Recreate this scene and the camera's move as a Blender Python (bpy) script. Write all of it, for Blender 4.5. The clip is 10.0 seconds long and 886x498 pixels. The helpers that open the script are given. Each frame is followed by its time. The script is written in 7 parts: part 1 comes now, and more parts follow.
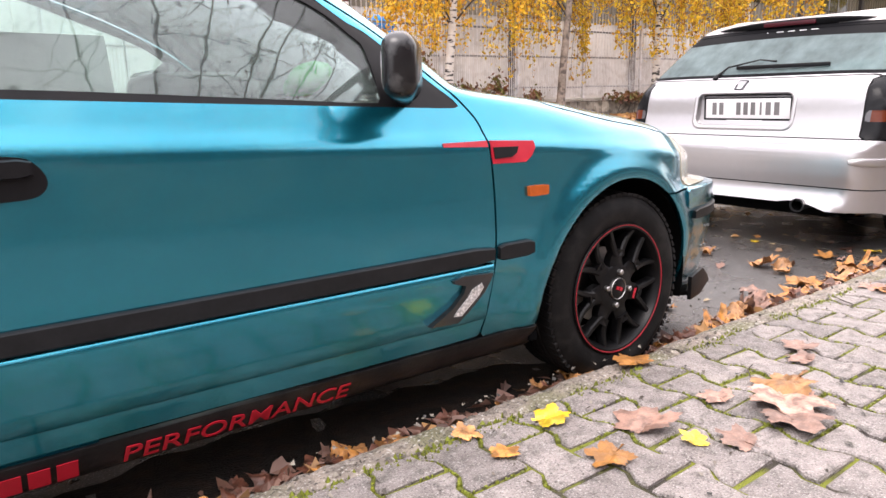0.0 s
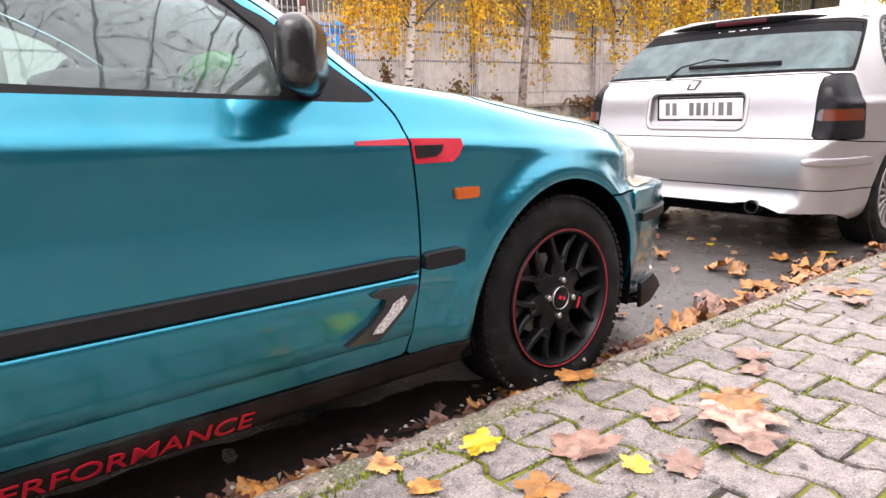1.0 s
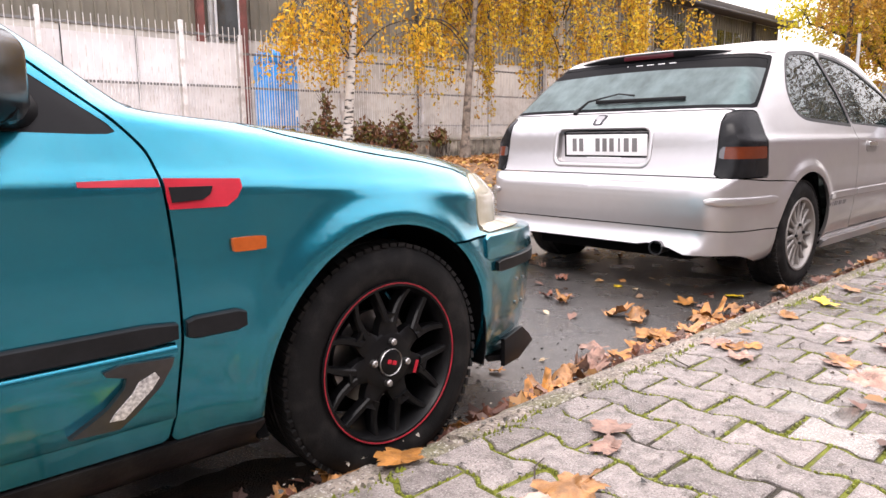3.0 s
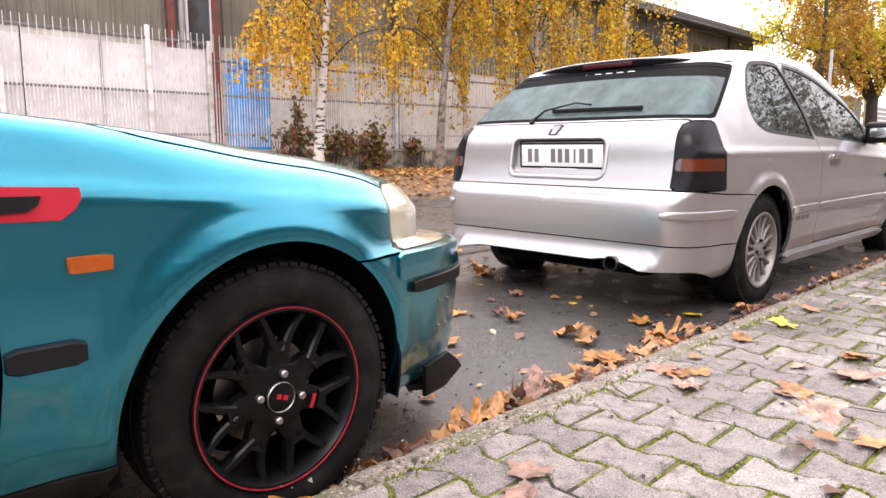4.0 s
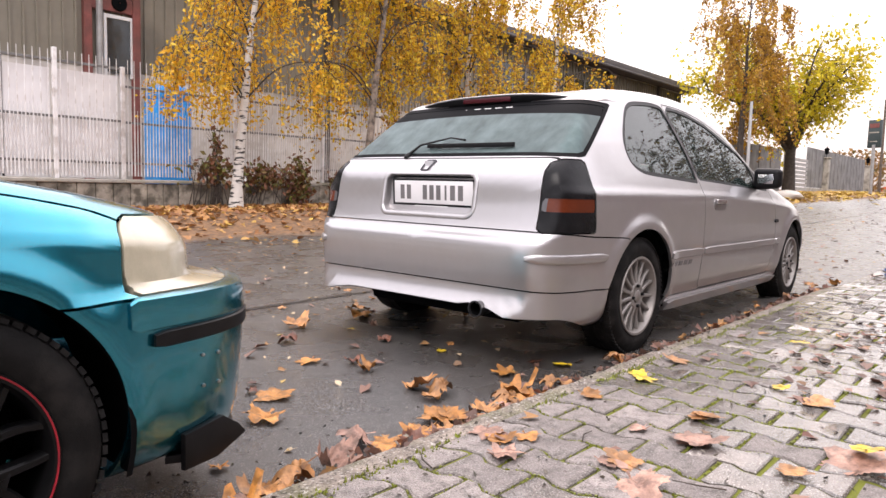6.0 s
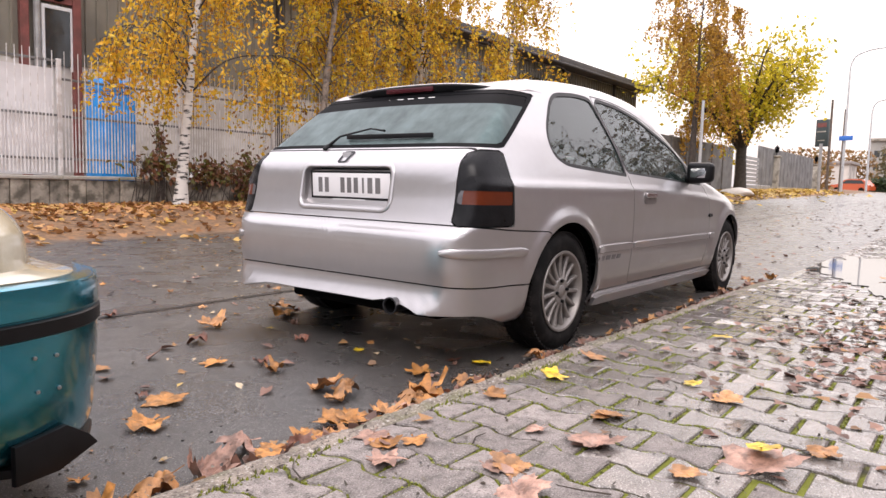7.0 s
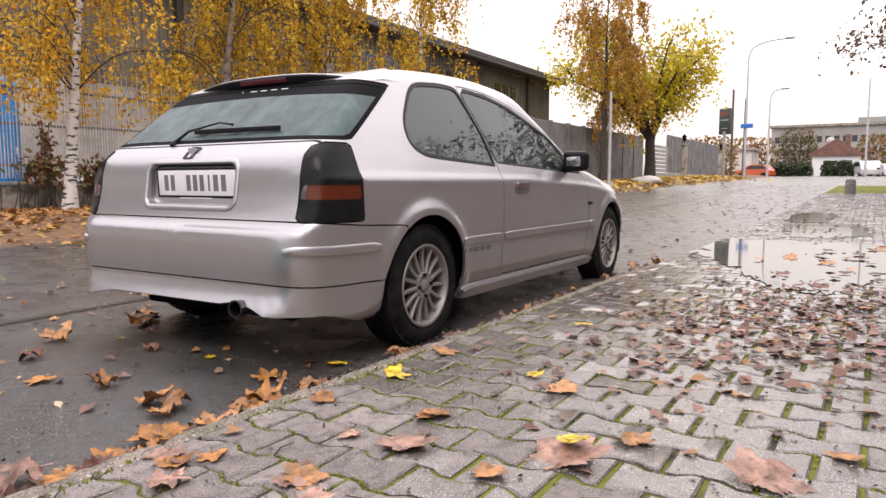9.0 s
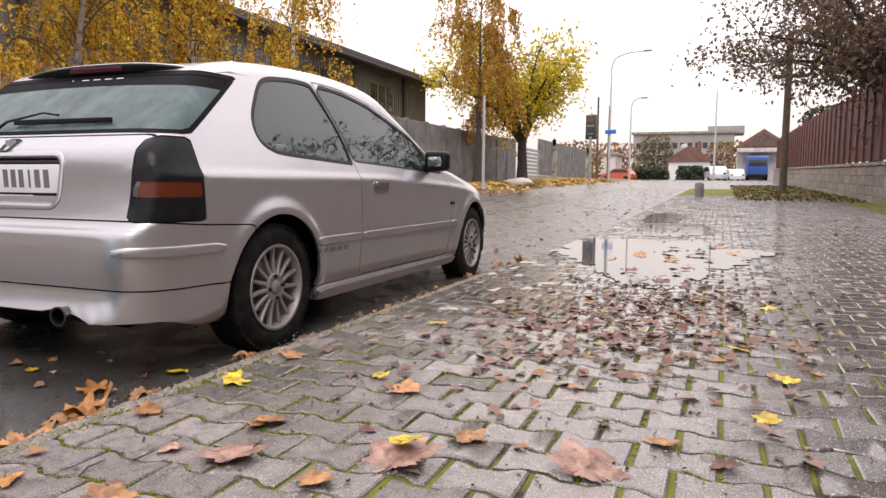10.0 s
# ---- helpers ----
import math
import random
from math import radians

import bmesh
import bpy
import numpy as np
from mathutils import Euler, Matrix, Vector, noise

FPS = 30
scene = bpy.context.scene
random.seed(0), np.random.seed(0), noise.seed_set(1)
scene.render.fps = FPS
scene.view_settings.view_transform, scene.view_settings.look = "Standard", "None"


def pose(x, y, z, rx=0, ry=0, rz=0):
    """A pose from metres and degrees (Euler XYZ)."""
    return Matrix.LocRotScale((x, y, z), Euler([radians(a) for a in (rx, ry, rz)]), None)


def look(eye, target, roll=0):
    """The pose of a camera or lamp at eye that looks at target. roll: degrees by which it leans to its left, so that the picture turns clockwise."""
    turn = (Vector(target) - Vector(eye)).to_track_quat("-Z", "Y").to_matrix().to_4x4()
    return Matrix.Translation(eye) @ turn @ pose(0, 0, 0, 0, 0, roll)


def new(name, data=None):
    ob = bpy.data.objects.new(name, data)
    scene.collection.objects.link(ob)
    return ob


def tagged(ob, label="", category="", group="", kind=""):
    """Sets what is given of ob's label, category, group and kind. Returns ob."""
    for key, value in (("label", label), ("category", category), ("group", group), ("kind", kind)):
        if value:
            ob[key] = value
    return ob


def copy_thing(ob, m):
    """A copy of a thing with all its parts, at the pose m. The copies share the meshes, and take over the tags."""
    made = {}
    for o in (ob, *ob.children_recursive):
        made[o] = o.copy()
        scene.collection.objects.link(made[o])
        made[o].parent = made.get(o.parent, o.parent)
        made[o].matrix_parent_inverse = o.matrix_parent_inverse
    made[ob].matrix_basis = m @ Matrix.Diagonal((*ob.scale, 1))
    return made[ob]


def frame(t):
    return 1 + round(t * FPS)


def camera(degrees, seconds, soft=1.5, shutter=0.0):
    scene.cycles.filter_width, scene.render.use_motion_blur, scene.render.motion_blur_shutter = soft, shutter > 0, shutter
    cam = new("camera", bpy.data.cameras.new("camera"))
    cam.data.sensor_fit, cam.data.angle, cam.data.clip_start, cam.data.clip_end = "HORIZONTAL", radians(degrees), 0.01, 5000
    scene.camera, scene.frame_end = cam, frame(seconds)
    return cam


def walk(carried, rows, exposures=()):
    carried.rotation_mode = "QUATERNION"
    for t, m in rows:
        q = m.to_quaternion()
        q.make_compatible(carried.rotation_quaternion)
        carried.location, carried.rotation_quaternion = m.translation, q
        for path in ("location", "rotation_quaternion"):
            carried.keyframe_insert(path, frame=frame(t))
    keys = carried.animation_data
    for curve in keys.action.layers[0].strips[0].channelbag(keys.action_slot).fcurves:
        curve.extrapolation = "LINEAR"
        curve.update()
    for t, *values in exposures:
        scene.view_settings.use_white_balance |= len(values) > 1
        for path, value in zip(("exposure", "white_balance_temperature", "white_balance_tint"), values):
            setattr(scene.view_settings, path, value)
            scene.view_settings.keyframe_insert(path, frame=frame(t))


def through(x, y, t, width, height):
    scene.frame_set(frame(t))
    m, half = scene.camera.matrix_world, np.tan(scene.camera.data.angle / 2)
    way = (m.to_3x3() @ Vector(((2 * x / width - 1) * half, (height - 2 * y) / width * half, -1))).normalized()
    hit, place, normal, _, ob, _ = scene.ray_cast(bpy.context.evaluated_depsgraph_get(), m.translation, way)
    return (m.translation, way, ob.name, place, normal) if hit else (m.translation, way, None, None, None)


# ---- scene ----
# world: x along the street, y across it towards the road and the yard wall, z up; the pavement's top is z = 0
cam = camera(65.4, 10.0)
PATH = [
    (0, (0.31, 0.202, 0.731), (1.465, 1.779, 0.308), -1.0),
    (0.5, (0.398, 0.225, 0.712), (1.584, 1.781, 0.298), -1.3),
    (1, (0.491, 0.263, 0.7), (1.722, 1.786, 0.294), -1.3),
    (1.5, (0.607, 0.26, 0.707), (1.872, 1.758, 0.311), -1.1),
    (2, (0.723, 0.247, 0.703), (2.003, 1.739, 0.337), -1.1),
    (2.5, (0.821, 0.239, 0.703), (2.125, 1.716, 0.364), -0.9),
    (4, (1.182, 0.261, 0.69), (2.559, 1.682, 0.4), 0.0),
    (4.5, (1.313, 0.24, 0.694), (2.69, 1.665, 0.427), 0.4),
    (5, (1.43, 0.207, 0.702), (2.829, 1.617, 0.47), 0.7),
    (5.5, (1.525, 0.184, 0.695), (2.972, 1.551, 0.497), 1.2),
    (7, (1.856, 0.076, 0.66), (3.425, 1.303, 0.477), 1.6),
    (7.5, (1.94, 0.016, 0.66), (3.511, 1.239, 0.477), 0.9),
    (8, (2.009, -0.034, 0.668), (3.592, 1.175, 0.483), 0.4),
    (8.5, (2.069, -0.082, 0.657), (3.689, 1.075, 0.468), 0.1),
    (9, (2.122, -0.124, 0.655), (3.811, 0.93, 0.461), 0.0),
    (9.5, (2.169, -0.165, 0.649), (3.937, 0.749, 0.455), 0.2),
    (10, (2.212, -0.211, 0.646), (4.058, 0.534, 0.456), 0.5),
]
walk(cam, [(t, look(eye, target, roll)) for t, eye, target, roll in PATH],
     [(0, 0.97, 6640, 17), (2.5, 0.92, 6640, 17), (4.5, 0.76, 6640, 17), (5.5, 0.6, 6640, 17), (7, 0.38, 6640, 17), (8, 0.27, 6680, 17), (9, 0.17, 6700, 17), (10, 0.08, 6700, 17)])

# overcast daylight: a bright veiled sky and a wide, weak sun behind the cloud
SUN_ELEVATION, SUN_AZIMUTH = radians(50), radians(71)
world = bpy.data.worlds.new("sky")
scene.world = world
world.use_nodes = True
wn = world.node_tree
wn.nodes.clear()
sky = wn.nodes.new("ShaderNodeTexSky")
sky.sky_type, sky.sun_disc, sky.sun_elevation, sky.sun_rotation = "NISHITA", False, SUN_ELEVATION, SUN_AZIMUTH
sky.dust_density, sky.air_density = 5.0, 1.5
sky_part = wn.nodes.new("ShaderNodeBackground")
sky_part.inputs[1].default_value = 0.05
wn.links.new(sky.outputs[0], sky_part.inputs[0])
# cloud deck: soft grey-white with faint billows
co = wn.nodes.new("ShaderNodeTexCoord")
billow = wn.nodes.new("ShaderNodeTexNoise")
billow.inputs["Scale"].default_value = 2.2
billow.inputs["Detail"].default_value = 5
wn.links.new(co.outputs["Generated"], billow.inputs["Vector"])
ramp = wn.nodes.new("ShaderNodeValToRGB")
ramp.color_ramp.elements[0].position, ramp.color_ramp.elements[0].color = 0.3, (0.78, 0.76, 0.82, 1)
ramp.color_ramp.elements[1].position, ramp.color_ramp.elements[1].color = 0.65, (1.0, 0.99, 1.0, 1)
wn.links.new(billow.outputs[0], ramp.inputs[0])
cloud = wn.nodes.new("ShaderNodeBackground")
cloud.inputs[1].default_value = 0.95
# an overcast dome: the zenith about three times as bright as the horizon
up, height = wn.nodes.new("ShaderNodeSeparateXYZ"), wn.nodes.new("ShaderNodeMapRange")
wn.links.new(co.outputs["Generated"], up.inputs[0])
wn.links.new(up.outputs[2], height.inputs[0])
height.inputs[1].default_value, height.inputs[2].default_value, height.inputs[3].default_value, height.inputs[4].default_value = 0.0, 1.0, 0.78, 1.95
wn.links.new(height.outputs[0], cloud.inputs[1])
wn.links.new(ramp.outputs[0], cloud.inputs[0])
both = wn.nodes.new("ShaderNodeAddShader")
wn.links.new(sky_part.outputs[0], both.inputs[0])
wn.links.new(cloud.outputs[0], both.inputs[1])
out = wn.nodes.new("ShaderNodeOutputWorld")
wn.links.new(both.outputs[0], out.inputs[0])
sun = new("sun", bpy.data.lights.new("sun", "SUN"))
sun.data.energy, sun.data.angle, sun.data.color = 1.1, radians(28), (1.0, 0.96, 0.9)
sun.matrix_world = pose(0, 0, 30, 40, 0, 289)


# ---- materials ----
def material(name, color, rough=0.6, metal=0.0, vary=0.15, scale=8.0, bump=0.0, bump_scale=60.0, spec=0.5, coat=0.0, per_object=0.0, stain=None, stain_scale=1.5, stain_amount=0.5, rough_vary=0.0, stain_at=(0.48, 0.62), speck=0.0, speck_scale=260.0, coat_rough=0.04):
    """A principled surface with variation at two scales, fine relief and, if asked, stains of a second colour."""
    m = bpy.data.materials.new(name)
    m.use_nodes = True
    t = m.node_tree
    b = t.nodes["Principled BSDF"]
    co = t.nodes.new("ShaderNodeTexCoord")
    b.inputs["Roughness"].default_value, b.inputs["Metallic"].default_value = rough, metal
    b.inputs["Specular IOR Level"].default_value, b.inputs["Coat Weight"].default_value = spec, coat
    b.inputs["Coat Roughness"].default_value = coat_rough
    geo = t.nodes.new("ShaderNodeNewGeometry")

    def noise_of(sc, detail=4.0):
        n = t.nodes.new("ShaderNodeTexNoise")
        n.inputs["Scale"].default_value, n.inputs["Detail"].default_value = sc, detail
        t.links.new(geo.outputs["Position"], n.inputs["Vector"])
        return n.outputs[0]

    def mixed(kind, factor, a, c):
        x = t.nodes.new("ShaderNodeMix")
        x.data_type, x.blend_type = "RGBA", kind
        for socket, value in ((x.inputs[0], factor), (x.inputs[6], a), (x.inputs[7], c)):
            if isinstance(value, (int, float)):
                socket.default_value = value
            elif isinstance(value, tuple):
                socket.default_value = (*value[:3], 1)
            else:
                t.links.new(value, socket)
        return x.outputs[2]

    def spread(value, lo, hi, a=0.3, c=0.7):
        r = t.nodes.new("ShaderNodeMapRange")
        r.inputs[1].default_value, r.inputs[2].default_value, r.inputs[3].default_value, r.inputs[4].default_value = a, c, lo, hi
        t.links.new(value, r.inputs[0])
        return r.outputs[0]

    base = tuple(color[:3])
    if vary:
        dark, light = tuple(max(c * (1 - vary), 0) for c in base), tuple(min(c * (1 + vary), 1) for c in base)
        base = mixed("MIX", spread(noise_of(scale), 0, 1), dark, light)
        base = mixed("OVERLAY", vary * 0.8, base, noise_of(scale * 9, 3))
    if per_object:
        info = t.nodes.new("ShaderNodeObjectInfo")
        hsv = t.nodes.new("ShaderNodeHueSaturation")
        t.links.new(base if not isinstance(base, tuple) else mixed("MIX", 0.0, base, base), hsv.inputs["Color"])
        t.links.new(spread(info.outputs["Random"], 1 - per_object, 1 + per_object, 0, 1), hsv.inputs["Value"])
        base = hsv.outputs[0]
    if stain:
        base = mixed("MIX", spread(noise_of(stain_scale, 6), 0, stain_amount, *stain_at), base, stain)
    if speck:
        fine = noise_of(speck_scale, 2)
        base = mixed("MIX", spread(fine, 0, speck, 0.58, 0.66), base, (0.03, 0.028, 0.026))
        base = mixed("MIX", spread(fine, speck, 0, 0.33, 0.40), base, (0.5, 0.48, 0.45))
    if isinstance(base, tuple):
        b.inputs["Base Color"].default_value = (*base, 1)
    else:
        t.links.new(base, b.inputs["Base Color"])
    if rough_vary:
        t.links.new(spread(noise_of(scale * 1.7), max(rough - rough_vary, 0.02), min(rough + rough_vary, 1)), b.inputs["Roughness"])
    if bump:
        bm_node = t.nodes.new("ShaderNodeBump")
        bm_node.inputs["Strength"].default_value, bm_node.inputs["Distance"].default_value = bump, 0.01
        t.links.new(noise_of(bump_scale, 5), bm_node.inputs["Height"])
        t.links.new(bm_node.outputs[0], b.inputs["Normal"])
    return m


def glass(name, tint, rough=0.0, alpha_mix=0.6, haze=0.0, haze_color=(0.8, 0.84, 0.84)):
    """A thin pane: sharp reflection over a tinted see-through body, with streaks of condensation if asked, their pale
    haze also painting the pane brighter.
    """
    m = bpy.data.materials.new(name)
    m.use_nodes = True
    t = m.node_tree
    t.nodes.clear()
    gl, tr, mx, fr = (t.nodes.new(n) for n in ("ShaderNodeBsdfGlossy", "ShaderNodeBsdfTransparent", "ShaderNodeMixShader", "ShaderNodeFresnel"))
    gl.inputs["Roughness"].default_value = rough
    tr.inputs[0].default_value = (*tint, 1)
    fr.inputs[0].default_value = alpha_mix
    o = t.nodes.new("ShaderNodeOutputMaterial")
    t.links.new(fr.outputs[0], mx.inputs[0])
    body = tr.outputs[0]
    if haze:
        geo, mp, n, r = (t.nodes.new(k) for k in ("ShaderNodeNewGeometry", "ShaderNodeMapping", "ShaderNodeTexNoise", "ShaderNodeMapRange"))
        mp.inputs["Scale"].default_value = (7.0, 7.0, 1.6)
        n.inputs["Scale"].default_value, n.inputs["Detail"].default_value = 1.6, 6
        r.inputs[1].default_value, r.inputs[2].default_value, r.inputs[3].default_value, r.inputs[4].default_value = 0.3, 0.7, haze * 0.7, min(haze * 1.25, 0.95)
        t.links.new(geo.outputs["Position"], mp.inputs[0])
        t.links.new(mp.outputs[0], n.inputs["Vector"])
        t.links.new(n.outputs[0], r.inputs[0])
        df, tl, ad, fog = (t.nodes.new(k) for k in ("ShaderNodeBsdfDiffuse", "ShaderNodeBsdfTranslucent", "ShaderNodeMixShader", "ShaderNodeMixShader"))
        df.inputs[0].default_value = tl.inputs[0].default_value = (*haze_color, 1)
        ad.inputs[0].default_value = 0.4
        t.links.new(df.outputs[0], ad.inputs[1])
        t.links.new(tl.outputs[0], ad.inputs[2])
        t.links.new(r.outputs[0], fog.inputs[0])
        t.links.new(tr.outputs[0], fog.inputs[1])
        t.links.new(ad.outputs[0], fog.inputs[2])
        body = fog.outputs[0]
    t.links.new(body, mx.inputs[1])
    t.links.new(gl.outputs[0], mx.inputs[2])
    t.links.new(mx.outputs[0], o.inputs[0])
    return m


# ---- shapes ----
def mesh_of(name, verts, faces, mat=None, smooth=0.0):
    me = bpy.data.meshes.new(name)
    me.from_pydata([tuple(v) for v in verts], [], [tuple(int(i) for i in f) for f in faces])
    if mat:
        me.materials.append(mat)
    if smooth:
        me.shade_smooth()
        me.set_sharp_from_angle(angle=radians(smooth))
    return me


def empty(name, m, label="", category="", group="", kind=""):
    ob = new(name)
    ob.empty_display_size = 0.05
    ob.matrix_world = m
    return tagged(ob, label, category, group, kind)


def part(name, shape, mat=None, parent=None, label="", smooth=35.0, m=None):
    """Links a bmesh, or a mesh, as ONE mesh object, under a thing or a part if one is given."""
    if isinstance(shape, bmesh.types.BMesh):
        me = bpy.data.meshes.new(name)
        bmesh.ops.recalc_face_normals(shape, faces=shape.faces)
        shape.to_mesh(me)
        shape.free()
        if smooth:
            me.shade_smooth()
            me.set_sharp_from_angle(angle=radians(smooth))
    else:
        me = shape
    if mat and not me.materials:
        me.materials.append(mat)
    ob = new(name, me)
    if parent:
        ob.parent = parent
    if m is not None:
        ob.matrix_local = m
    return tagged(ob, label)


def add_box(bm, x0, x1, y0, y1, z0, z1, bevel=0.0, m=None, segments=2):
    """A box, with rounded edges if asked, added to bm."""
    made = bmesh.ops.create_cube(bm, size=1.0)["verts"]
    bmesh.ops.transform(bm, verts=made, matrix=Matrix.LocRotScale(((x0 + x1) / 2, (y0 + y1) / 2, (z0 + z1) / 2), None, (x1 - x0, y1 - y0, z1 - z0)))
    if bevel:
        edges = list({e for v in made for e in v.link_edges})
        got = bmesh.ops.bevel(bm, geom=edges, offset=bevel, segments=segments, affect="EDGES", profile=0.5)
        made = list({v for f in got["faces"] for v in f.verts} | {v for v in made if v.is_valid})
    if m is not None:
        bmesh.ops.transform(bm, verts=made, matrix=m)
    return made


def box(*a, **k):
    bm = bmesh.new()
    add_box(bm, *a, **k)
    return bm


def add_tube(bm, points, radii, sides=8, cap=True):
    """A round bar along points, with a radius for each."""
    pts = [Vector(p) for p in points]
    if isinstance(radii, (int, float)):
        radii = [radii] * len(pts)
    rings, side = [], None
    for i, p in enumerate(pts):
        d = (pts[min(i + 1, len(pts) - 1)] - pts[max(i - 1, 0)]).normalized()
        if side is None:
            side = d.orthogonal().normalized()
        side = (side - d * side.dot(d)).normalized()
        other = d.cross(side)
        rings.append([bm.verts.new(p + radii[i] * (math.cos(a) * side + math.sin(a) * other)) for a in (2 * math.pi * k / sides for k in range(sides))])
    for a, b in zip(rings, rings[1:]):
        for k in range(sides):
            bm.faces.new((a[k], a[(k + 1) % sides], b[(k + 1) % sides], b[k]))
    if cap:
        bm.faces.new(rings[0][::-1])
        bm.faces.new(rings[-1])
    return rings


def tube(points, radii, sides=8, cap=True):
    bm = bmesh.new()
    add_tube(bm, points, radii, sides, cap)
    return bm


def add_lathe(bm, profile, n=48, axis="y", m=None):
    """Turns a profile of (radius, along) round an axis; closed along the profile if its ends meet."""
    rings = []
    for r, a in profile:
        ring = []
        for k in range(n):
            c, s = math.cos(2 * math.pi * k / n) * r, math.sin(2 * math.pi * k / n) * r
            p = {"y": (c, a, s), "z": (c, s, a), "x": (a, c, s)}[axis]
            ring.append(bm.verts.new(m @ Vector(p) if m is not None else p))
        rings.append(ring)
    for a, b in zip(rings, rings[1:]):
        for k in range(n):
            bm.faces.new((a[k], a[(k + 1) % n], b[(k + 1) % n], b[k]))
    return rings


def lathe(profile, n=48, axis="y", m=None):
    bm = bmesh.new()
    add_lathe(bm, profile, n, axis, m)
    return bm


def add_slab(bm, outline, depth, m=None, bevel=0.0):
    """A flat outline (x, y) given thickness from 0 to depth in z."""
    low = [bm.verts.new((x, y, 0)) for x, y in outline]
    high = [bm.verts.new((x, y, depth)) for x, y in outline]
    n = len(outline)
    faces = [bm.faces.new(low[::-1]), bm.faces.new(high)]
    faces += [bm.faces.new((low[i], low[(i + 1) % n], high[(i + 1) % n], high[i])) for i in range(n)]
    vs = low + high
    if bevel:
        got = bmesh.ops.bevel(bm, geom=list(faces[1].edges), offset=bevel, segments=2, affect="EDGES", profile=0.5)
        vs = list({v for v in vs if v.is_valid} | {v for f in got["faces"] for v in f.verts})
    if m is not None:
        bmesh.ops.transform(bm, verts=vs, matrix=m)
    return vs


def slab(outline, depth, m=None, bevel=0.0):
    bm = bmesh.new()
    add_slab(bm, outline, depth, m, bevel)
    return bm


def curve_through(points, n=12, closed=False):
    """A smooth line through points."""
    p = [np.array(q, float) for q in points]
    k, got = len(p), []
    for i in range(k if closed else k - 1):
        a, b, c, d = (p[(i + j) % k] if closed else p[min(max(i + j, 0), k - 1)] for j in (-1, 0, 1, 2))
        for s in np.arange(n) / n:
            got.append(0.5 * (2 * b + (c - a) * s + (2 * a - 5 * b + 4 * c - d) * s ** 2 + (3 * b - a - 3 * c + d) * s ** 3))
    if not closed:
        got.append(p[-1])
    return np.array(got)


def ease(x, a, b):
    s = np.clip((np.asarray(x, float) - a) / (b - a), 0, 1)
    return s * s * (3 - 2 * s)


TEAL = material("teal_metallic_paint", (0.004, 0.228, 0.318), rough=0.24, metal=0.88, vary=0.06, scale=3, coat=1.0, bump=0.02, bump_scale=900, stain=(0.03, 0.27, 0.33), stain_scale=7, stain_amount=0.3, coat_rough=0.1)
SILVER = material("silver_metallic_paint", (0.49, 0.472, 0.475), rough=0.33, metal=0.8, vary=0.04, scale=3, coat=0.6, stain=(0.42, 0.40, 0.39), stain_scale=3, stain_amount=0.35)
BLACK_PLASTIC = material("black_plastic", (0.008, 0.008, 0.009), rough=0.42, spec=0.2, vary=0.2, scale=20, bump=0.06, bump_scale=500)
GREY_TRIM = material("faded_black_trim", (0.012, 0.0125, 0.014), rough=0.5, spec=0.22, vary=0.25, scale=15, bump=0.05, bump_scale=400)
RUBBER = material("tyre_rubber", (0.0095, 0.009, 0.009), spec=0.15, rough=0.7, vary=0.3, scale=14, bump=0.12, bump_scale=220, stain=(0.03, 0.027, 0.025), stain_scale=14, stain_amount=0.45)
RIM_BLACK = material("satin_black_rim", (0.005, 0.005, 0.0055), rough=0.34, spec=0.2, vary=0.2, scale=12)
RIM_SILVER = material("silver_rim", (0.29, 0.27, 0.255), rough=0.45, metal=0.45, vary=0.12, scale=12)
RED_DARK = material("worn_dark_red_stripe", (0.3, 0.01, 0.022), rough=0.45, vary=0.3, scale=40)
RED = material("red_vinyl", (0.5, 0.012, 0.03), rough=0.4, vary=0.08, scale=30)
CHROME = material("chrome", (0.75, 0.75, 0.76), rough=0.12, metal=1.0, vary=0.05)
STEEL = material("dull_steel", (0.4, 0.39, 0.38), rough=0.4, metal=1.0, vary=0.2, scale=20)
# near-black base: shade of arches, underside and hollows put into the colour
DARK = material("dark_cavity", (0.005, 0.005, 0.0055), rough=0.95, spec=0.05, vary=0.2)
WHITE_PAINT = material("white_plastic", (0.8, 0.79, 0.78), rough=0.4, vary=0.05)
# some of the diffuse paleness is put in to brighten the panes
WINDOW = glass("clear_car_glass", (0.86, 0.96, 0.93), 0.0, 1.55, 0.10, (0.74, 0.86, 0.81))
WINDOW_TINT = glass("tinted_car_glass", (0.42, 0.58, 0.54), 0.0, 1.7, 0.12, (0.34, 0.48, 0.44))
FRIT = material("black_window_band", (0.006, 0.006, 0.007), rough=0.6, spec=0.06, vary=0.1)


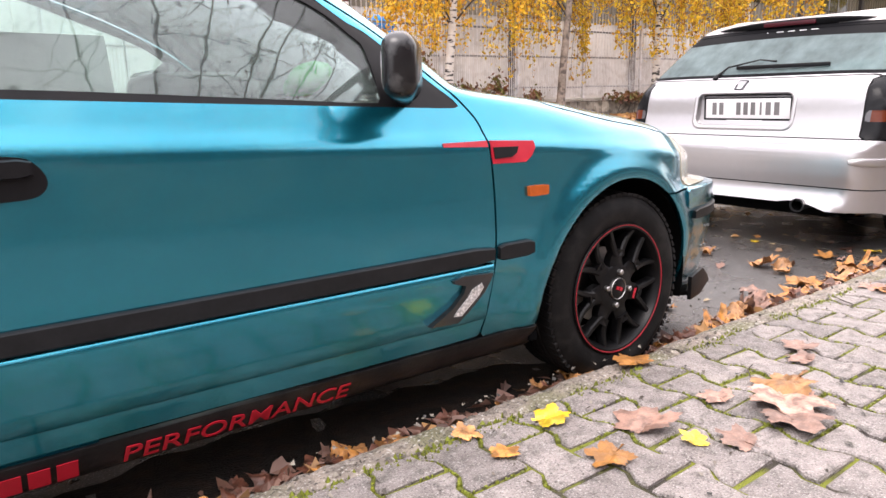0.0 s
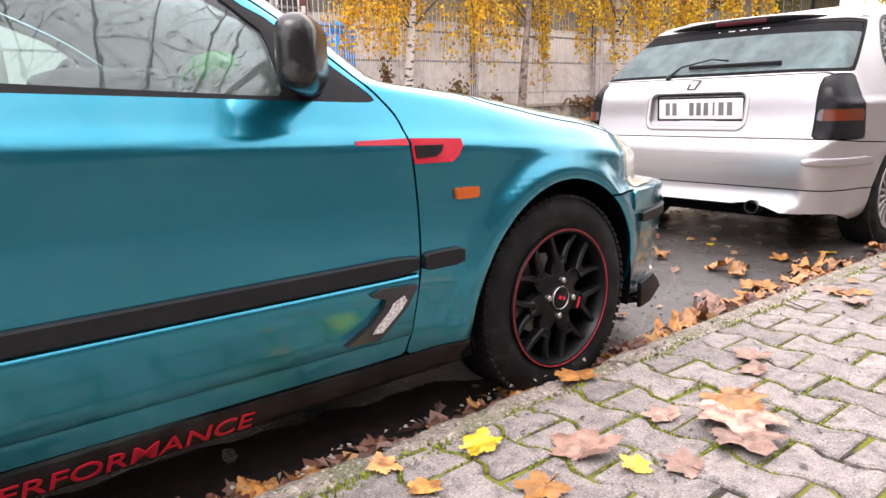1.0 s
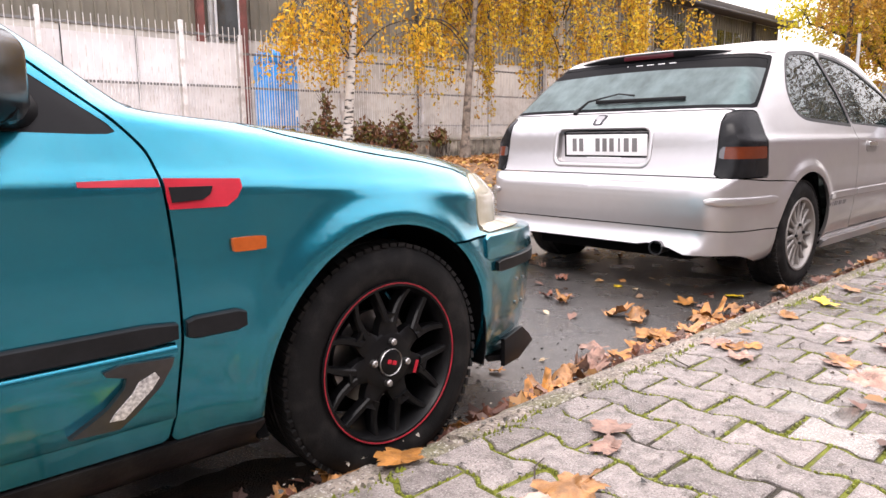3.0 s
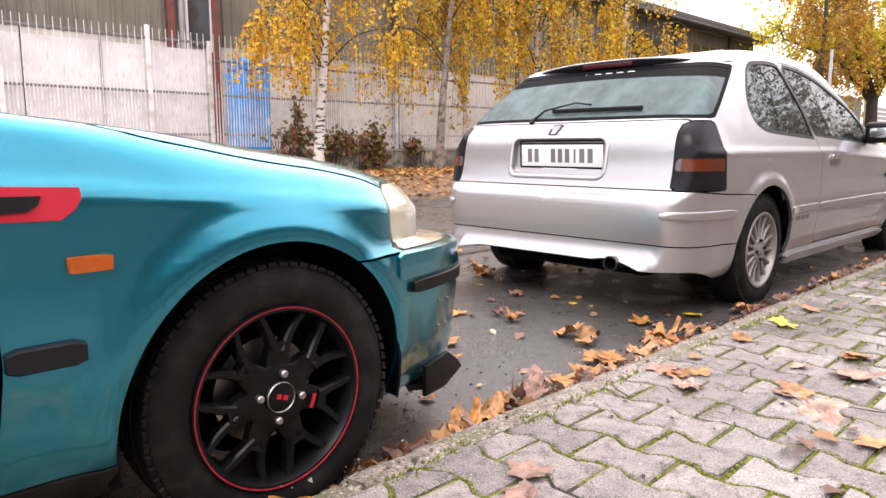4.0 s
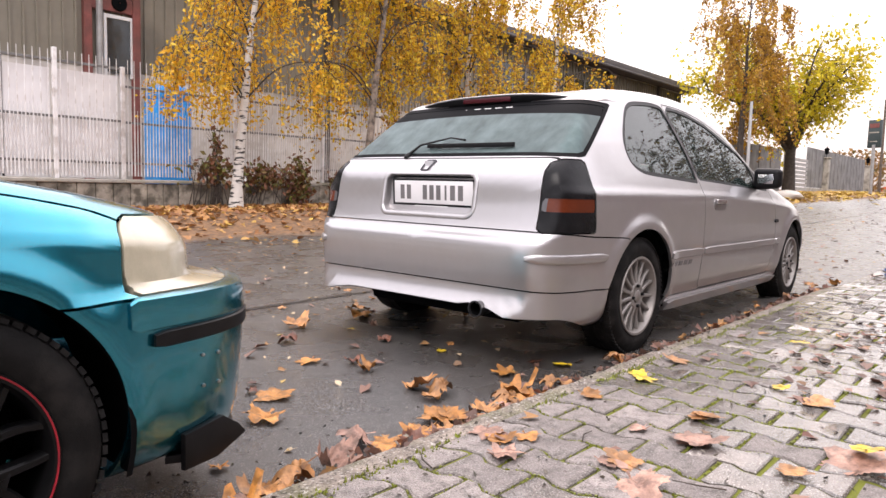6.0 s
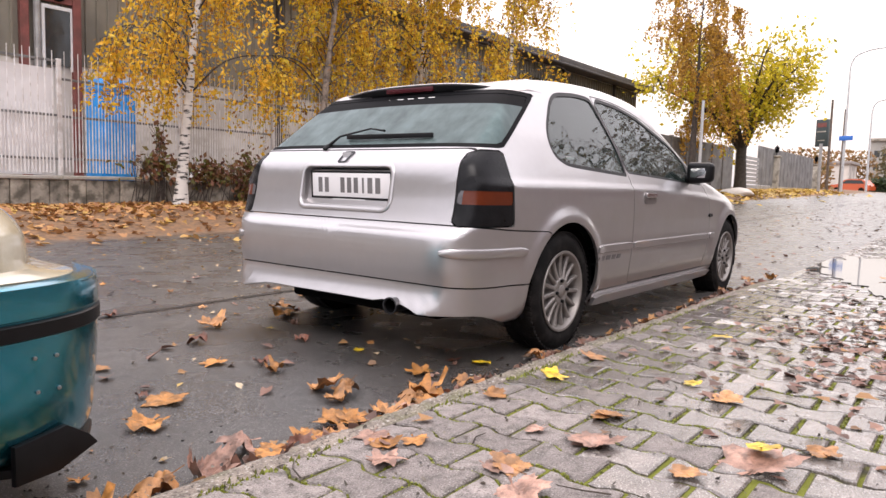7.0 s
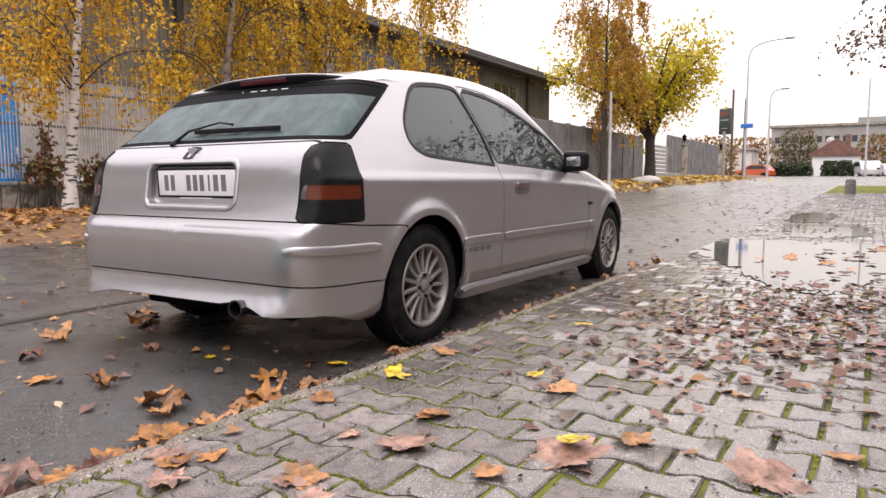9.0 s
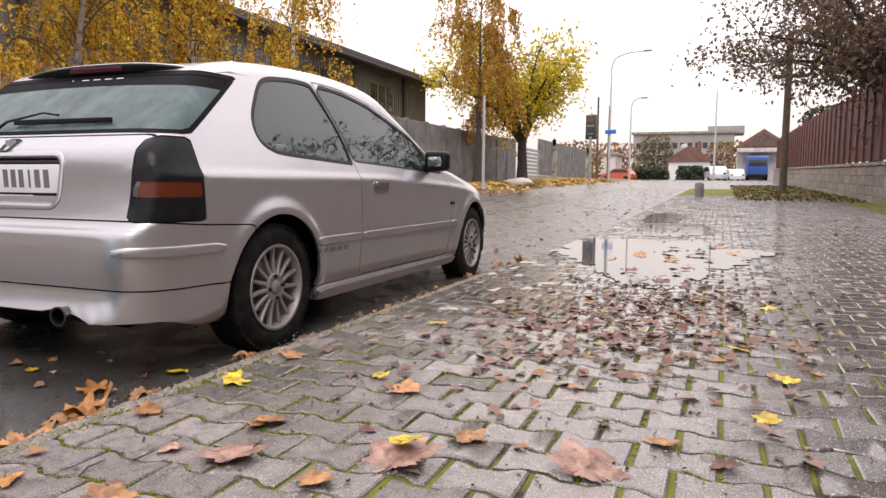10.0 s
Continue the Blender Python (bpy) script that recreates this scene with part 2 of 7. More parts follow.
# ---- the two hatchbacks: one body form, from its side, plan and cross-section lines ----
# car axes: u forward from the rear axle, v to the car's left, w up from the road
WHEELBASE, HUB, TRACK = 2.62, 0.283, 0.735
SIDE_LINE = curve_through([(-0.60, 0.195), (-0.755, 0.215), (-0.748, 0.33), (-0.755, 0.43), (-0.745, 0.555), (-0.70, 0.60), (-0.665, 0.72), (-0.64, 0.86), (-0.56, 0.935), (-0.40, 1.075), (-0.22, 1.225), (-0.08, 1.285), (0.25, 1.338), (0.75, 1.37), (1.15, 1.36), (1.5, 1.315), (1.8, 1.165), (2.08, 0.985), (2.19, 0.905), (2.265, 0.868), (2.5, 0.827), (2.7, 0.797), (2.9, 0.765), (3.10, 0.722), (3.19, 0.688), (3.24, 0.64), (3.27, 0.575), (3.32, 0.552), (3.40, 0.52), (3.415, 0.38), (3.39, 0.24), (3.3, 0.17), (2.9, 0.165), (1.6, 0.165), (0.5, 0.165), (-0.3, 0.18)], 5, closed=True)
HALF_W = np.array([(0.10, 0.72), (0.165, 0.765), (0.23, 0.80), (0.30, 0.822), (0.42, 0.842), (0.52, 0.8475), (0.62, 0.847), (0.70, 0.843), (0.768, 0.838), (0.788, 0.821), (0.84, 0.798), (0.88, 0.78), (1.0, 0.725), (1.15, 0.652), (1.28, 0.588), (1.40, 0.52)])
CREASE = np.array([(-0.8, 0.80), (1.1, 0.795), (2.1, 0.755), (2.28, 0.744), (2.5, 0.726), (2.73, 0.704), (2.96, 0.674), (3.4, 0.64)])  # the shoulder line
PLAN = np.array([(-0.80, 0.72), (-0.755, 0.79), (-0.72, 0.86), (-0.66, 0.915), (-0.56, 0.955), (-0.40, 0.98), (-0.15, 0.993), (0.2, 1.0), (1.0, 1.0), (2.0, 1.0), (2.5, 0.992), (2.8, 0.975), (3.0, 0.95), (3.12, 0.915), (3.22, 0.868), (3.30, 0.80), (3.37, 0.66), (3.42, 0.45)])


def polygon_distance(px, py, poly):
    """Signed distance to a closed outline, negative inside."""
    a, b = np.asarray(poly, float), np.roll(np.asarray(poly, float), -1, 0)
    best, inside = np.full(px.shape, 1e9), np.zeros(px.shape, bool)
    for (x0, y0), (x1, y1) in zip(a, b):
        ex, ey = x1 - x0, y1 - y0
        s = np.clip(((px - x0) * ex + (py - y0) * ey) / (ex * ex + ey * ey + 1e-12), 0, 1)
        best = np.minimum(best, (px - x0 - s * ex) ** 2 + (py - y0 - s * ey) ** 2)
        if y0 != y1:
            inside ^= ((y0 > py) != (y1 > py)) & (px < ex * (py - y0) / ey + x0)
    return np.where(inside, -1, 1) * np.sqrt(best)


def soft_table(x, table, r=0.007):
    return sum(np.interp(x + d, table[:, 0], table[:, 1]) for d in (-r, 0, r)) / 3


def half_width(u, w):
    """Half the body's width at u and w, with the shoulder crease and the swollen lips round both wheel openings."""
    low = ease(w, 0.5, 0.62)
    across = soft_table(w + 0.78 - np.interp(u, CREASE[:, 0], CREASE[:, 1]) * low - 0.78 * (1 - low), HALF_W) * soft_table(u + 0.155 * ease(u, 2.7, 3.05) * ease(w, 0.545, 0.575), PLAN, 0.03)
    for hub in (0.0, WHEELBASE):
        d = np.hypot(u - hub, w - HUB)
        across = across + 0.021 * np.exp(-((d - 0.352) / 0.042) ** 2) * ease(w, HUB - 0.15, HUB)
    return across


def body_field(u, v, w):
    """Below zero inside the body."""
    # the windscreen is bowed: its sides stand farther back than its middle
    # the rear skirt curves outwards to its lower lip
    lip = np.clip((0.362 - w) / 0.12, 0, 1.2) ** 1.6
    side = polygon_distance(u + 0.034 * lip * ease(-u, 0.25, 0.6) + 0.27 * v * v * ease(w, 0.83, 0.88) * ease(u, 1.2, 1.6), w, SIDE_LINE)
    half = np.abs(v) - half_width(u, w) - 0.026 * lip * ease(-u, 0.22, 0.5)
    k = np.where(w > 0.95, 0.07, np.where(w > 0.6, 0.06, 0.03)) + 0.05 * ease(u, 2.2, 2.7) * ease(w, 0.6, 0.7)
    h = np.maximum(k - np.abs(side - half), 0) / k
    return np.maximum(side, half) + h * h * k * 0.25


def body_surface(around=320, along=160, cap=30):
    """The closed outer skin, as points and triangles: rays from a spine inside the body meet the field's zero."""
    spine_a, spine_b, mid = -0.38, 2.95, 0.52
    ang = np.linspace(0, 2 * np.pi, around, endpoint=False)
    rows = []
    for i in range(1, cap + 1):
        th = np.pi / 2 * i / cap
        rows.append((spine_a, -math.cos(th), math.sin(th)))
    rows += [(u, 0.0, 1.0) for u in np.linspace(spine_a, spine_b, along)[1:-1]]
    for i in range(cap, 0, -1):
        th = np.pi / 2 * i / cap
        rows.append((spine_b, math.cos(th), math.sin(th)))
    u0 = np.array([r[0] for r in rows])[:, None] + 0 * ang
    du = np.array([r[1] for r in rows])[:, None] + 0 * ang
    rr = np.array([r[2] for r in rows])[:, None]
    dv, dw = rr * np.cos(ang), rr * np.sin(ang)
    u0, du, dv, dw = (np.concatenate([[x0], x.ravel(), [x1]]) for x, x0, x1 in ((u0, spine_a, spine_b), (du, -1, 1), (dv, 0, 0), (dw, 0, 0)))
    lo, hi = np.zeros(len(u0)), np.full(len(u0), 1.6)
    for _ in range(13):
        m = (lo + hi) / 2
        inside = body_field(u0 + m * du, m * dv, mid + m * dw) < 0
        lo, hi = np.where(inside, m, lo), np.where(inside, hi, m)
    pts = np.stack([u0 + lo * du, lo * dv, mid + lo * dw], 1)
    n, tri = len(rows), []
    ring = lambda i, k: 1 + i * around + k % around
    for k in range(around):
        tri.append((0, ring(0, k + 1), ring(0, k)))
        tri.append((len(pts) - 1, ring(n - 1, k), ring(n - 1, k + 1)))
    for i in range(n - 1):
        for k in range(around):
            a, b, c, d = ring(i, k), ring(i, k + 1), ring(i + 1, k + 1), ring(i + 1, k)
            tri += [(a, b, c), (a, c, d)]
    return pts, np.array(tri)


def skin_normals(p, e=0.004):
    g = [body_field(*(p + np.eye(3)[i] * e).T) - body_field(*(p - np.eye(3)[i] * e).T) for i in range(3)]
    g = np.stack(g, 1)
    return g / np.linalg.norm(g, axis=1)[:, None]


def split(p, tri, g):
    """Cuts a triangle skin along g = 0: the piece below zero and the piece above, on one set of points."""
    p, inside, outside, made = list(map(tuple, p)), [], [], {}
    s = g < 0
    count = s[tri].sum(1)
    inside, outside = tri[count == 3].tolist(), tri[count == 0].tolist()

    def cut(a, b):
        key = (min(a, b), max(a, b))
        if key not in made:
            f = g[a] / (g[a] - g[b])
            made[key] = len(p)
            p.append(tuple(p[a][i] + f * (p[b][i] - p[a][i]) for i in range(3)))
        return made[key]

    for t in tri[(count > 0) & (count < 3)]:
        one = [i for i in range(3) if s[t[i]] == (s[t].sum() == 1)][0]
        a, b, c = int(t[one]), int(t[(one + 1) % 3]), int(t[(one + 2) % 3])
        ab, ac = cut(a, b), cut(a, c)
        lone, pair = (inside, outside) if s[a] else (outside, inside)
        lone.append((a, ab, ac))
        pair += [(ab, b, c), (ab, c, ac)]
    return np.array(p), np.array(inside, int).reshape(-1, 3), np.array(outside, int).reshape(-1, 3)


class Skin:
    """What is left of the outer skin while panels are taken out of it."""

    def __init__(self, p, tri):
        self.p, self.tri = p, tri

    def take(self, field, gap=0.0):
        """Takes out the piece where field(u, v, w) < 0; a joint of the width gap is lost between the two."""
        p, inside, outside = split(self.p, self.tri, field(*self.p.T) + gap / 2)
        if gap:
            p2, _, outside = split(p, outside, field(*p.T) - gap / 2)
            self.p, self.tri = p2, outside
        else:
            self.p, self.tri = p, outside
        return Skin(p, inside)

    def mesh(self, name, mat, thick=0.012, lift=0.0):
        used, inverse = np.unique(self.tri, return_inverse=True)
        p, tri = self.p[used], inverse.reshape(-1, 3)
        nrm = skin_normals(p)
        outer, inner = p + nrm * lift, p - nrm * (thick - lift)
        n = len(p)
        edges = {}
        for t in tri.tolist():
            for i in range(3):
                a, b = t[i], t[(i + 1) % 3]
                if (b, a) in edges:
                    del edges[(b, a)]
                else:
                    edges[(a, b)] = 1
        faces = tri.tolist() + [(c + n, b + n, a + n) for a, b, c in tri.tolist()] + [(b, a, a + n, b + n) for a, b in edges]
        me = mesh_of(name, np.concatenate([outer, inner]), faces, mat, smooth=42)
        if name == "bumper_skirt":
            soft = skin_normals(p, 0.025)
            me.normals_split_custom_set_from_vertices([tuple(q) for q in np.concatenate([soft, -soft])])
        return me


def inside_outline(points, plane="uw", side=0, n=8, smooth=True):
    """A field from an outline in one view; side -1 keeps the car's right, 1 its left."""
    poly = curve_through(points, n, closed=True) if smooth else np.array(points)
    pick = {"uw": (0, 2), "vw": (1, 2), "uv": (0, 1)}[plane]

    def field(u, v, w):
        q = (u, v, w)
        g = polygon_distance(q[pick[0]], q[pick[1]], poly)
        return np.maximum(g, -side * v + 0.05) if side else g
    return field


def both(*fields):
    return lambda u, v, w: np.maximum.reduce([f(u, v, w) for f in fields])

SIDE_GLASS = [(0.06, 1.11), (-0.005, 1.02), (-0.005, 0.95), (0.05, 0.915), (0.14, 0.90), (0.42, 0.886), (0.60, 0.878), (0.715, 0.874), (0.735, 0.885), (0.73, 1.02), (0.69, 1.14), (0.645, 1.245), (0.63, 1.265), (0.56, 1.272), (0.40, 1.266), (0.2, 1.232)]
DOOR_GLASS = [(0.70, 1.245), (0.735, 1.13), (0.775, 1.0), (0.79, 0.895), (0.81, 0.882), (1.2, 0.872), (1.6, 0.852), (1.81, 0.842), (1.835, 0.853), (1.828, 0.955), (1.805, 0.985), (1.71, 1.055), (1.48, 1.14), (1.25, 1.215), (0.97, 1.262), (0.74, 1.272)]
DOOR = [(0.77, 0.86), (0.765, 0.72), (0.757, 0.47), (0.775, 0.31), (0.80, 0.262), (0.85, 0.25), (1.2, 0.248), (2.05, 0.246), (2.095, 0.26), (2.115, 0.41), (2.119, 0.50), (2.104, 0.745), (2.065, 0.83), (1.96, 0.925), (1.86, 1.005), (1.72, 1.085), (1.5, 1.172), (1.25, 1.247), (0.95, 1.292), (0.69, 1.298), (0.668, 1.28), (0.70, 1.15), (0.745, 1.0)]


def rounded(half, low, high, r, grow=0.0, n=6):
    """A rectangle in (v, w) with round corners, let out by grow."""
    half, low, high, r = half + grow, low - grow, high + grow, r + grow
    corners = ((half - r, high - r, 0), (-half + r, high - r, 90), (-half + r, low + r, 180), (half - r, low + r, 270))
    return [(cx + r * math.cos(radians(a + 90 * k / n)), cy + r * math.sin(radians(a + 90 * k / n))) for cx, cy, a in corners for k in range(n + 1)]


def car_meshes():
    """All panels of the body, taken one after another out of the skin."""
    s = Skin(*body_surface())
    got = {}
    wheel_opening = lambda hub, r: (lambda u, v, w: np.maximum(np.hypot(u - hub, w - HUB) - r, 0.5 - np.abs(v)))
    s.take(wheel_opening(0.0, 0.335))
    s.take(wheel_opening(WHEELBASE, 0.335))
    for side, tag in ((-1, "right"), (1, "left")):
        glass_field = inside_outline(DOOR_GLASS, "uw", side)
        d = s.take(inside_outline(DOOR, "uw", side), 0.006)
        got["door_window_" + tag] = d.take(glass_field, 0.0)
        # black band round the glass and the sail where the mirror stands
        got["door_trim_" + tag] = d.take(lambda u, v, w: np.maximum(np.minimum(polygon_distance(u, w, np.array(DOOR_GLASS)) - 0.022, polygon_distance(u, w, np.array([(1.79, 0.82), (2.052, 0.822), (2.045, 0.838), (1.835, 1.0), (1.79, 1.02)]))), 0.826 + 0.037 * np.clip(2.0 - u, 0, 1.2) - w))
        got["door_" + tag] = d
        q = s.take(lambda u, v, w, f=inside_outline(SIDE_GLASS, "uw", side): f(u, v, w) - 0.02)
        got["side_window_" + tag] = q.take(inside_outline(SIDE_GLASS, "uw", side))
        got["window_seal_" + tag] = q
        lamp = lambda u, v, w, k=side: np.maximum.reduce([0.664 - k * v - 0.02 * (w - 0.8), u + 0.452 - 0.12 * (w - 0.7) ** 2, 0.609 - w, w - 0.93 + 0.4 * (k * v - 0.69) ** 2])
        got["tail_lamp_" + tag] = s.take(lamp, 0.006)
        strip = got["tail_lamp_" + tag].take(lambda u, v, w, k=side: np.maximum.reduce([0.700 - w, w - 0.757, u + 0.462, 0.672 - k * v]))
        got["reversing_lens_" + tag] = strip.take(lambda u, v, w, k=side: k * v - 0.70)
        got["turn_lens_" + tag] = strip
        head = both(inside_outline([(2.965, 0.70), (2.958, 0.565), (2.968, 0.557), (3.06, 0.556), (3.36, 0.556), (3.42, 0.59), (3.36, 0.66), (3.2, 0.70), (3.03, 0.715)], "uw", side), lambda u, v, w, k=side: 0.30 - k * v)
        got["headlight_" + tag] = s.take(head, 0.006)
    got["rear_bumper"] = s.take(inside_outline([(-0.9, 0.612), (-0.69, 0.611), (-0.457, 0.592), (-0.19, 0.58), (-0.19, 0.1), (-0.9, 0.1)], "uw", smooth=False), 0.006)
    b = got["rear_bumper"]
    # lower edge of the bumper: a notch for the exhaust, a low corner to the right of it
    b.take(lambda u, v, w: w - (0.270 + 0.014 * np.exp(-((v + 0.43) / 0.08) ** 4) - 0.03 * ease(np.abs(v), 0.40, 0.62) - 0.055 * ease(u, -0.66, -0.40)))
    got["bumper_skirt"] = b.take(lambda u, v, w: w - 0.360 + 0.008 * ease(np.abs(v), 0.6, 0.84), 0.007)
    got["front_bumper"] = s.take(inside_outline([(2.78, 0.553), (2.95, 0.553), (3.1, 0.556), (3.6, 0.52), (3.6, 0.0), (2.78, 0.0)], "uw", smooth=False), 0.006)
    # hatch, from behind
    window_edge = [(0.0, 0.945), (0.50, 0.945), (0.72, 0.940), (0.90, 0.95), (0.95, 1.05), (0.90, 1.17), (0.68, 1.222), (0.5, 1.236), (0.3, 1.241), (0.0, 1.243)]
    mirrored = window_edge + [(-v, w) for v, w in window_edge[-2:0:-1]]
    back = lambda u, v, w: u - 0.12
    pane = both(inside_outline(mirrored, "vw"), back, lambda u, v, w: (u + 0.41 - 1.53 * (w - 0.957)) * 0.55)
    got["rear_window_band"] = s.take(pane, 0.0)
    got["rear_window"] = got["rear_window_band"].take(lambda u, v, w: pane(u, v, w) + 0.02)
    got["sun_strip"] = got["rear_window"].take(lambda u, v, w: 1.178 - 0.02 * (v / 0.6) ** 2 - w)
    got["hatch"] = s.take(both(inside_outline([(-0.70, 0.598), (0.70, 0.598), (0.70, 0.925), (0.675, 0.936), (-0.675, 0.936), (-0.70, 0.925)], "vw", smooth=False), lambda u, v, w: u + 0.3), 0.006)
    got["plate_recess"] = got["hatch"].take(inside_outline(rounded(0.292, 0.668, 0.850, 0.035), "vw", smooth=False))
    wind = [(2.262, 0.0), (2.235, 0.4), (2.17, 0.63), (2.09, 0.685), (1.9, 0.63), (1.68, 0.56), (1.54, 0.5), (1.51, 0.3), (1.505, 0.0)]
    shield = both(inside_outline(wind + [(u, -v) for u, v in wind[-2:0:-1]], "uv"), lambda u, v, w: 0.85 - w)
    got["windscreen_band"] = s.take(shield)
    got["windscreen"] = got["windscreen_band"].take(lambda u, v, w: shield(u, v, w) + 0.03)
    lid = [(2.29, 0.0), (2.25, 0.4), (2.18, 0.60), (2.21, 0.70), (2.34, 0.755), (2.5, 0.762), (2.8, 0.75), (3.03, 0.715), (3.15, 0.66), (3.24, 0.58), (3.29, 0.3), (3.3, 0.0)]
    got["bonnet"] = s.take(both(inside_outline(lid + [(u, -v) for u, v in lid[-2:0:-1]], "uv"), lambda u, v, w: 0.56 - w), 0.006)
    got["sill_right"] = s.take(lambda u, v, w: np.maximum.reduce([w - 0.243, v + 0.55, 0.3 - u, u - 2.3]), 0.004)
    got["sill_left"] = s.take(lambda u, v, w: np.maximum.reduce([w - 0.243, 0.55 - v, 0.3 - u, u - 2.3]), 0.004)
    got["body"] = s
    return got


PANELS = car_meshes()


def on_skin(u, w, side=-1, lift=0.0):
    """The point of the body's side at u, w."""
    lo = float(half_width(np.array([u]), np.array([w]))[0])
    return (u, side * (lo + lift), w)


def side_band(name, us, low, high, thick, mat, parent, side=-1, label="", rounded=True):
    """A moulding that follows the body's side between two heights."""
    bm, rings = bmesh.new(), []
    n = len(us)
    for i, u in enumerate(us):
        end = (0.72, 1.0)[min(i, n - 1 - i, 1)] if rounded else 1.0
        mid, half = (low(u) + high(u)) / 2, (high(u) - low(u)) / 2
        ws = [mid - half * end, mid - half * 0.82 * end, mid + half * 0.82 * end, mid + half * end]
        pts = [on_skin(u, ws[0], side, -0.004), on_skin(u, ws[0], side, thick * 0.5), on_skin(u, ws[1], side, thick), on_skin(u, ws[2], side, thick), on_skin(u, ws[3], side, thick * 0.5), on_skin(u, ws[3], side, -0.004)]
        rings.append([bm.verts.new(p) for p in pts])
    for a, b in zip(rings, rings[1:]):
        for k in range(5):
            bm.faces.new((a[k], a[k + 1], b[k + 1], b[k]))
    bm.faces.new(rings[0])
    bm.faces.new(rings[-1][::-1])
    return part(name, bm, mat, parent, label)


def patch(name, outline, mat, parent, thick=0.002, side=-1, label="", n=1):
    """A thin piece of film or a lens laid on the body's side, from an outline in (u, w)."""
    bm = bmesh.new()
    pts = [Vector(p).to_2d() for p in outline]
    faces = [bm.faces.new([bm.verts.new((p.x, 0, p.y)) for p in pts])]
    bm.normal_update()
    bmesh.ops.triangulate(bm, faces=faces)
    for _ in range(n):
        bmesh.ops.subdivide_edges(bm, edges=bm.edges[:], cuts=1)
    flat = bm.faces[:]
    made = bmesh.ops.extrude_face_region(bm, geom=flat)["geom"]
    top = {v for v in made if isinstance(v, bmesh.types.BMVert)}
    for v in bm.verts:
        v.co = on_skin(v.co.x, v.co.z, side, thick if v in top else -0.002)
    return part(name, bm, mat, parent, label)


def tyre_mesh(radius, rim, width):
    bm = bmesh.new()
    h = width / 2
    prof = [(rim - 0.004, h - 0.03), (rim, h - 0.008), (rim + 0.012, h - 0.002), (rim + 0.03, h + 0.002), (rim + 0.34 * (radius - rim) + 0.02, h + 0.003), (radius - 0.03, h - 0.003), (radius - 0.012, h - 0.012), (radius - 0.004, h - 0.026)]
    prof = [(r, -a) for r, a in prof] + [(radius, -h + 0.04), (radius + 0.001, 0), (radius, h - 0.04)] + prof[::-1]
    add_lathe(bm, prof, 72)
    # tread blocks on the shoulders
    for k in range(72):
        a = 2 * math.pi * k / 72
        for sgn in (-1, 1):
            m = Matrix.Rotation(-a, 4, "Y") @ Matrix.Translation((radius - 0.003, sgn * (h - 0.034), 0)) @ Matrix.Rotation(sgn * 0.25, 4, "X")
            add_box(bm, -0.006, 0.0035, -0.024, 0.02, -0.0085, 0.0085, m=m)
    for r in (-0.022, 0.0, 0.022):
        add_lathe(bm, [(radius - 0.002, r - 0.008), (radius + 0.004, r - 0.007), (radius + 0.004, r + 0.007), (radius - 0.002, r + 0.008)], 72)
    return bm


def spoke(bm, r0, r1, w0, w1, a0, a1, depth0, depth1, thick):
    """One spoke from radius r0 at angle a0 to r1 at a1, facing -y; bevelled along its edges."""
    n, rings = 7, []
    for i in range(n):
        s = i / (n - 1)
        r, a, w, y = r0 + s * (r1 - r0), a0 + s * (a1 - a0), w0 + s * (w1 - w0), -(depth0 + (depth1 - depth0) * s - 0.006 * math.sin(math.pi * s))
        c, z = math.cos(a), math.sin(a)
        row = []
        for q, dy in ((-1, thick), (-1, 0.005), (-0.6, 0), (0.6, 0), (1, 0.005), (1, thick)):
            row.append(bm.verts.new((r * c - q * w / 2 * z, y + dy, r * z + q * w / 2 * c)))
        rings.append(row)
    for a, b in zip(rings, rings[1:]):
        for k in range(6):
            bm.faces.new((a[k], a[(k + 1) % 6], b[(k + 1) % 6], b[k]))
    bm.faces.new(rings[0])
    bm.faces.new(rings[-1][::-1])


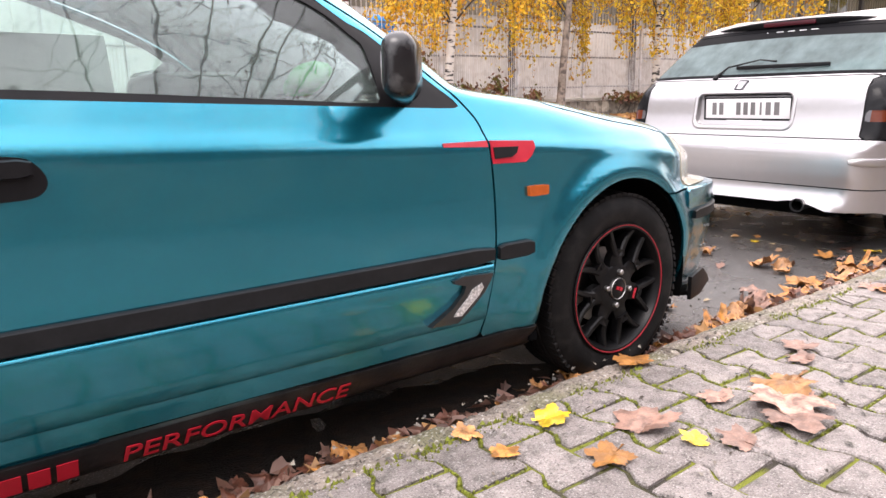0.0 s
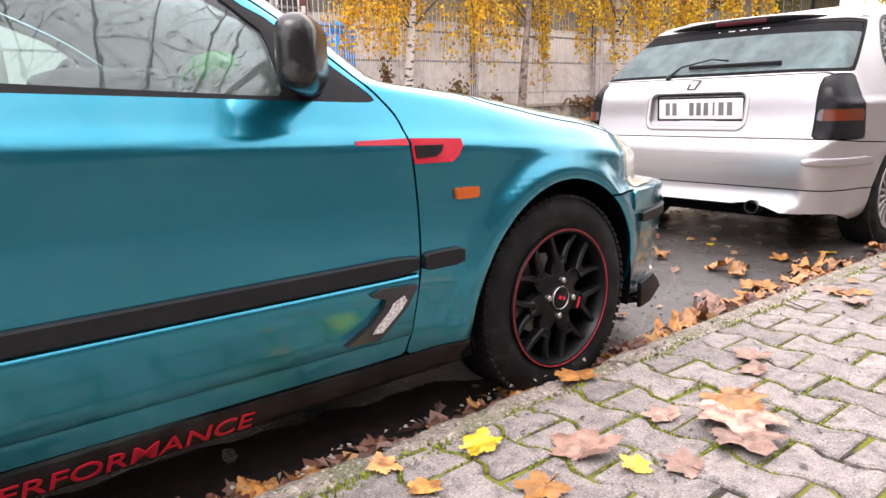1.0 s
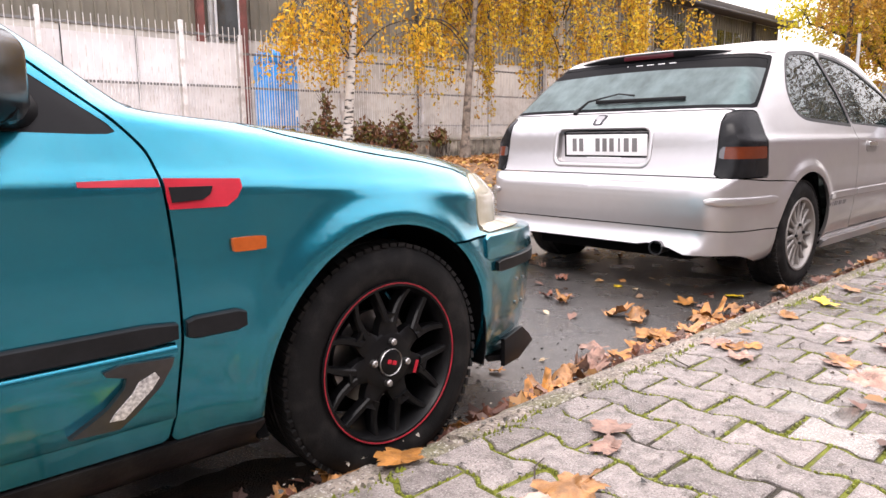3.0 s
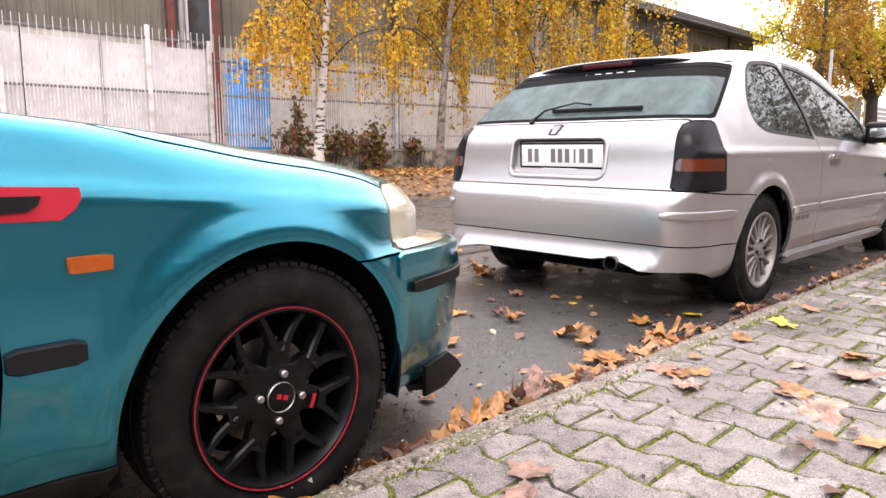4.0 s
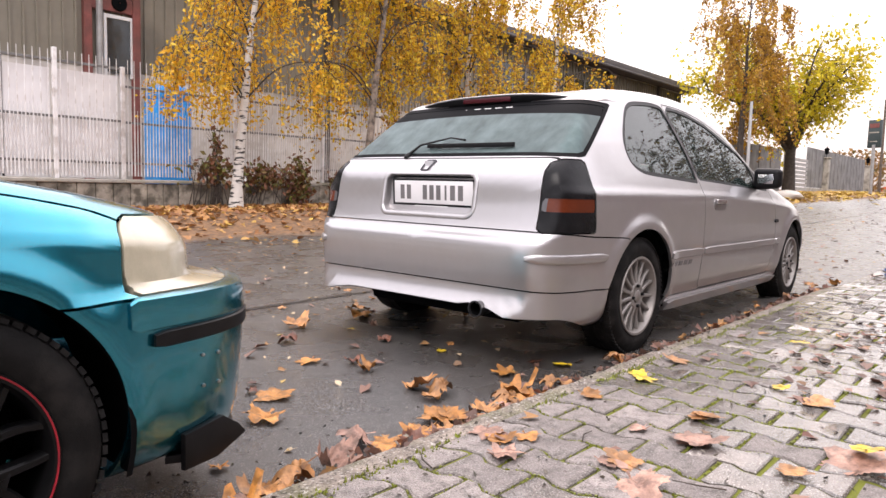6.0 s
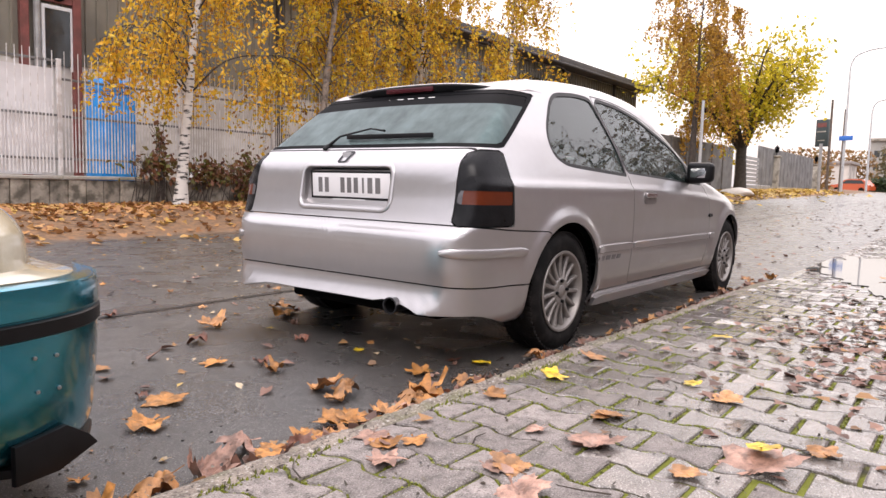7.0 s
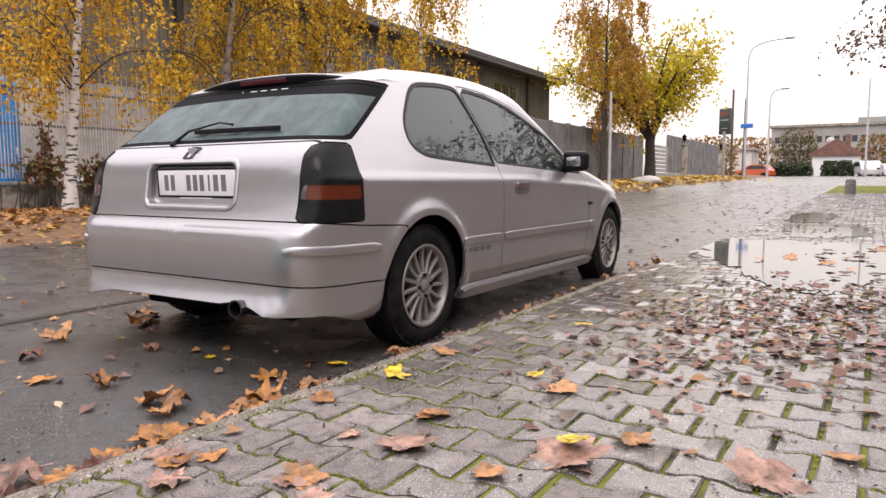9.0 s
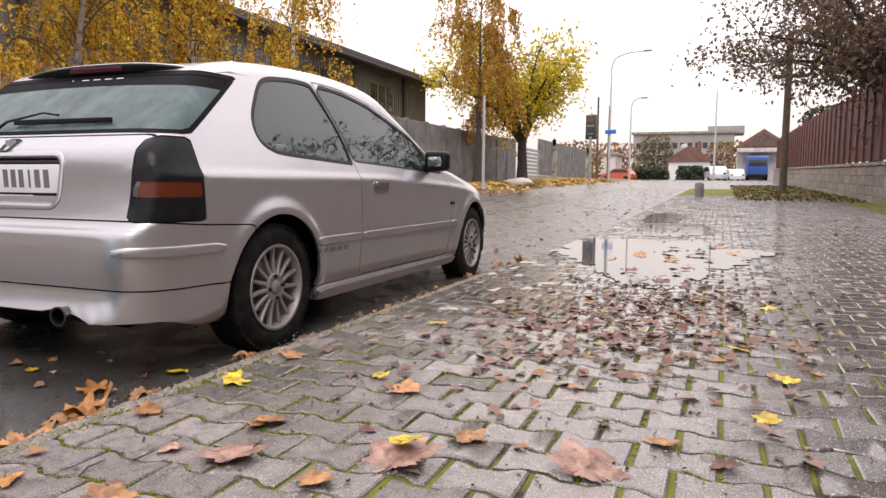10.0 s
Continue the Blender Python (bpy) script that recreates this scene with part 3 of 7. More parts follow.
def wheel(parent, u, right, kind, shared):
    """A wheel with its tyre, rim, bolts and brake, standing at the hub; shared holds the meshes of the first of each kind."""
    radius, rim, width = (0.286, 0.194, 0.185) if kind == "black" else (0.288, 0.192, 0.185)
    w = empty("wheel", Matrix.Identity(4))
    w.parent = parent
    w.matrix_local = pose(u, -TRACK if right else TRACK, HUB + 0.002, 0, {"black": 20, "silver": 5}[kind], 0 if right else 180)
    if kind not in shared:
        m = {}
        m["tyre"] = (tyre_mesh(radius, rim, width), RUBBER)
        y = width / 2
        bm = bmesh.new()
        add_lathe(bm, [(rim - 0.004, -y + 0.012), (rim + 0.004, -y + 0.001), (rim + 0.002, -y - 0.003), (rim - 0.008, -y - 0.002), (rim - 0.016, -y + 0.012), (rim - 0.022, -y + 0.05), (rim - 0.02, y - 0.01), (rim - 0.004, y)], 64)
        m["rim"] = (bm, RIM_BLACK if kind == "black" else RIM_SILVER)
        bm = bmesh.new()
        if kind == "black":
            for k in range(7):
                a = 2 * math.pi * k / 7 + 0.05
                spoke(bm, 0.06, 0.118, 0.062, 0.040, a, a, y - 0.014, y - 0.009, 0.03)
                for d in (-1, 1):
                    spoke(bm, 0.098, rim - 0.012, 0.021, 0.017, a + d * 0.10, a + d * 0.285, y - 0.0085, y - 0.008, 0.03)
            add_lathe(bm, [(0.072, -y + 0.03), (0.072, -y + 0.018), (0.066, -y + 0.0145), (0.036, -y + 0.012), (0.034, -y + 0.02), (0.0005, -y + 0.02)], 48)
        else:
            for k in range(15):
                a = 2 * math.pi * k / 15
                spoke(bm, 0.05, rim - 0.014, 0.02, 0.017, a, a, y - 0.008, y - 0.012, 0.022)
            add_lathe(bm, [(0.062, -y + 0.03), (0.066, -y + 0.014), (0.06, -y + 0.008), (0.034, -y + 0.012), (0.032, -y + 0.026), (0.0005, -y + 0.026)], 40)
        m["spokes"] = (bm, RIM_BLACK if kind == "black" else RIM_SILVER)
        if kind == "black":
            m["rim_stripe"] = (lathe([(rim - 0.0035, -y - 0.0005), (rim - 0.0025, -y - 0.0035), (rim + 0.0005, -y - 0.0042), (rim + 0.001, -y - 0.001)], 64), RED_DARK)
        bm = bmesh.new()
        add_lathe(bm, [(0.031, -y + 0.022), (0.031, -y + 0.007), (0.027, -y + 0.004), (0.0005, -y + 0.003)], 32)
        m["centre_cap"] = (bm, RIM_BLACK if kind == "black" else RIM_SILVER)
        if kind == "black":
            m["cap_ring"] = (lathe([(0.0335, -y + 0.014), (0.0335, -y + 0.0055), (0.032, -y + 0.0035), (0.0305, -y + 0.0055), (0.0305, -y + 0.008)], 40), STEEL)
        bm = bmesh.new()
        add_lathe(bm, [(0.0005, -0.012), (0.115, -0.012), (0.115, 0.004), (0.0005, 0.004)], 48)
        m["brake_disc"] = (bm, STEEL)
        bm = bmesh.new()
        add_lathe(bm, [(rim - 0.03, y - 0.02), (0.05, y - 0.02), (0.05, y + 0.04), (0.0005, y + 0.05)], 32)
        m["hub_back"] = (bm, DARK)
        shared[kind] = {}
        for n, (b, mat) in m.items():
            shared[kind][n] = part(n, b, mat, w).data
        first = part("bolt", lathe([(0.0085, 0.012), (0.0085, -0.006), (0.006, -0.009), (0.0005, -0.009)], 12), STEEL if kind == "black" else BLACK_PLASTIC)
        shared[kind]["bolt"] = first.data
        bpy.data.objects.remove(first)
    else:
        for n, me in shared[kind].items():
            if n != "bolt":
                part(n, me, None, w)
    if kind == "black":
        y = -width / 2
        for x0, x1 in ((-0.013, -0.003), (0.002, 0.013)):
            part("cap_mark", box(x0, x1, y + 0.0005, y + 0.003, -0.004, 0.006), RED, w, "red bar on the centre cap")
        part("rim_mark", box(-0.004, 0.004, y + 0.0085, y + 0.0105, -0.016, 0.016, m=pose(0.085, 0, 0.0, 0, 0, 0)), RED, w, "red bar on a spoke")
    labels = {"rim_stripe": "red stripe round the rim's edge", "cap_ring": "worn bright ring round the centre cap", "brake_disc": "dull steel brake disc"}
    for c in w.children:
        n = c.name.split(".")[0]
        if n in labels:
            tagged(c, labels[n])
    for k in range(4):
        a = math.pi / 2 * k + 0.19
        part("bolt", shared[kind]["bolt"], None, w, "steel wheel bolt" if kind == "black" else "", m=Matrix.Translation((0.05 * math.cos(a), -width / 2 + (0.008 if kind == "black" else 0.006), 0.05 * math.sin(a))))
    return w


def door_mirror(car, side, mat, centre, swing):
    """A door mirror on its foot; swing is how far it is folded back."""
    bm = bmesh.new()
    add_box(bm, -0.042, 0.042, -0.09, 0.09, -0.07, 0.07, bevel=0.032, segments=4)
    for v in bm.verts:
        f = (v.co.y * side + 0.086) / 0.172
        v.co.z = v.co.z * (1.06 - 0.14 * f) + 0.004 * f
        if v.co.x > 0:
            v.co.x *= 1.0 - 0.25 * (v.co.z / 0.06) ** 2 - 0.2 * f * f
    shell = part("mirror", bm, mat, car, "worn black mirror housing, folded back" if swing else "", smooth=60)
    shell.matrix_local = pose(centre[0], side * centre[1], centre[2], 0, 0, side * swing)
    part("mirror_glass", slab([(-0.05, -0.03), (0.048, -0.032), (0.054, 0), (0.046, 0.032), (-0.05, 0.03), (-0.055, 0)], 0.003, pose(-0.0405, 0, 0, 90, 0, -90), bevel=0.001), CHROME, shell, "silvered mirror glass")
    bm = bmesh.new()
    add_tube(bm, [(centre[0] + 0.06, side * 0.765, 0.865), (centre[0] + 0.045, side * 0.80, 0.868), (centre[0] + 0.02, side * (centre[1] - 0.02), centre[2] - 0.04)], [0.036, 0.032, 0.03], 12)
    part("mirror_foot", bm, BLACK_PLASTIC, car, smooth=60)


def around_rear(w, a0, a1, n, lift):
    """Points of the rear corner at height w, between two directions from inside the corner."""
    a = np.linspace(a0, a1, n)
    du, dv = np.cos(a), np.sin(a)
    lo, hi = np.zeros(n), np.full(n, 0.8)
    for _ in range(14):
        m = (lo + hi) / 2
        inside = body_field(-0.3 + m * du, -0.35 + m * dv, np.full(n, w)) < 0
        lo, hi = np.where(inside, m, lo), np.where(inside, hi, m)
    return [(-0.3 + (q + lift) * c, -0.35 + (q + lift) * s, w) for q, c, s in zip(lo, du, dv)]


def rear_face(v, w):
    """How far back the skin lies at v, w, seen from behind."""
    v, w = np.broadcast_arrays(np.asarray(v, float), np.asarray(w, float))
    lo, hi = np.full(v.shape, -0.3), np.full(v.shape, -0.95)
    for _ in range(14):
        m = (lo + hi) / 2
        inside = body_field(m.ravel(), v.ravel(), w.ravel()).reshape(v.shape) < 0
        lo, hi = np.where(inside, m, lo), np.where(inside, hi, m)
    return lo


def corner_band(name, w0, w1, a0, a1, thick, mat, parent, mirror=False):
    n = 18
    rows = [around_rear(w0, a0, a1, n, -0.004), around_rear(w0 + 0.002, a0, a1, n, thick * 0.7), around_rear(w0 + 0.008, a0, a1, n, thick), around_rear(w1 - 0.008, a0, a1, n, thick), around_rear(w1 - 0.002, a0, a1, n, thick * 0.7), around_rear(w1, a0, a1, n, -0.004)]
    bm = bmesh.new()
    mid = (w0 + w1) / 2
    vs = [[bm.verts.new((u, -v if mirror else v, mid + (w - mid) * (0.45 if i in (0, n - 1) else 0.85 if i in (1, n - 2) else 1.0))) for i, (u, v, w) in enumerate(r)] for r in rows]
    for a, b in zip(vs, vs[1:]):
        for k in range(n - 1):
            bm.faces.new((a[k], a[k + 1], b[k + 1], b[k]))
    bm.faces.new([r[0] for r in vs])
    bm.faces.new([r[-1] for r in vs][::-1])
    return part(name, bm, mat, parent)


def roof_height(u, v):
    lo, hi = np.full(len(v), 0.9), np.full(len(v), 1.45)
    for _ in range(14):
        m = (lo + hi) / 2
        inside = body_field(np.full(len(v), u), v, m) < 0
        lo, hi = np.where(inside, m, lo), np.where(inside, hi, m)
    return lo


def roof_spoiler(parent, paint):
    """A lip over the rear window, painted above and black below, with a red lamp in its edge."""
    v = np.linspace(-0.612, 0.612, 41)
    fore = roof_height(0.10, v)
    droop = 0.052 * np.abs(v / 0.612) ** 2.6
    edge = -0.195 + 0.085 * np.abs(v / 0.612) ** 4
    deep = 1 - 0.75 * np.abs(v / 0.612) ** 3
    sheets = {"spoiler_top": [(0.12 + 0 * v, fore - 0.01), (0.09 + 0 * v, fore + 0.004), (edge * 0.35, 1.302 - droop), (edge - 0.006, 1.288 - droop), (edge - 0.011, 1.284 - droop), (edge - 0.008, 1.280 - droop), (edge * 0.5, 1.280 - droop), (0.1 + 0 * v, fore - 0.02)],
              "spoiler_underside": [(0.1 + 0 * v, fore - 0.025), (edge - 0.006, 1.282 - droop), (edge - 0.016, 1.276 - droop), (edge - 0.008, 1.276 - 0.026 * deep - droop), (edge + 0.01, 1.276 - 0.044 * deep - droop), (0.0 + 0 * v, 1.225 - droop * 0.9), (0.08 + 0 * v, fore - 0.06)]}
    for name, lines in sheets.items():
        bm = bmesh.new()
        rows = [[bm.verts.new((float(a), float(y), float(b))) for a, y, b in zip(line[0], v if name == "spoiler_top" else v * 1.008, line[1])] for line in lines]
        for i in range(len(rows)):
            a, b = rows[i], rows[(i + 1) % len(rows)]
            for k in range(len(v) - 1):
                bm.faces.new((a[k], a[k + 1], b[k + 1], b[k]))
        bm.faces.new([r[0] for r in rows])
        bm.faces.new([r[-1] for r in rows][::-1])
        part(name, bm, paint if name == "spoiler_top" else BLACK_PLASTIC, parent, "" if name == "spoiler_top" else "black underside of the spoiler", smooth=50)
    part("brake_light", box(-0.212, -0.18, -0.16, 0.16, 1.247, 1.275, bevel=0.006), LENS_CRIMSON, parent, "dark red high-level brake light")


def lettering(name, text, size, mat, parent, m, width=None, shear=0.0, label=""):
    """Raised letters in the built-in font."""
    cu = bpy.data.curves.new(name, "FONT")
    cu.body, cu.size, cu.extrude, cu.shear, cu.align_x = text, size, 0.0008, shear, "LEFT"
    cu.offset = 0.0003
    holder = new(name, cu)
    me = bpy.data.meshes.new_from_object(holder.evaluated_get(bpy.context.evaluated_depsgraph_get()))
    bpy.data.objects.remove(holder)
    if width:
        xs_ = [v.co.x for v in me.vertices]
        k = width / (max(xs_) - min(xs_))
        for v in me.vertices:
            v.co.x *= k
    me.materials.clear()
    me.materials.append(mat)
    ob = part(name, me, None, parent, label)
    ob.matrix_local = m
    return ob


def seat(name, parent, u, v, mat):
    bm = bmesh.new()
    add_box(bm, u - 0.25, u + 0.27, v - 0.24, v + 0.24, 0.32, 0.50, bevel=0.06)
    add_box(bm, -0.07, 0.07, -0.24, 0.24, 0, 0.58, bevel=0.06, m=pose(u - 0.27, v, 0.42, 0, -18, 0))
    add_box(bm, -0.05, 0.05, -0.13, 0.13, 0, 0.19, bevel=0.045, m=pose(u - 0.465, v, 1.0, 0, -14, 0))
    return part(name, bm, mat, parent)

SEAT_CLOTH = material("dark_seat_cloth", (0.03, 0.03, 0.033), rough=0.9, vary=0.25, scale=30, bump=0.2, bump_scale=400)
AMBER = material("amber_lens", (0.45, 0.09, 0.012), rough=0.2, vary=0.1, scale=60)
LENS_DARK = material("smoked_lamp_lens", (0.01, 0.01, 0.011), rough=0.25, spec=0.18, vary=0.3, scale=20)
LENS_CRIMSON = material("dark_crimson_lens", (0.055, 0.004, 0.009), rough=0.25, vary=0.15, spec=0.3)
LENS_RED = material("dim_red_lens", (0.115, 0.024, 0.009), rough=0.2, vary=0.1, spec=0.3)
HEADLIGHT = material("yellowed_headlight_lens", (0.52, 0.47, 0.35), rough=0.18, vary=0.08, scale=25, coat=0.7)
PLATE_WHITE = material("plate_white", (0.78, 0.76, 0.76), rough=0.35, vary=0.04)
LENS_GREY = material("smoky_clear_lens", (0.09, 0.085, 0.09), rough=0.15, vary=0.1, coat=0.5)
MIRROR_BLACK = material("scuffed_black_mirror", (0.012, 0.012, 0.013), rough=0.22, vary=0.3, scale=18, stain=(0.10, 0.10, 0.10), stain_scale=17, stain_amount=0.45, stain_at=(0.56, 0.66))
TRIM_LIGHT = material("pale_interior_trim", (0.55, 0.54, 0.52), rough=0.8, vary=0.08)
GREEN_BAG = material("bright_green_plastic", (0.02, 0.5, 0.08), rough=0.25, vary=0.2, scale=30)
GUNMETAL = material("dark_chrome", (0.075, 0.076, 0.08), rough=0.3, metal=0.8, vary=0.2)
MESH_GRILLE = material("silver_mesh", (0.7, 0.7, 0.7), rough=0.4, metal=0.4, vary=0.5, scale=160)
PLATE_GREY = material("plate_bar_grey", (0.16, 0.15, 0.15), rough=0.5, vary=0.1)
SILL_BLACK = material("worn_black_sill", (0.011, 0.011, 0.012), rough=0.36, spec=0.35, vary=0.35, scale=9, bump=0.08, bump_scale=120, stain=(0.035, 0.033, 0.03), stain_scale=16, stain_amount=0.5)
# darker silver paints the hollow's shade on the flat handle cup
HANDLE_CUP = material("shaded_silver_cup", (0.30, 0.29, 0.29), rough=0.3, metal=0.8, vary=0.1)
SHARED_WHEELS = {}


def hatchback(name, m, label, paint, teal):
    car = empty(name, m, label, "car", "parked cars")
    def panel(pname, key, mat, thick=0.012, lift=0.0, parent=None, plabel=""):
        return part(pname, PANELS[key].mesh(pname, mat, thick, lift), None, parent or car, plabel)
    panel("body", "body", paint, 0.02)
    panel("bonnet", "bonnet", paint)
    bumper_f = panel("front_bumper", "front_bumper", paint)
    bumper_r = panel("rear_bumper", "rear_bumper", paint)
    panel("bumper_skirt", "bumper_skirt", paint, parent=bumper_r)
    hatch = panel("hatch", "hatch", paint)
    panel("window_band", "rear_window_band", FRIT, 0.012, -0.002, hatch, "black band round the rear window")
    panel("rear_window", "rear_window", WINDOW if teal else WINDOW_REAR, 0.004, -0.004, hatch)
    panel("sun_strip", "sun_strip", FRIT, 0.004, -0.004, hatch, "dark sun strip along the window's top")
    panel("windscreen_band", "windscreen_band", FRIT, 0.012, -0.002)
    panel("windscreen", "windscreen", WINDOW, 0.004, -0.004)
    for tag in ("right", "left"):
        side = -1 if tag == "right" else 1
        door = panel("door", "door_" + tag, paint)
        panel("window_frame", "door_trim_" + tag, BLACK_PLASTIC, 0.014, -0.001, door, "black window frame and mirror sail")
        panel("window", "door_window_" + tag, WINDOW if teal else WINDOW_TINT, 0.004, -0.006, door)
        seal = panel("window_seal", "window_seal_" + tag, BLACK_PLASTIC, 0.014, -0.001)
        panel("side_window", "side_window_" + tag, WINDOW if teal else WINDOW_TINT, 0.004, -0.006)
        lamp = panel("tail_lamp", "tail_lamp_" + tag, LENS_DARK, 0.03, 0.0)
        panel("turn_lens", "turn_lens_" + tag, LENS_RED, 0.02, -0.001, lamp, "dim amber-red lens")
        panel("reversing_lens", "reversing_lens_" + tag, LENS_GREY, 0.02, -0.001, lamp, "smoky clear lens")
        panel("headlight", "headlight_" + tag, HEADLIGHT, 0.02, 0.002)
        panel("sill", "sill_" + tag, SILL_BLACK if teal else paint, 0.012, 0.004)
        if not teal:
            side_band("side_skirt", np.linspace(0.36, 2.26, 26), lambda u: 0.158, lambda u: 0.222, 0.03, paint, car, side)
        door_mirror(car, side, MIRROR_BLACK if teal else BLACK_PLASTIC, (1.842, 0.872, 0.912) if teal and side < 0 else (1.76, 0.88, 0.905), 36 if teal and side < 0 else 8)
        for u in (0.0, WHEELBASE):
            wheel(car, u, tag == "right", "black" if teal else "silver", SHARED_WHEELS)
            bm = bmesh.new()
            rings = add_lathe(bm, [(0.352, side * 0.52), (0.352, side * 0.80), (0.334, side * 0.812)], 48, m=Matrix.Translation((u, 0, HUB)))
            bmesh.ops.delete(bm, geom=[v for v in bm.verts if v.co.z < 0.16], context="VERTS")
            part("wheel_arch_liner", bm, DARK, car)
        lo, hi = (lambda u: 0.449), (lambda u: 0.492)
        side_band("side_moulding", np.linspace(0.285, 0.748, 12), lo, hi, 0.012, GREY_TRIM if teal else paint, car, side)
        side_band("side_moulding", np.linspace(0.768, 2.108, 24), lo, hi, 0.012, GREY_TRIM if teal else paint, door, side)
        side_band("side_moulding", np.linspace(2.126, 2.243, 8), lo, hi, 0.012, GREY_TRIM if teal else paint, car, side)
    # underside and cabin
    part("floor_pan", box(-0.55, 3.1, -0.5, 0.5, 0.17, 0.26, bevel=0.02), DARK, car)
    # wider floor, unseen, added to keep light off the road beneath the car
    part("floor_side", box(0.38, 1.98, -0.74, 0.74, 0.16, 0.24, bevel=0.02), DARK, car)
    part("dashboard", box(1.72, 2.2, -0.66, 0.66, 0.55, 0.845, bevel=0.07, segments=3), BLACK_PLASTIC, car)
    part("instrument_cowl", box(1.60, 1.93, 0.12, 0.56, 0.82, 0.945, bevel=0.045, segments=3), BLACK_PLASTIC, car)
    seat("seat", car, 1.15, -0.36, SEAT_CLOTH)
    seat("seat", car, 1.15, 0.36, SEAT_CLOTH)
    part("rear_bench", box(-0.25, 0.35, -0.6, 0.6, 0.35, 0.60, bevel=0.06), SEAT_CLOTH, car)
    part("bench_back", box(-0.08, 0.08, -0.6, 0.6, 0, 0.48, bevel=0.06, m=pose(-0.12, 0, 0.5, 0, -15, 0)), SEAT_CLOTH, car)
    part("steering_wheel", lathe([(0.17 + 0.014 * math.cos(a), 0.014 * math.sin(a)) for a in np.linspace(0, 2 * math.pi, 9)], 36, "z", pose(1.62, 0.36, 0.82, 0, -62, 0)), BLACK_PLASTIC, car)
    part("headliner", box(0.0, 1.5, -0.45, 0.45, 1.28, 1.30, bevel=0.008), TRIM_LIGHT, car)
    part("plate_recess", PANELS["plate_recess"].mesh("plate_recess", paint, 0.012, -0.035), None, hatch)
    part("plate_surround", frame_ring(), paint, hatch)
    plate = part("number_plate", box(-0.26, 0.26, -0.0565, 0.0565, 0, 0.004, bevel=0.002), PLATE_WHITE, hatch, "white number plate with dark bars")
    plate.matrix_local = pose(float(rear_face(0.0, 0.765)) + 0.022, -0.015, 0.765, 90, 0, -90) @ pose(0, 0, 0, 3, 0, 0)
    part("plate_holder", box(-0.275, 0.275, -0.082, 0.066, -0.006, 0.0015, bevel=0.003), BLACK_PLASTIC, plate, "black plate holder")
    for x0, x1 in ((-0.25, -0.218), (-0.205, -0.173), (-0.095, -0.063), (-0.05, -0.018), (-0.005, 0.027), (0.05, 0.066), (0.085, 0.12), (0.135, 0.17)):
        part("plate_mark", box(x0 + 0.034, x1 + 0.03, -0.036, 0.036, 0.004, 0.0048), PLATE_GREY, plate)
    part("holder_mark", box(-0.12, 0.10, -0.074, -0.066, 0.0015, 0.002), WHITE_PAINT, plate, "bar of small white lettering")
    ring = curve_through([(0.045 - 0.028, 0.918), (0.045 - 0.023, 0.882), (0.045 - 0.019, 0.876), (0.045 + 0.019, 0.876), (0.045 + 0.023, 0.882), (0.045 + 0.028, 0.918), (0.045 + 0.024, 0.924), (0.045 - 0.024, 0.924)], 3, closed=True)
    us = rear_face(ring[:, 0], ring[:, 1])
    loop = [(float(u) - 0.005, float(v), float(w)) for u, (v, w) in zip(us, ring)]
    badge = part("badge", tube(loop + loop[:1], 0.0045, 6), GUNMETAL, hatch, "small chrome maker's badge")
    part("badge_back", slab([(-0.024, -0.022), (0.024, -0.022), (0.028, 0.022), (-0.028, 0.022)], 0.004, pose(float(rear_face(0.045, 0.90)) + 0.001, 0.045, 0.90, 78, 0, -90)), paint, badge)
    corner_band("bumper_strip", 0.478, 0.520, math.atan2(-0.30, -0.45), math.atan2(-0.49, -0.06), 0.012, paint, bumper_r)
    corner_band("bumper_strip", 0.478, 0.520, math.atan2(-0.30, -0.45), math.atan2(-0.49, -0.06), 0.012, paint, bumper_r, mirror=True)
    roof_spoiler(car, paint)
    pipe = part("exhaust_pipe", lathe([(0.026, 0.30), (0.030, 0.0), (0.034, -0.10), (0.037, -0.105), (0.037, -0.112), (0.031, -0.112), (0.031, -0.09)], 28, "x"), GUNMETAL, car, "stained dark steel exhaust tip")
    pipe.matrix_local = pose(-0.70, -0.435, 0.262, 0, 0, 4)
    # the hole's darkness is put into its near-black colour
    part("exhaust_bore", lathe([(0.0305, -0.1), (0.0295, 0.05), (0.001, 0.06)], 24, "x"), DARK, pipe, "near-black hollow inside of the exhaust")
    part("silencer", lathe([(0.001, 0.0), (0.09, 0.01), (0.10, 0.05), (0.10, 0.45), (0.09, 0.5), (0.001, 0.5)], 20, "y", pose(-0.42, -0.55, 0.30)), DARK, car)
    part("rear_axle", tube([(0.05, -0.6, 0.26), (0.05, 0.6, 0.26)], 0.045, 10), DARK, car)
    wiper = part("rear_wiper", tube([(-0.545, 0.25, 0.952), (-0.50, 0.20, 1.008), (-0.465, 0.02, 1.045), (-0.485, -0.09, 1.03)], [0.009, 0.006, 0.004, 0.006], 8), BLACK_PLASTIC, hatch)
    part("wiper_blade", box(-0.27, 0.27, -0.007, 0.009, -0.011, 0.011, bevel=0.003, m=pose(-0.502, -0.13, 1.002, 0, 0, 91) ), BLACK_PLASTIC, wiper)
    part("wiper_pivot", lathe([(0.018, -0.01), (0.017, 0.012), (0.012, 0.022), (0.001, 0.024)], 16, "x", pose(-0.54, 0.25, 0.948, 0, 150, 0)), BLACK_PLASTIC, wiper)
    # scuttle below the windscreen
    part("scuttle", tube([(2.15, -0.56, 0.866), (2.215, -0.35, 0.876), (2.25, 0, 0.882), (2.215, 0.35, 0.876), (2.15, 0.56, 0.866)], 0.012, 8), BLACK_PLASTIC, car)
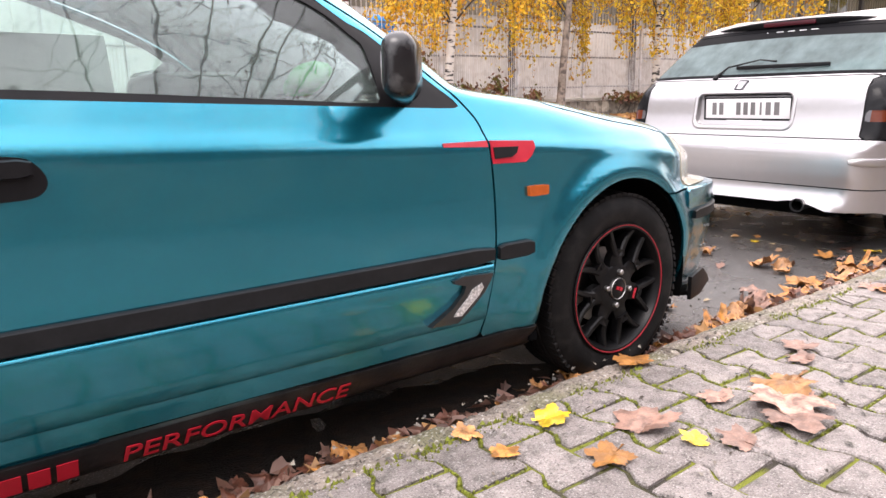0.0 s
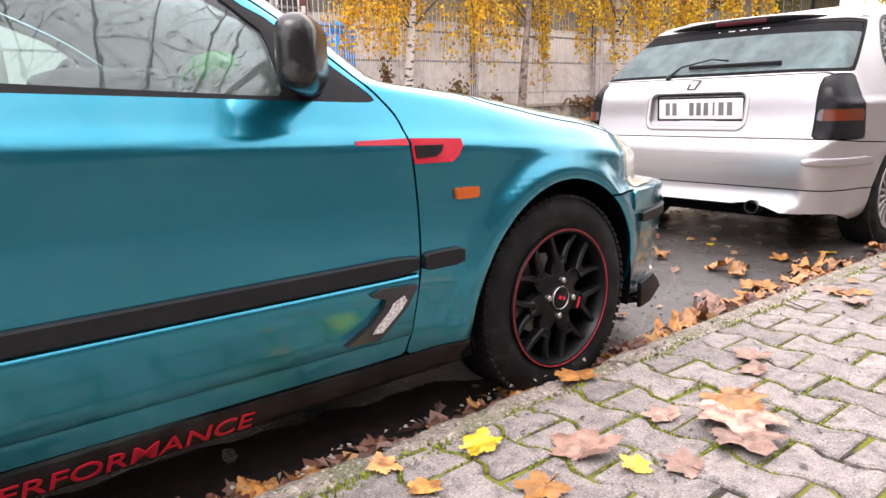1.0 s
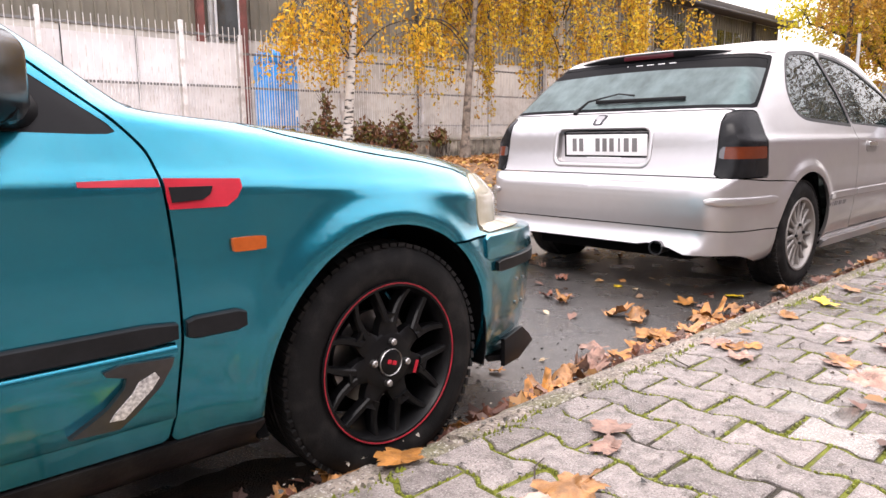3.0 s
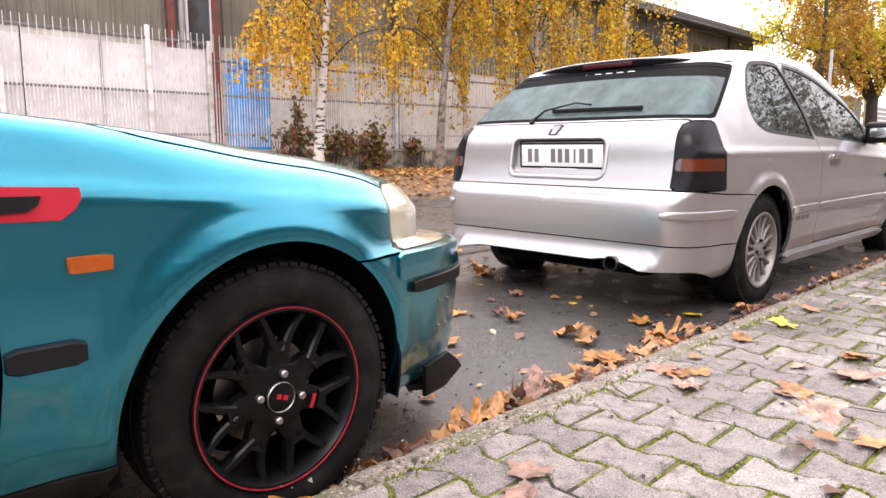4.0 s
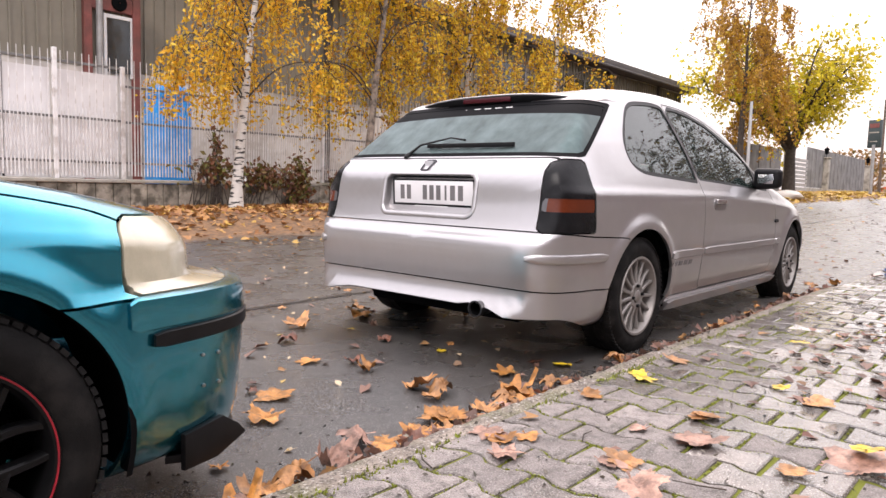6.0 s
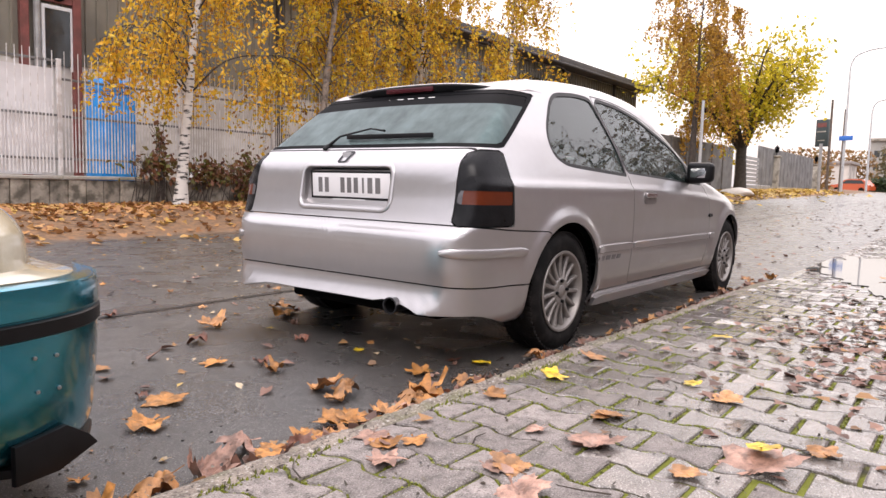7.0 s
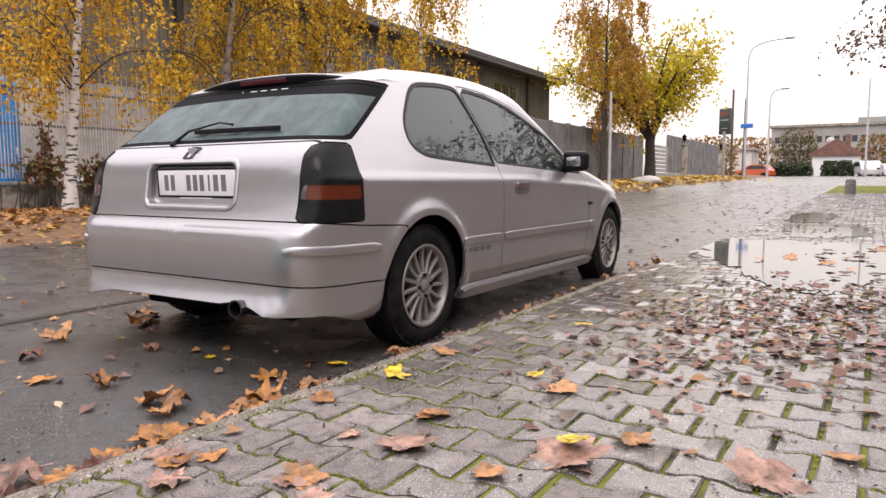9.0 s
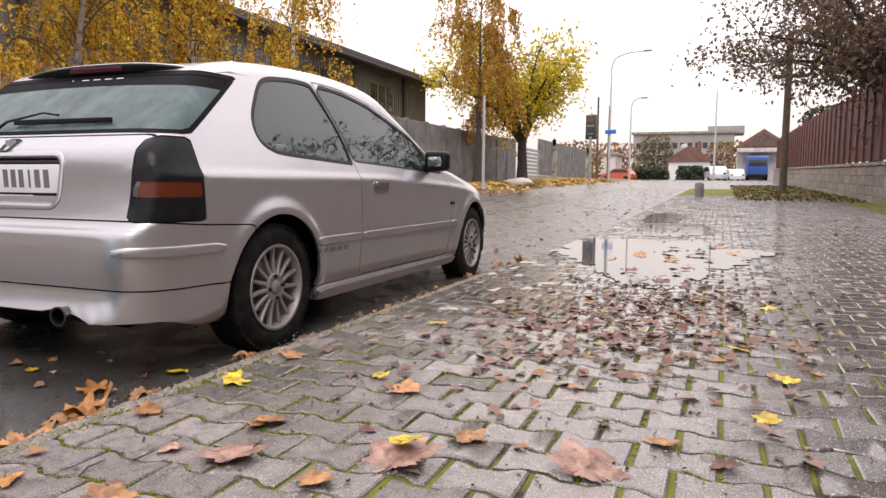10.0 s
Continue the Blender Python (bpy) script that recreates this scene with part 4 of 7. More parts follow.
    part("front_wiper", tube([(2.19, -0.44, 0.884), (2.165, -0.2, 0.934), (2.14, 0.15, 0.952)], [0.009, 0.006, 0.005], 6), BLACK_PLASTIC, car)
    # handles
    h0, h1 = (0.985, 1.168) if teal else (0.905, 1.09)
    for side in (-1, 1):
        oval = [(h0 + 0.02, 0.703), (h0, 0.737), (h0 + 0.02, 0.77), (h1 - 0.05, 0.770), (h1 - 0.015, 0.757), (h1, 0.728), (h1 - 0.015, 0.706), (h1 - 0.06, 0.700)]
        cup = patch("handle_cup", curve_through(oval, 4, closed=True), BLACK_PLASTIC if teal else HANDLE_CUP, car, 0.004, side)
        side_band("door_handle", np.linspace(h0 + 0.012, h1 - 0.02, 9), lambda u: 0.735, lambda u: 0.766, 0.016, BLACK_PLASTIC if teal else CHROME, car, side)
    if teal:
        for side in (-1, 1):
            side_band("bumper_shoulder", np.linspace(2.955, 3.38, 24), lambda u: 0.486, lambda u: 0.557, 0.006, paint, bumper_f, side)
        side_band("bumper_strip", np.linspace(3.008, 3.36, 14), lambda u: 0.446, lambda u: 0.482, 0.012, BLACK_PLASTIC, bumper_f)
        side_band("bumper_strip", np.linspace(3.008, 3.36, 14), lambda u: 0.446, lambda u: 0.482, 0.012, BLACK_PLASTIC, bumper_f, 1)
        part("splitter", slab([(3.08, -0.70), (3.13, -0.725), (3.28, -0.665), (3.36, -0.52), (3.40, 0), (3.36, 0.52), (3.28, 0.665), (3.13, 0.725), (3.08, 0.70), (3.2, 0.5), (3.25, 0), (3.2, -0.5)], 0.018, pose(0, 0, 0.15), bevel=0.004), BLACK_PLASTIC, bumper_f, "black front splitter")
        for side in (-1, 1):
            part("canard", slab([(0.0, 0.225), (0.0, 0.142), (0.10, 0.140), (0.20, 0.172), (0.175, 0.20), (0.12, 0.236)], 0.014, pose(3.10, side * 0.742 + 0.007, 0, 90, 0, -side * 16), bevel=0.003), BLACK_PLASTIC, bumper_f, "black upright splitter end")
        # the door swells out again below the rubbing strip
        for side in (-1, 1):
            bm, rows = bmesh.new(), []
            for u in np.linspace(0.772, 2.104, 30):
                rows.append([bm.verts.new(on_skin(u, w, side, lift)) for w, lift in ((0.450, 0.002), (0.4470, 0.008), (0.4435, 0.0125), (0.43, 0.0140), (0.39, 0.010), (0.34, 0.004), (0.30, 0.0015), (0.292, -0.003))])
            for a, b in zip(rows, rows[1:]):
                for k in range(7):
                    bm.faces.new((a[k], a[k + 1], b[k + 1], b[k]))
            part("door_ridge", bm, paint, car, smooth=60)
        for u, w in ((3.14, 0.405), (3.19, 0.40), (3.15, 0.33), (3.20, 0.325)):
            p = on_skin(u, w, -1, 0.001)
            part("rivet", lathe([(0.005, -0.002), (0.004, 0.003), (0.001, 0.004)], 10, "y", Matrix.Translation(p) @ pose(0, 0, 0, 180, 0, 0)), STEEL, bumper_f)
        patch("door_stripe", [(1.966, 0.739), (2.100, 0.733), (2.099, 0.748), (1.966, 0.748)], RED, car, 0.0015)
        patch("fender_flash", [(2.108, 0.748), (2.255, 0.741), (2.256, 0.724), (2.244, 0.705), (2.222, 0.690), (2.113, 0.692), (2.110, 0.72)], RED, car, 0.0025, label="red fender flash round a dark vent")
        patch("fender_vent", [(2.114, 0.732), (2.196, 0.730), (2.190, 0.715), (2.174, 0.706), (2.118, 0.704)], GREY_TRIM, car, 0.005)
        patch("side_indicator", curve_through([(2.226, 0.608), (2.225, 0.624), (2.231, 0.629), (2.288, 0.628), (2.294, 0.622), (2.293, 0.607), (2.287, 0.603), (2.232, 0.603)], 3, closed=True), AMBER, car, 0.010, label="amber side indicator")
        patch("door_vent_frame", [(1.973, 0.426), (2.002, 0.434), (2.094, 0.427), (2.089, 0.410), (2.070, 0.378), (2.024, 0.334), (1.996, 0.314), (1.916, 0.318), (1.948, 0.337), (1.978, 0.357), (2.006, 0.389), (2.010, 0.408), (1.977, 0.418)], GUNMETAL, car, 0.022, label="chrome dagger-shaped door vent", n=2)
        patch("vent_mesh", [(2.030, 0.396), (2.058, 0.408), (2.066, 0.396), (2.052, 0.376), (2.004, 0.332), (1.980, 0.334), (1.990, 0.349), (2.019, 0.377)], MESH_GRILLE, car, 0.024, label="silver mesh of the door vent", n=2)
        # sill lettering
        for x0, x1 in ((0.93, 0.975), (0.985, 1.025), (1.035, 1.07), (1.08, 1.115), (1.125, 1.16)):
            part("sill_mark", box(x0, x1, 0, 0.045, 0, 0.0015), RED, car, "red bar of sill lettering", m=pose(0, -0.781, 0.180, 117, 0, 0))
        lettering("sill_lettering", "PERFORMANCE", 0.06, RED, car, pose(1.232, -0.782, 0.181, 117, 0, 0), 0.485, 0.12, "red capital letters on the sill")
        bag = bmesh.new()
        bmesh.ops.create_icosphere(bag, subdivisions=3, radius=0.048)
        for v in bag.verts:
            v.co *= 1 + 0.35 * noise.noise(v.co * 22)
            v.co.z *= 0.75
            v.co.x *= 1.35
        part("green_bag", bag, GREEN_BAG, car, "bright green crumpled plastic bag on the dashboard", m=pose(1.80, -0.50, 0.905, 0, -35, 0))
        part("folded_shade", box(-0.5, 0.45, -0.01, 0.01, 0, 0.24, bevel=0.004, m=pose(1.1, 0.45, 0.85, -20, 0, 0)), TRIM_LIGHT, car, "pale folded sun shade in the cabin")
    else:
        for x0, x1 in ((0.30, 0.318), (0.35, 0.42), (0.43, 0.49), (0.50, 0.555), (0.565, 0.62)):
            patch("side_mark", [(x0, 0.408), (x1 - 0.01, 0.408), (x1 - 0.002, 0.432), (x0 + 0.008, 0.432)], PLATE_GREY, car, 0.0012, label="dark bar of side lettering")
        patch("side_indicator", curve_through([(2.10, 0.607), (2.10, 0.628), (2.165, 0.626), (2.165, 0.607)], 3, closed=True), GREY_TRIM, car, 0.008, label="smoked side indicator")
        for v0, v1 in ((0.13, 0.115), (0.07, 0.02), (0.0, -0.05), (-0.07, -0.12), (-0.14, -0.19)):
            part("window_mark", box(-0.004, 0.0, min(v0, v1), max(v0, v1) - 0.008, 0, 0.017, m=pose(-0.236, 0, 1.20, 0, 40, 0)), WHITE_PAINT, hatch, "white bar of window lettering")
        part("window_sticker", box(0.10, 0.19, -0.001, 0.001, 0.91, 0.935, m=pose(0.0, -0.755, 0.0, 0, 0, 0)), WHITE_PAINT, car, "small pale sticker in the side window")
    return car


def frame_ring():
    """The raised surround of the plate's recess, following the hatch."""
    bm, rows = bmesh.new(), []
    for grow, lift in ((-0.004, -0.036), (-0.002, -0.004), (0.001, 0.003), (0.006, 0.006), (0.018, 0.006), (0.023, 0.003), (0.025, -0.004)):
        ring = np.array(rounded(0.292, 0.668, 0.850, 0.035, grow))
        us = rear_face(ring[:, 0], ring[:, 1]) - lift
        rows.append([bm.verts.new((float(u), float(v), float(w))) for u, (v, w) in zip(us, ring)])
    k = len(rows[0])
    for a, b in zip(rows, rows[1:]):
        for i in range(k):
            bm.faces.new((a[i], a[(i + 1) % k], b[(i + 1) % k], b[i]))
    return bm


WINDOW_REAR = glass("misted_rear_glass", (0.42, 0.55, 0.54), 0.04, 1.22, 0.45, (0.36, 0.47, 0.47))
ROAD = -0.115
teal_car = hatchback("hatchback_car", pose(-0.713, 2.32, ROAD), "teal metallic hatchback with black rims parked at the kerb", TEAL, True)
silver_car = hatchback("hatchback_car", pose(4.805, 2.47, ROAD), "silver hatchback with smoked tail lamps parked at the kerb", SILVER, False)


# ---- ground ----
def rise(x, y):
    """The ground's height: the road, its slow climb up the street, and the verge rising to the yard wall."""
    x, y = np.asarray(x, float), np.asarray(y, float)
    up = 0.0178 * np.log1p(np.exp(np.clip((x - 7.5) / 2.0, -40, 40))) * 2.0
    return ROAD + np.minimum(up, 1.2) + 0.24 * ease(y, 7.9, 10.5)


def street_material():
    """Wet asphalt in the road, leaf mould and soil on the verges."""
    m = material("wet_asphalt", (0.050, 0.046, 0.0435), rough=0.29, vary=0.3, scale=2.2, bump=0.3, bump_scale=260, rough_vary=0.12, speck=0.6, speck_scale=230, stain=(0.046, 0.046, 0.046), stain_scale=0.7, stain_amount=0.7, spec=0.85)
    t = m.node_tree
    b = t.nodes["Principled BSDF"]
    geo, sep = t.nodes.new("ShaderNodeNewGeometry"), t.nodes.new("ShaderNodeSeparateXYZ")
    t.links.new(geo.outputs["Position"], sep.inputs[0])
    edge = t.nodes.new("ShaderNodeTexNoise")
    edge.inputs["Scale"].default_value = 1.1
    t.links.new(geo.outputs["Position"], edge.inputs["Vector"])

    def op(kind, a, c):
        n = t.nodes.new("ShaderNodeMath")
        n.operation = kind
        for s, v in zip(n.inputs, (a, c)):
            if isinstance(v, (int, float)):
                s.default_value = v
            else:
                t.links.new(v, s)
        return n.outputs[0]
    inland = op("ADD", sep.outputs[1], op("MULTIPLY", edge.outputs[0], 1.4))
    r = t.nodes.new("ShaderNodeMapRange")
    r.inputs[1].default_value, r.inputs[2].default_value = 8.7, 9.3
    t.links.new(inland, r.inputs[0])
    soil = t.nodes.new("ShaderNodeTexNoise")
    soil.inputs["Scale"].default_value, soil.inputs["Detail"].default_value = 14, 6
    t.links.new(geo.outputs["Position"], soil.inputs["Vector"])
    ramp = t.nodes.new("ShaderNodeValToRGB")
    e = ramp.color_ramp.elements
    e[0].position, e[0].color, e[1].position, e[1].color = 0.3, (0.05, 0.026, 0.012, 1), 0.7, (0.26, 0.13, 0.045, 1)
    t.links.new(soil.outputs[0], ramp.inputs[0])
    mix = t.nodes.new("ShaderNodeMix")
    mix.data_type = "RGBA"
    old = b.inputs["Base Color"].links[0].from_socket
    t.links.new(r.outputs[0], mix.inputs[0])
    t.links.new(old, mix.inputs[6])
    t.links.new(ramp.outputs[0], mix.inputs[7])
    t.links.new(mix.outputs[2], b.inputs["Base Color"])
    rough_old = b.inputs["Roughness"].links[0].from_socket
    t.links.new(op("MAXIMUM", rough_old, op("MULTIPLY", r.outputs[0], 0.85)), b.inputs["Roughness"])
    return m


ASPHALT = street_material()
xs = np.concatenate([[-300, -80, -30], np.arange(-12, 60, 1.0), [65, 70, 75, 80, 90, 120, 200, 500, 1500]])
ys = np.concatenate([[-800, -200, -60, -20, -8], np.arange(-4, 14, 0.5), [16, 20, 30, 60, 200, 900]])
gx, gy = np.meshgrid(xs, ys, indexing="ij")
gz = rise(gx, gy)
n = len(ys)
ground = tagged(new("ground", mesh_of("ground", np.stack([gx.ravel(), gy.ravel(), gz.ravel()], 1), [(i * n + j, (i + 1) * n + j, (i + 1) * n + j + 1, i * n + j + 1) for i in range(len(xs) - 1) for j in range(n - 1)], ASPHALT, 60)), "wet dark grey asphalt street with a leafy verge", "road", kind="structure")


def pave(x):
    """The pavement's height along the street: level beside the cars, then climbing with the road."""
    return 0.0178 * np.log1p(np.exp(np.clip((np.asarray(x, float) - 12.0) / 2.0, -40, 40))) * 2.0


# seams of tar along the road's middle
TAR = material("tar_seam", (0.012, 0.012, 0.013), rough=0.35, vary=0.3, bump=0.5, bump_scale=60)
for x0, x1, y0, y1 in ((-3.0, 13.5, 3.62, 4.1), (14.6, 24.0, 4.14, 4.2), (26.5, 44, 4.25, 4.5)):
    bm, rows = bmesh.new(), []
    for x in np.arange(x0, x1, 0.25):
        y = y0 + (y1 - y0) * (x - x0) / (x1 - x0) + 0.035 * noise.noise((x * 0.7, 3, 0)) + 0.012 * noise.noise((x * 4, 8, 0))
        w = 0.024 + 0.028 * abs(noise.noise((x * 1.7, 1, 5)))
        rows.append([bm.verts.new((x, y + s * w, float(rise(x, y)) + 0.004 + 0.003 * (s == 0))) for s in (-1, 0, 1)])
    for a, b in zip(rows, rows[1:]):
        for k in range(2):
            bm.faces.new((a[k], b[k], b[k + 1], a[k + 1]))
    tagged(part("road_seam", bm, TAR), "dark tar seam in the wet asphalt", "road seam", kind="structure")

# ---- pavement ----
def moss_material():
    m = material("mossy_joint", (0.05, 0.042, 0.03), rough=0.95, vary=0.45, scale=26, bump=1.0, bump_scale=220, stain=(0.19, 0.21, 0.02), stain_scale=5.5, stain_amount=0.95, stain_at=(0.36, 0.5))
    return m


MOSS = moss_material()
PAVER = material("worn_concrete_paver", (0.262, 0.228, 0.214), rough=0.46, vary=0.24, scale=14, speck=0.7, speck_scale=240, bump=0.8, bump_scale=170, per_object=0.22, stain=(0.09, 0.082, 0.07), stain_scale=26, stain_amount=0.65, stain_at=(0.5, 0.66), rough_vary=0.2)
xs = np.concatenate([np.arange(-8, 40, 1.0)])
bed_v, bed_f = [], []
for i, x in enumerate(xs):
    bed_v += [(x, -4.0, float(pave(x)) - 0.0085), (x, 1.315, float(pave(x)) - 0.0085)]
    if i:
        bed_f.append((2 * i - 2, 2 * i, 2 * i + 1, 2 * i - 1))
pavement = tagged(new("pavement", mesh_of("pavement", bed_v, bed_f, MOSS)), "grey interlocking concrete block pavement with moss in the joints", "pavement", kind="structure")


def paver_outline(inset):
    """An I-shaped block: broad at both ends, narrow in the waist; x across the course, y along it."""
    h, wide, narrow, a, b = 0.0975 - inset, 0.0805 - inset, 0.0575 - inset, 0.066, 0.032
    right = [(wide, -h), (wide, -a), (narrow, -b), (narrow, b), (wide, a), (wide, h)]
    return right + [(-x, -y) for x, y in right]


def half_paver(v):
    """The end of a block, cut to fit against the kerb."""
    return [(x, min(y, -0.008), z) for x, y, z in v]


def paver_geometry(seed):
    rnd = random.Random(seed)
    rings = [[(x, y, -0.03) for x, y in paver_outline(0.006)], [(x + rnd.uniform(-0.0022, 0.0022), y + rnd.uniform(-0.0022, 0.0022), -0.004 + rnd.uniform(-0.0012, 0.0008)) for x, y in paver_outline(0.0062)], [(x + rnd.uniform(-0.002, 0.002), y + rnd.uniform(-0.002, 0.002), rnd.uniform(-0.0012, 0.0004)) for x, y in paver_outline(0.011)]]
    v = [p for r in rings for p in r]
    f = [(k * 12 + i, k * 12 + (i + 1) % 12, (k + 1) * 12 + (i + 1) % 12, (k + 1) * 12 + i) for k in range(2) for i in range(12)]
    f += [(24, 25, 34, 35), (25, 26, 33, 34), (26, 27, 32, 33), (27, 28, 31, 32), (28, 29, 30, 31)]
    return v, f


PAVER_WET = material("wet_concrete_paver", (0.15, 0.129, 0.118), rough=0.16, vary=0.3, scale=12, speck=0.7, speck_scale=220, bump=0.4, bump_scale=160, per_object=0.22, stain=(0.07, 0.064, 0.054), stain_scale=20, stain_amount=0.6, rough_vary=0.16, coat=0.5, coat_rough=0.14, spec=0.8)
paver_meshes, half_meshes, wet_meshes = [], [], []
for k in range(6):
    v, f = paver_geometry(k)
    paver_meshes.append(mesh_of("paver", v, f, PAVER, 30))
    wet_meshes.append(mesh_of("paver", v, f, PAVER_WET, 30))
    half_meshes.append(mesh_of("paver", half_paver(v), f, PAVER, 30))
rnd = random.Random(5)
PITCH, LENGTH = 0.1378, 0.195
rest = {True: ([], []), False: ([], [])}
near = []
for i in range(-78, 215):
    x = 2.777 + i * PITCH
    for j in range(-27, 4):
        y = 0.742 + LENGTH * (j + (0.5 if i % 2 == 0 else 0.0))
        if y > 1.34 or (x > 14 and y < -3.2):
            continue
        z = float(pave(x)) + 0.003 * noise.noise((x * 1.3, y * 1.3, 0)) + rnd.uniform(-0.0012, 0.0012)
        sway = 1.2 if x < 5.3 else 0.6
        tilt = (rnd.gauss(0, sway), rnd.gauss(0, sway), rnd.gauss(0, 0.8))
        if 1.0 < x < 5.3 and -0.5 < y:
            near.append((x, y, z, tilt))
        elif (x + 2) ** 2 < 900:
            m = pose(x, y, z, *tilt)
            v, f = paver_geometry(rnd.randrange(50))
            v = half_paver(v) if y > 1.27 else v
            rest_v, rest_f = rest[rnd.random() < float(ease(x - 0.8 * y + 0.5 * noise.noise((x, y, 2)), 1.9, 3.6))]
            base = len(rest_v)
            rest_v += [tuple(m @ Vector(p)) for p in v]
            rest_f += [tuple(base + q for q in face) for face in f]
PAVER_FAR = material("worn_concrete_paver_rest", (0.13, 0.112, 0.102), rough=0.1, vary=0.4, scale=9, speck=0.6, speck_scale=150, bump=0.07, bump_scale=140, stain=(0.06, 0.053, 0.047), stain_scale=3, stain_amount=0.6, rough_vary=0.09, coat=0.35, coat_rough=0.16, spec=0.9)
for wet, mat in ((True, PAVER_FAR), (False, PAVER)):
    blocks = part("pavers", mesh_of("pavers", *rest[wet], mat, 30), None, pavement)
    blocks["kind"] = "stuff"

# broken kerb stones between pavement and road
KERB = material("weathered_kerb_concrete", (0.25, 0.21, 0.175), rough=0.8, vary=0.4, scale=18, speck=0.85, speck_scale=120, bump=1.0, bump_scale=95, stain=(0.12, 0.13, 0.04), stain_scale=5, stain_amount=0.55)
kerb = empty("kerb", Matrix.Identity(4), "weathered crumbling concrete kerb with moss", "kerb", kind="structure")
x, k = -8.4, 0
while x < 26:
    length = 0.8 if x < 9 else 2.0
    bm, rows = bmesh.new(), []
    wear = 1.0 if not 2.3 < x + 0.4 < 2.75 else 0.25
    steps = int(length / (0.0125 if -0.2 < x < 5 else 0.03 if x < 8 else 0.1))
    for s in range(steps + 1):
        u = x + 0.004 + (length - 0.008) * s / steps
        drop = 0.09 * ease(u, 7.0, 9.5)
        row = []
        for y, z in ((1.322, -0.16), (1.322, -0.014), (1.327, -0.004), (1.35, -0.001), (1.38, -0.003), (1.41, -0.010), (1.432, -0.028), (1.445, -0.06), (1.452, -0.10), (1.456, -0.16)):
            d = noise.noise((u * 9, y * 30, z * 20)) * 0.022 * wear + noise.noise((u * 34, y * 60, z * 40)) * 0.016 * wear + noise.noise((u * 2.2, 0, 0)) * 0.014 * wear * (y > 1.4)
            row.append(bm.verts.new((u, y + d * (y > 1.36), z - abs(d) * 0.9 * (z > -0.05) + float(pave(u)) - drop * (z > -0.12))))
        rows.append(row)
    for a, b in zip(rows, rows[1:]):
        for q in range(len(a) - 1):
            bm.faces.new((a[q], b[q], b[q + 1], a[q + 1]))
    bm.faces.new(rows[0])
    bm.faces.new(rows[-1][::-1])
    part("kerbstone", bm, KERB, kerb, smooth=50)
    x, k = x + length, k + 1

# puddle over the sunken part of the pavement
WATER = material("puddle_water", (0.05, 0.047, 0.045), rough=0.05, vary=0.0, spec=1.0)
for x0, x1, axis, lean, half, widen, seed in ((6.7, 10.3, 0.2, 0.1, 0.26, 0.27, 1), (11.0, 13.6, 0.35, 0.05, 0.5, 0.0, 3), (13.6, 16.6, 0.75, 0.0, 0.35, 0.0, 6)):
    bm, ring = bmesh.new(), []
    for k in range(200):
        a = 2 * math.pi * k / 200
        along = 0.5 - 0.5 * math.cos(a)
        r = 1 + 0.25 * noise.noise((math.cos(a) * 1.3 + seed * 7, math.sin(a) * 1.3, seed)) + 0.2 * noise.noise((math.cos(a) * 5 + seed * 7, math.sin(a) * 5, seed)) + 0.14 * noise.noise((math.cos(a) * 15 + seed * 7, math.sin(a) * 15, seed))
        px = x0 + (x1 - x0) * (0.5 + (along - 0.5) * r)
        py = min(axis + lean * (px - x0) + (half + widen * (px - x0)) * abs(math.sin(a)) ** 0.7 * math.copysign(1, math.sin(a)) * r, 1.30)
        ring.append(bm.verts.new((px, py, 0.0050 + float(pave(px)) + 0.0002 * seed)))
    bm.faces.new(ring)
    bmesh.ops.triangulate(bm, faces=bm.faces[:])
    tagged(part("puddle", bm, WATER, smooth=0), "shallow rain puddle reflecting the sky on the pavement", "puddle", kind="structure")

# dark mulch of soil and rotted leaves along the foot of the kerb, widened to paint shade under the cars
MULCH_SHADE = material("wet_leaf_mulch", (0.012, 0.0095, 0.0075), rough=0.7, spec=0.25, vary=0.5, scale=30, bump=1.0, bump_scale=160, stain=(0.035, 0.018, 0.011), stain_scale=18, stain_amount=0.6)
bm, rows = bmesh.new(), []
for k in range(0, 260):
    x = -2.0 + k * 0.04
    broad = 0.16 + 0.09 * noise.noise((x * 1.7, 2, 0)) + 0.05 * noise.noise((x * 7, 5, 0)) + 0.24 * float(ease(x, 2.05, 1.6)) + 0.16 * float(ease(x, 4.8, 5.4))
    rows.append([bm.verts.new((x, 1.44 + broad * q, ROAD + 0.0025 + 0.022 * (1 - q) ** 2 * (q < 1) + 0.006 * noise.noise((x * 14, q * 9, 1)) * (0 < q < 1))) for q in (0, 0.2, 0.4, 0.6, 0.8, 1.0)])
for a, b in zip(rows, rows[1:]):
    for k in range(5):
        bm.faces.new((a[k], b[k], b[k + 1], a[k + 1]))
tagged(part("gutter_mulch", bm, MULCH_SHADE), "dark wet mulch of soil and rotted leaves along the kerb, widened as painted shade under the cars", "mulch", kind="structure")


# ---- yard wall, palisade, gate, hall ----
def wall_top(x):
    return 0.63 + 0.0178 * np.log1p(np.exp(np.clip((np.asarray(x, float) - 7.5) / 2.0, -40, 40))) * 2.0 * 0.6


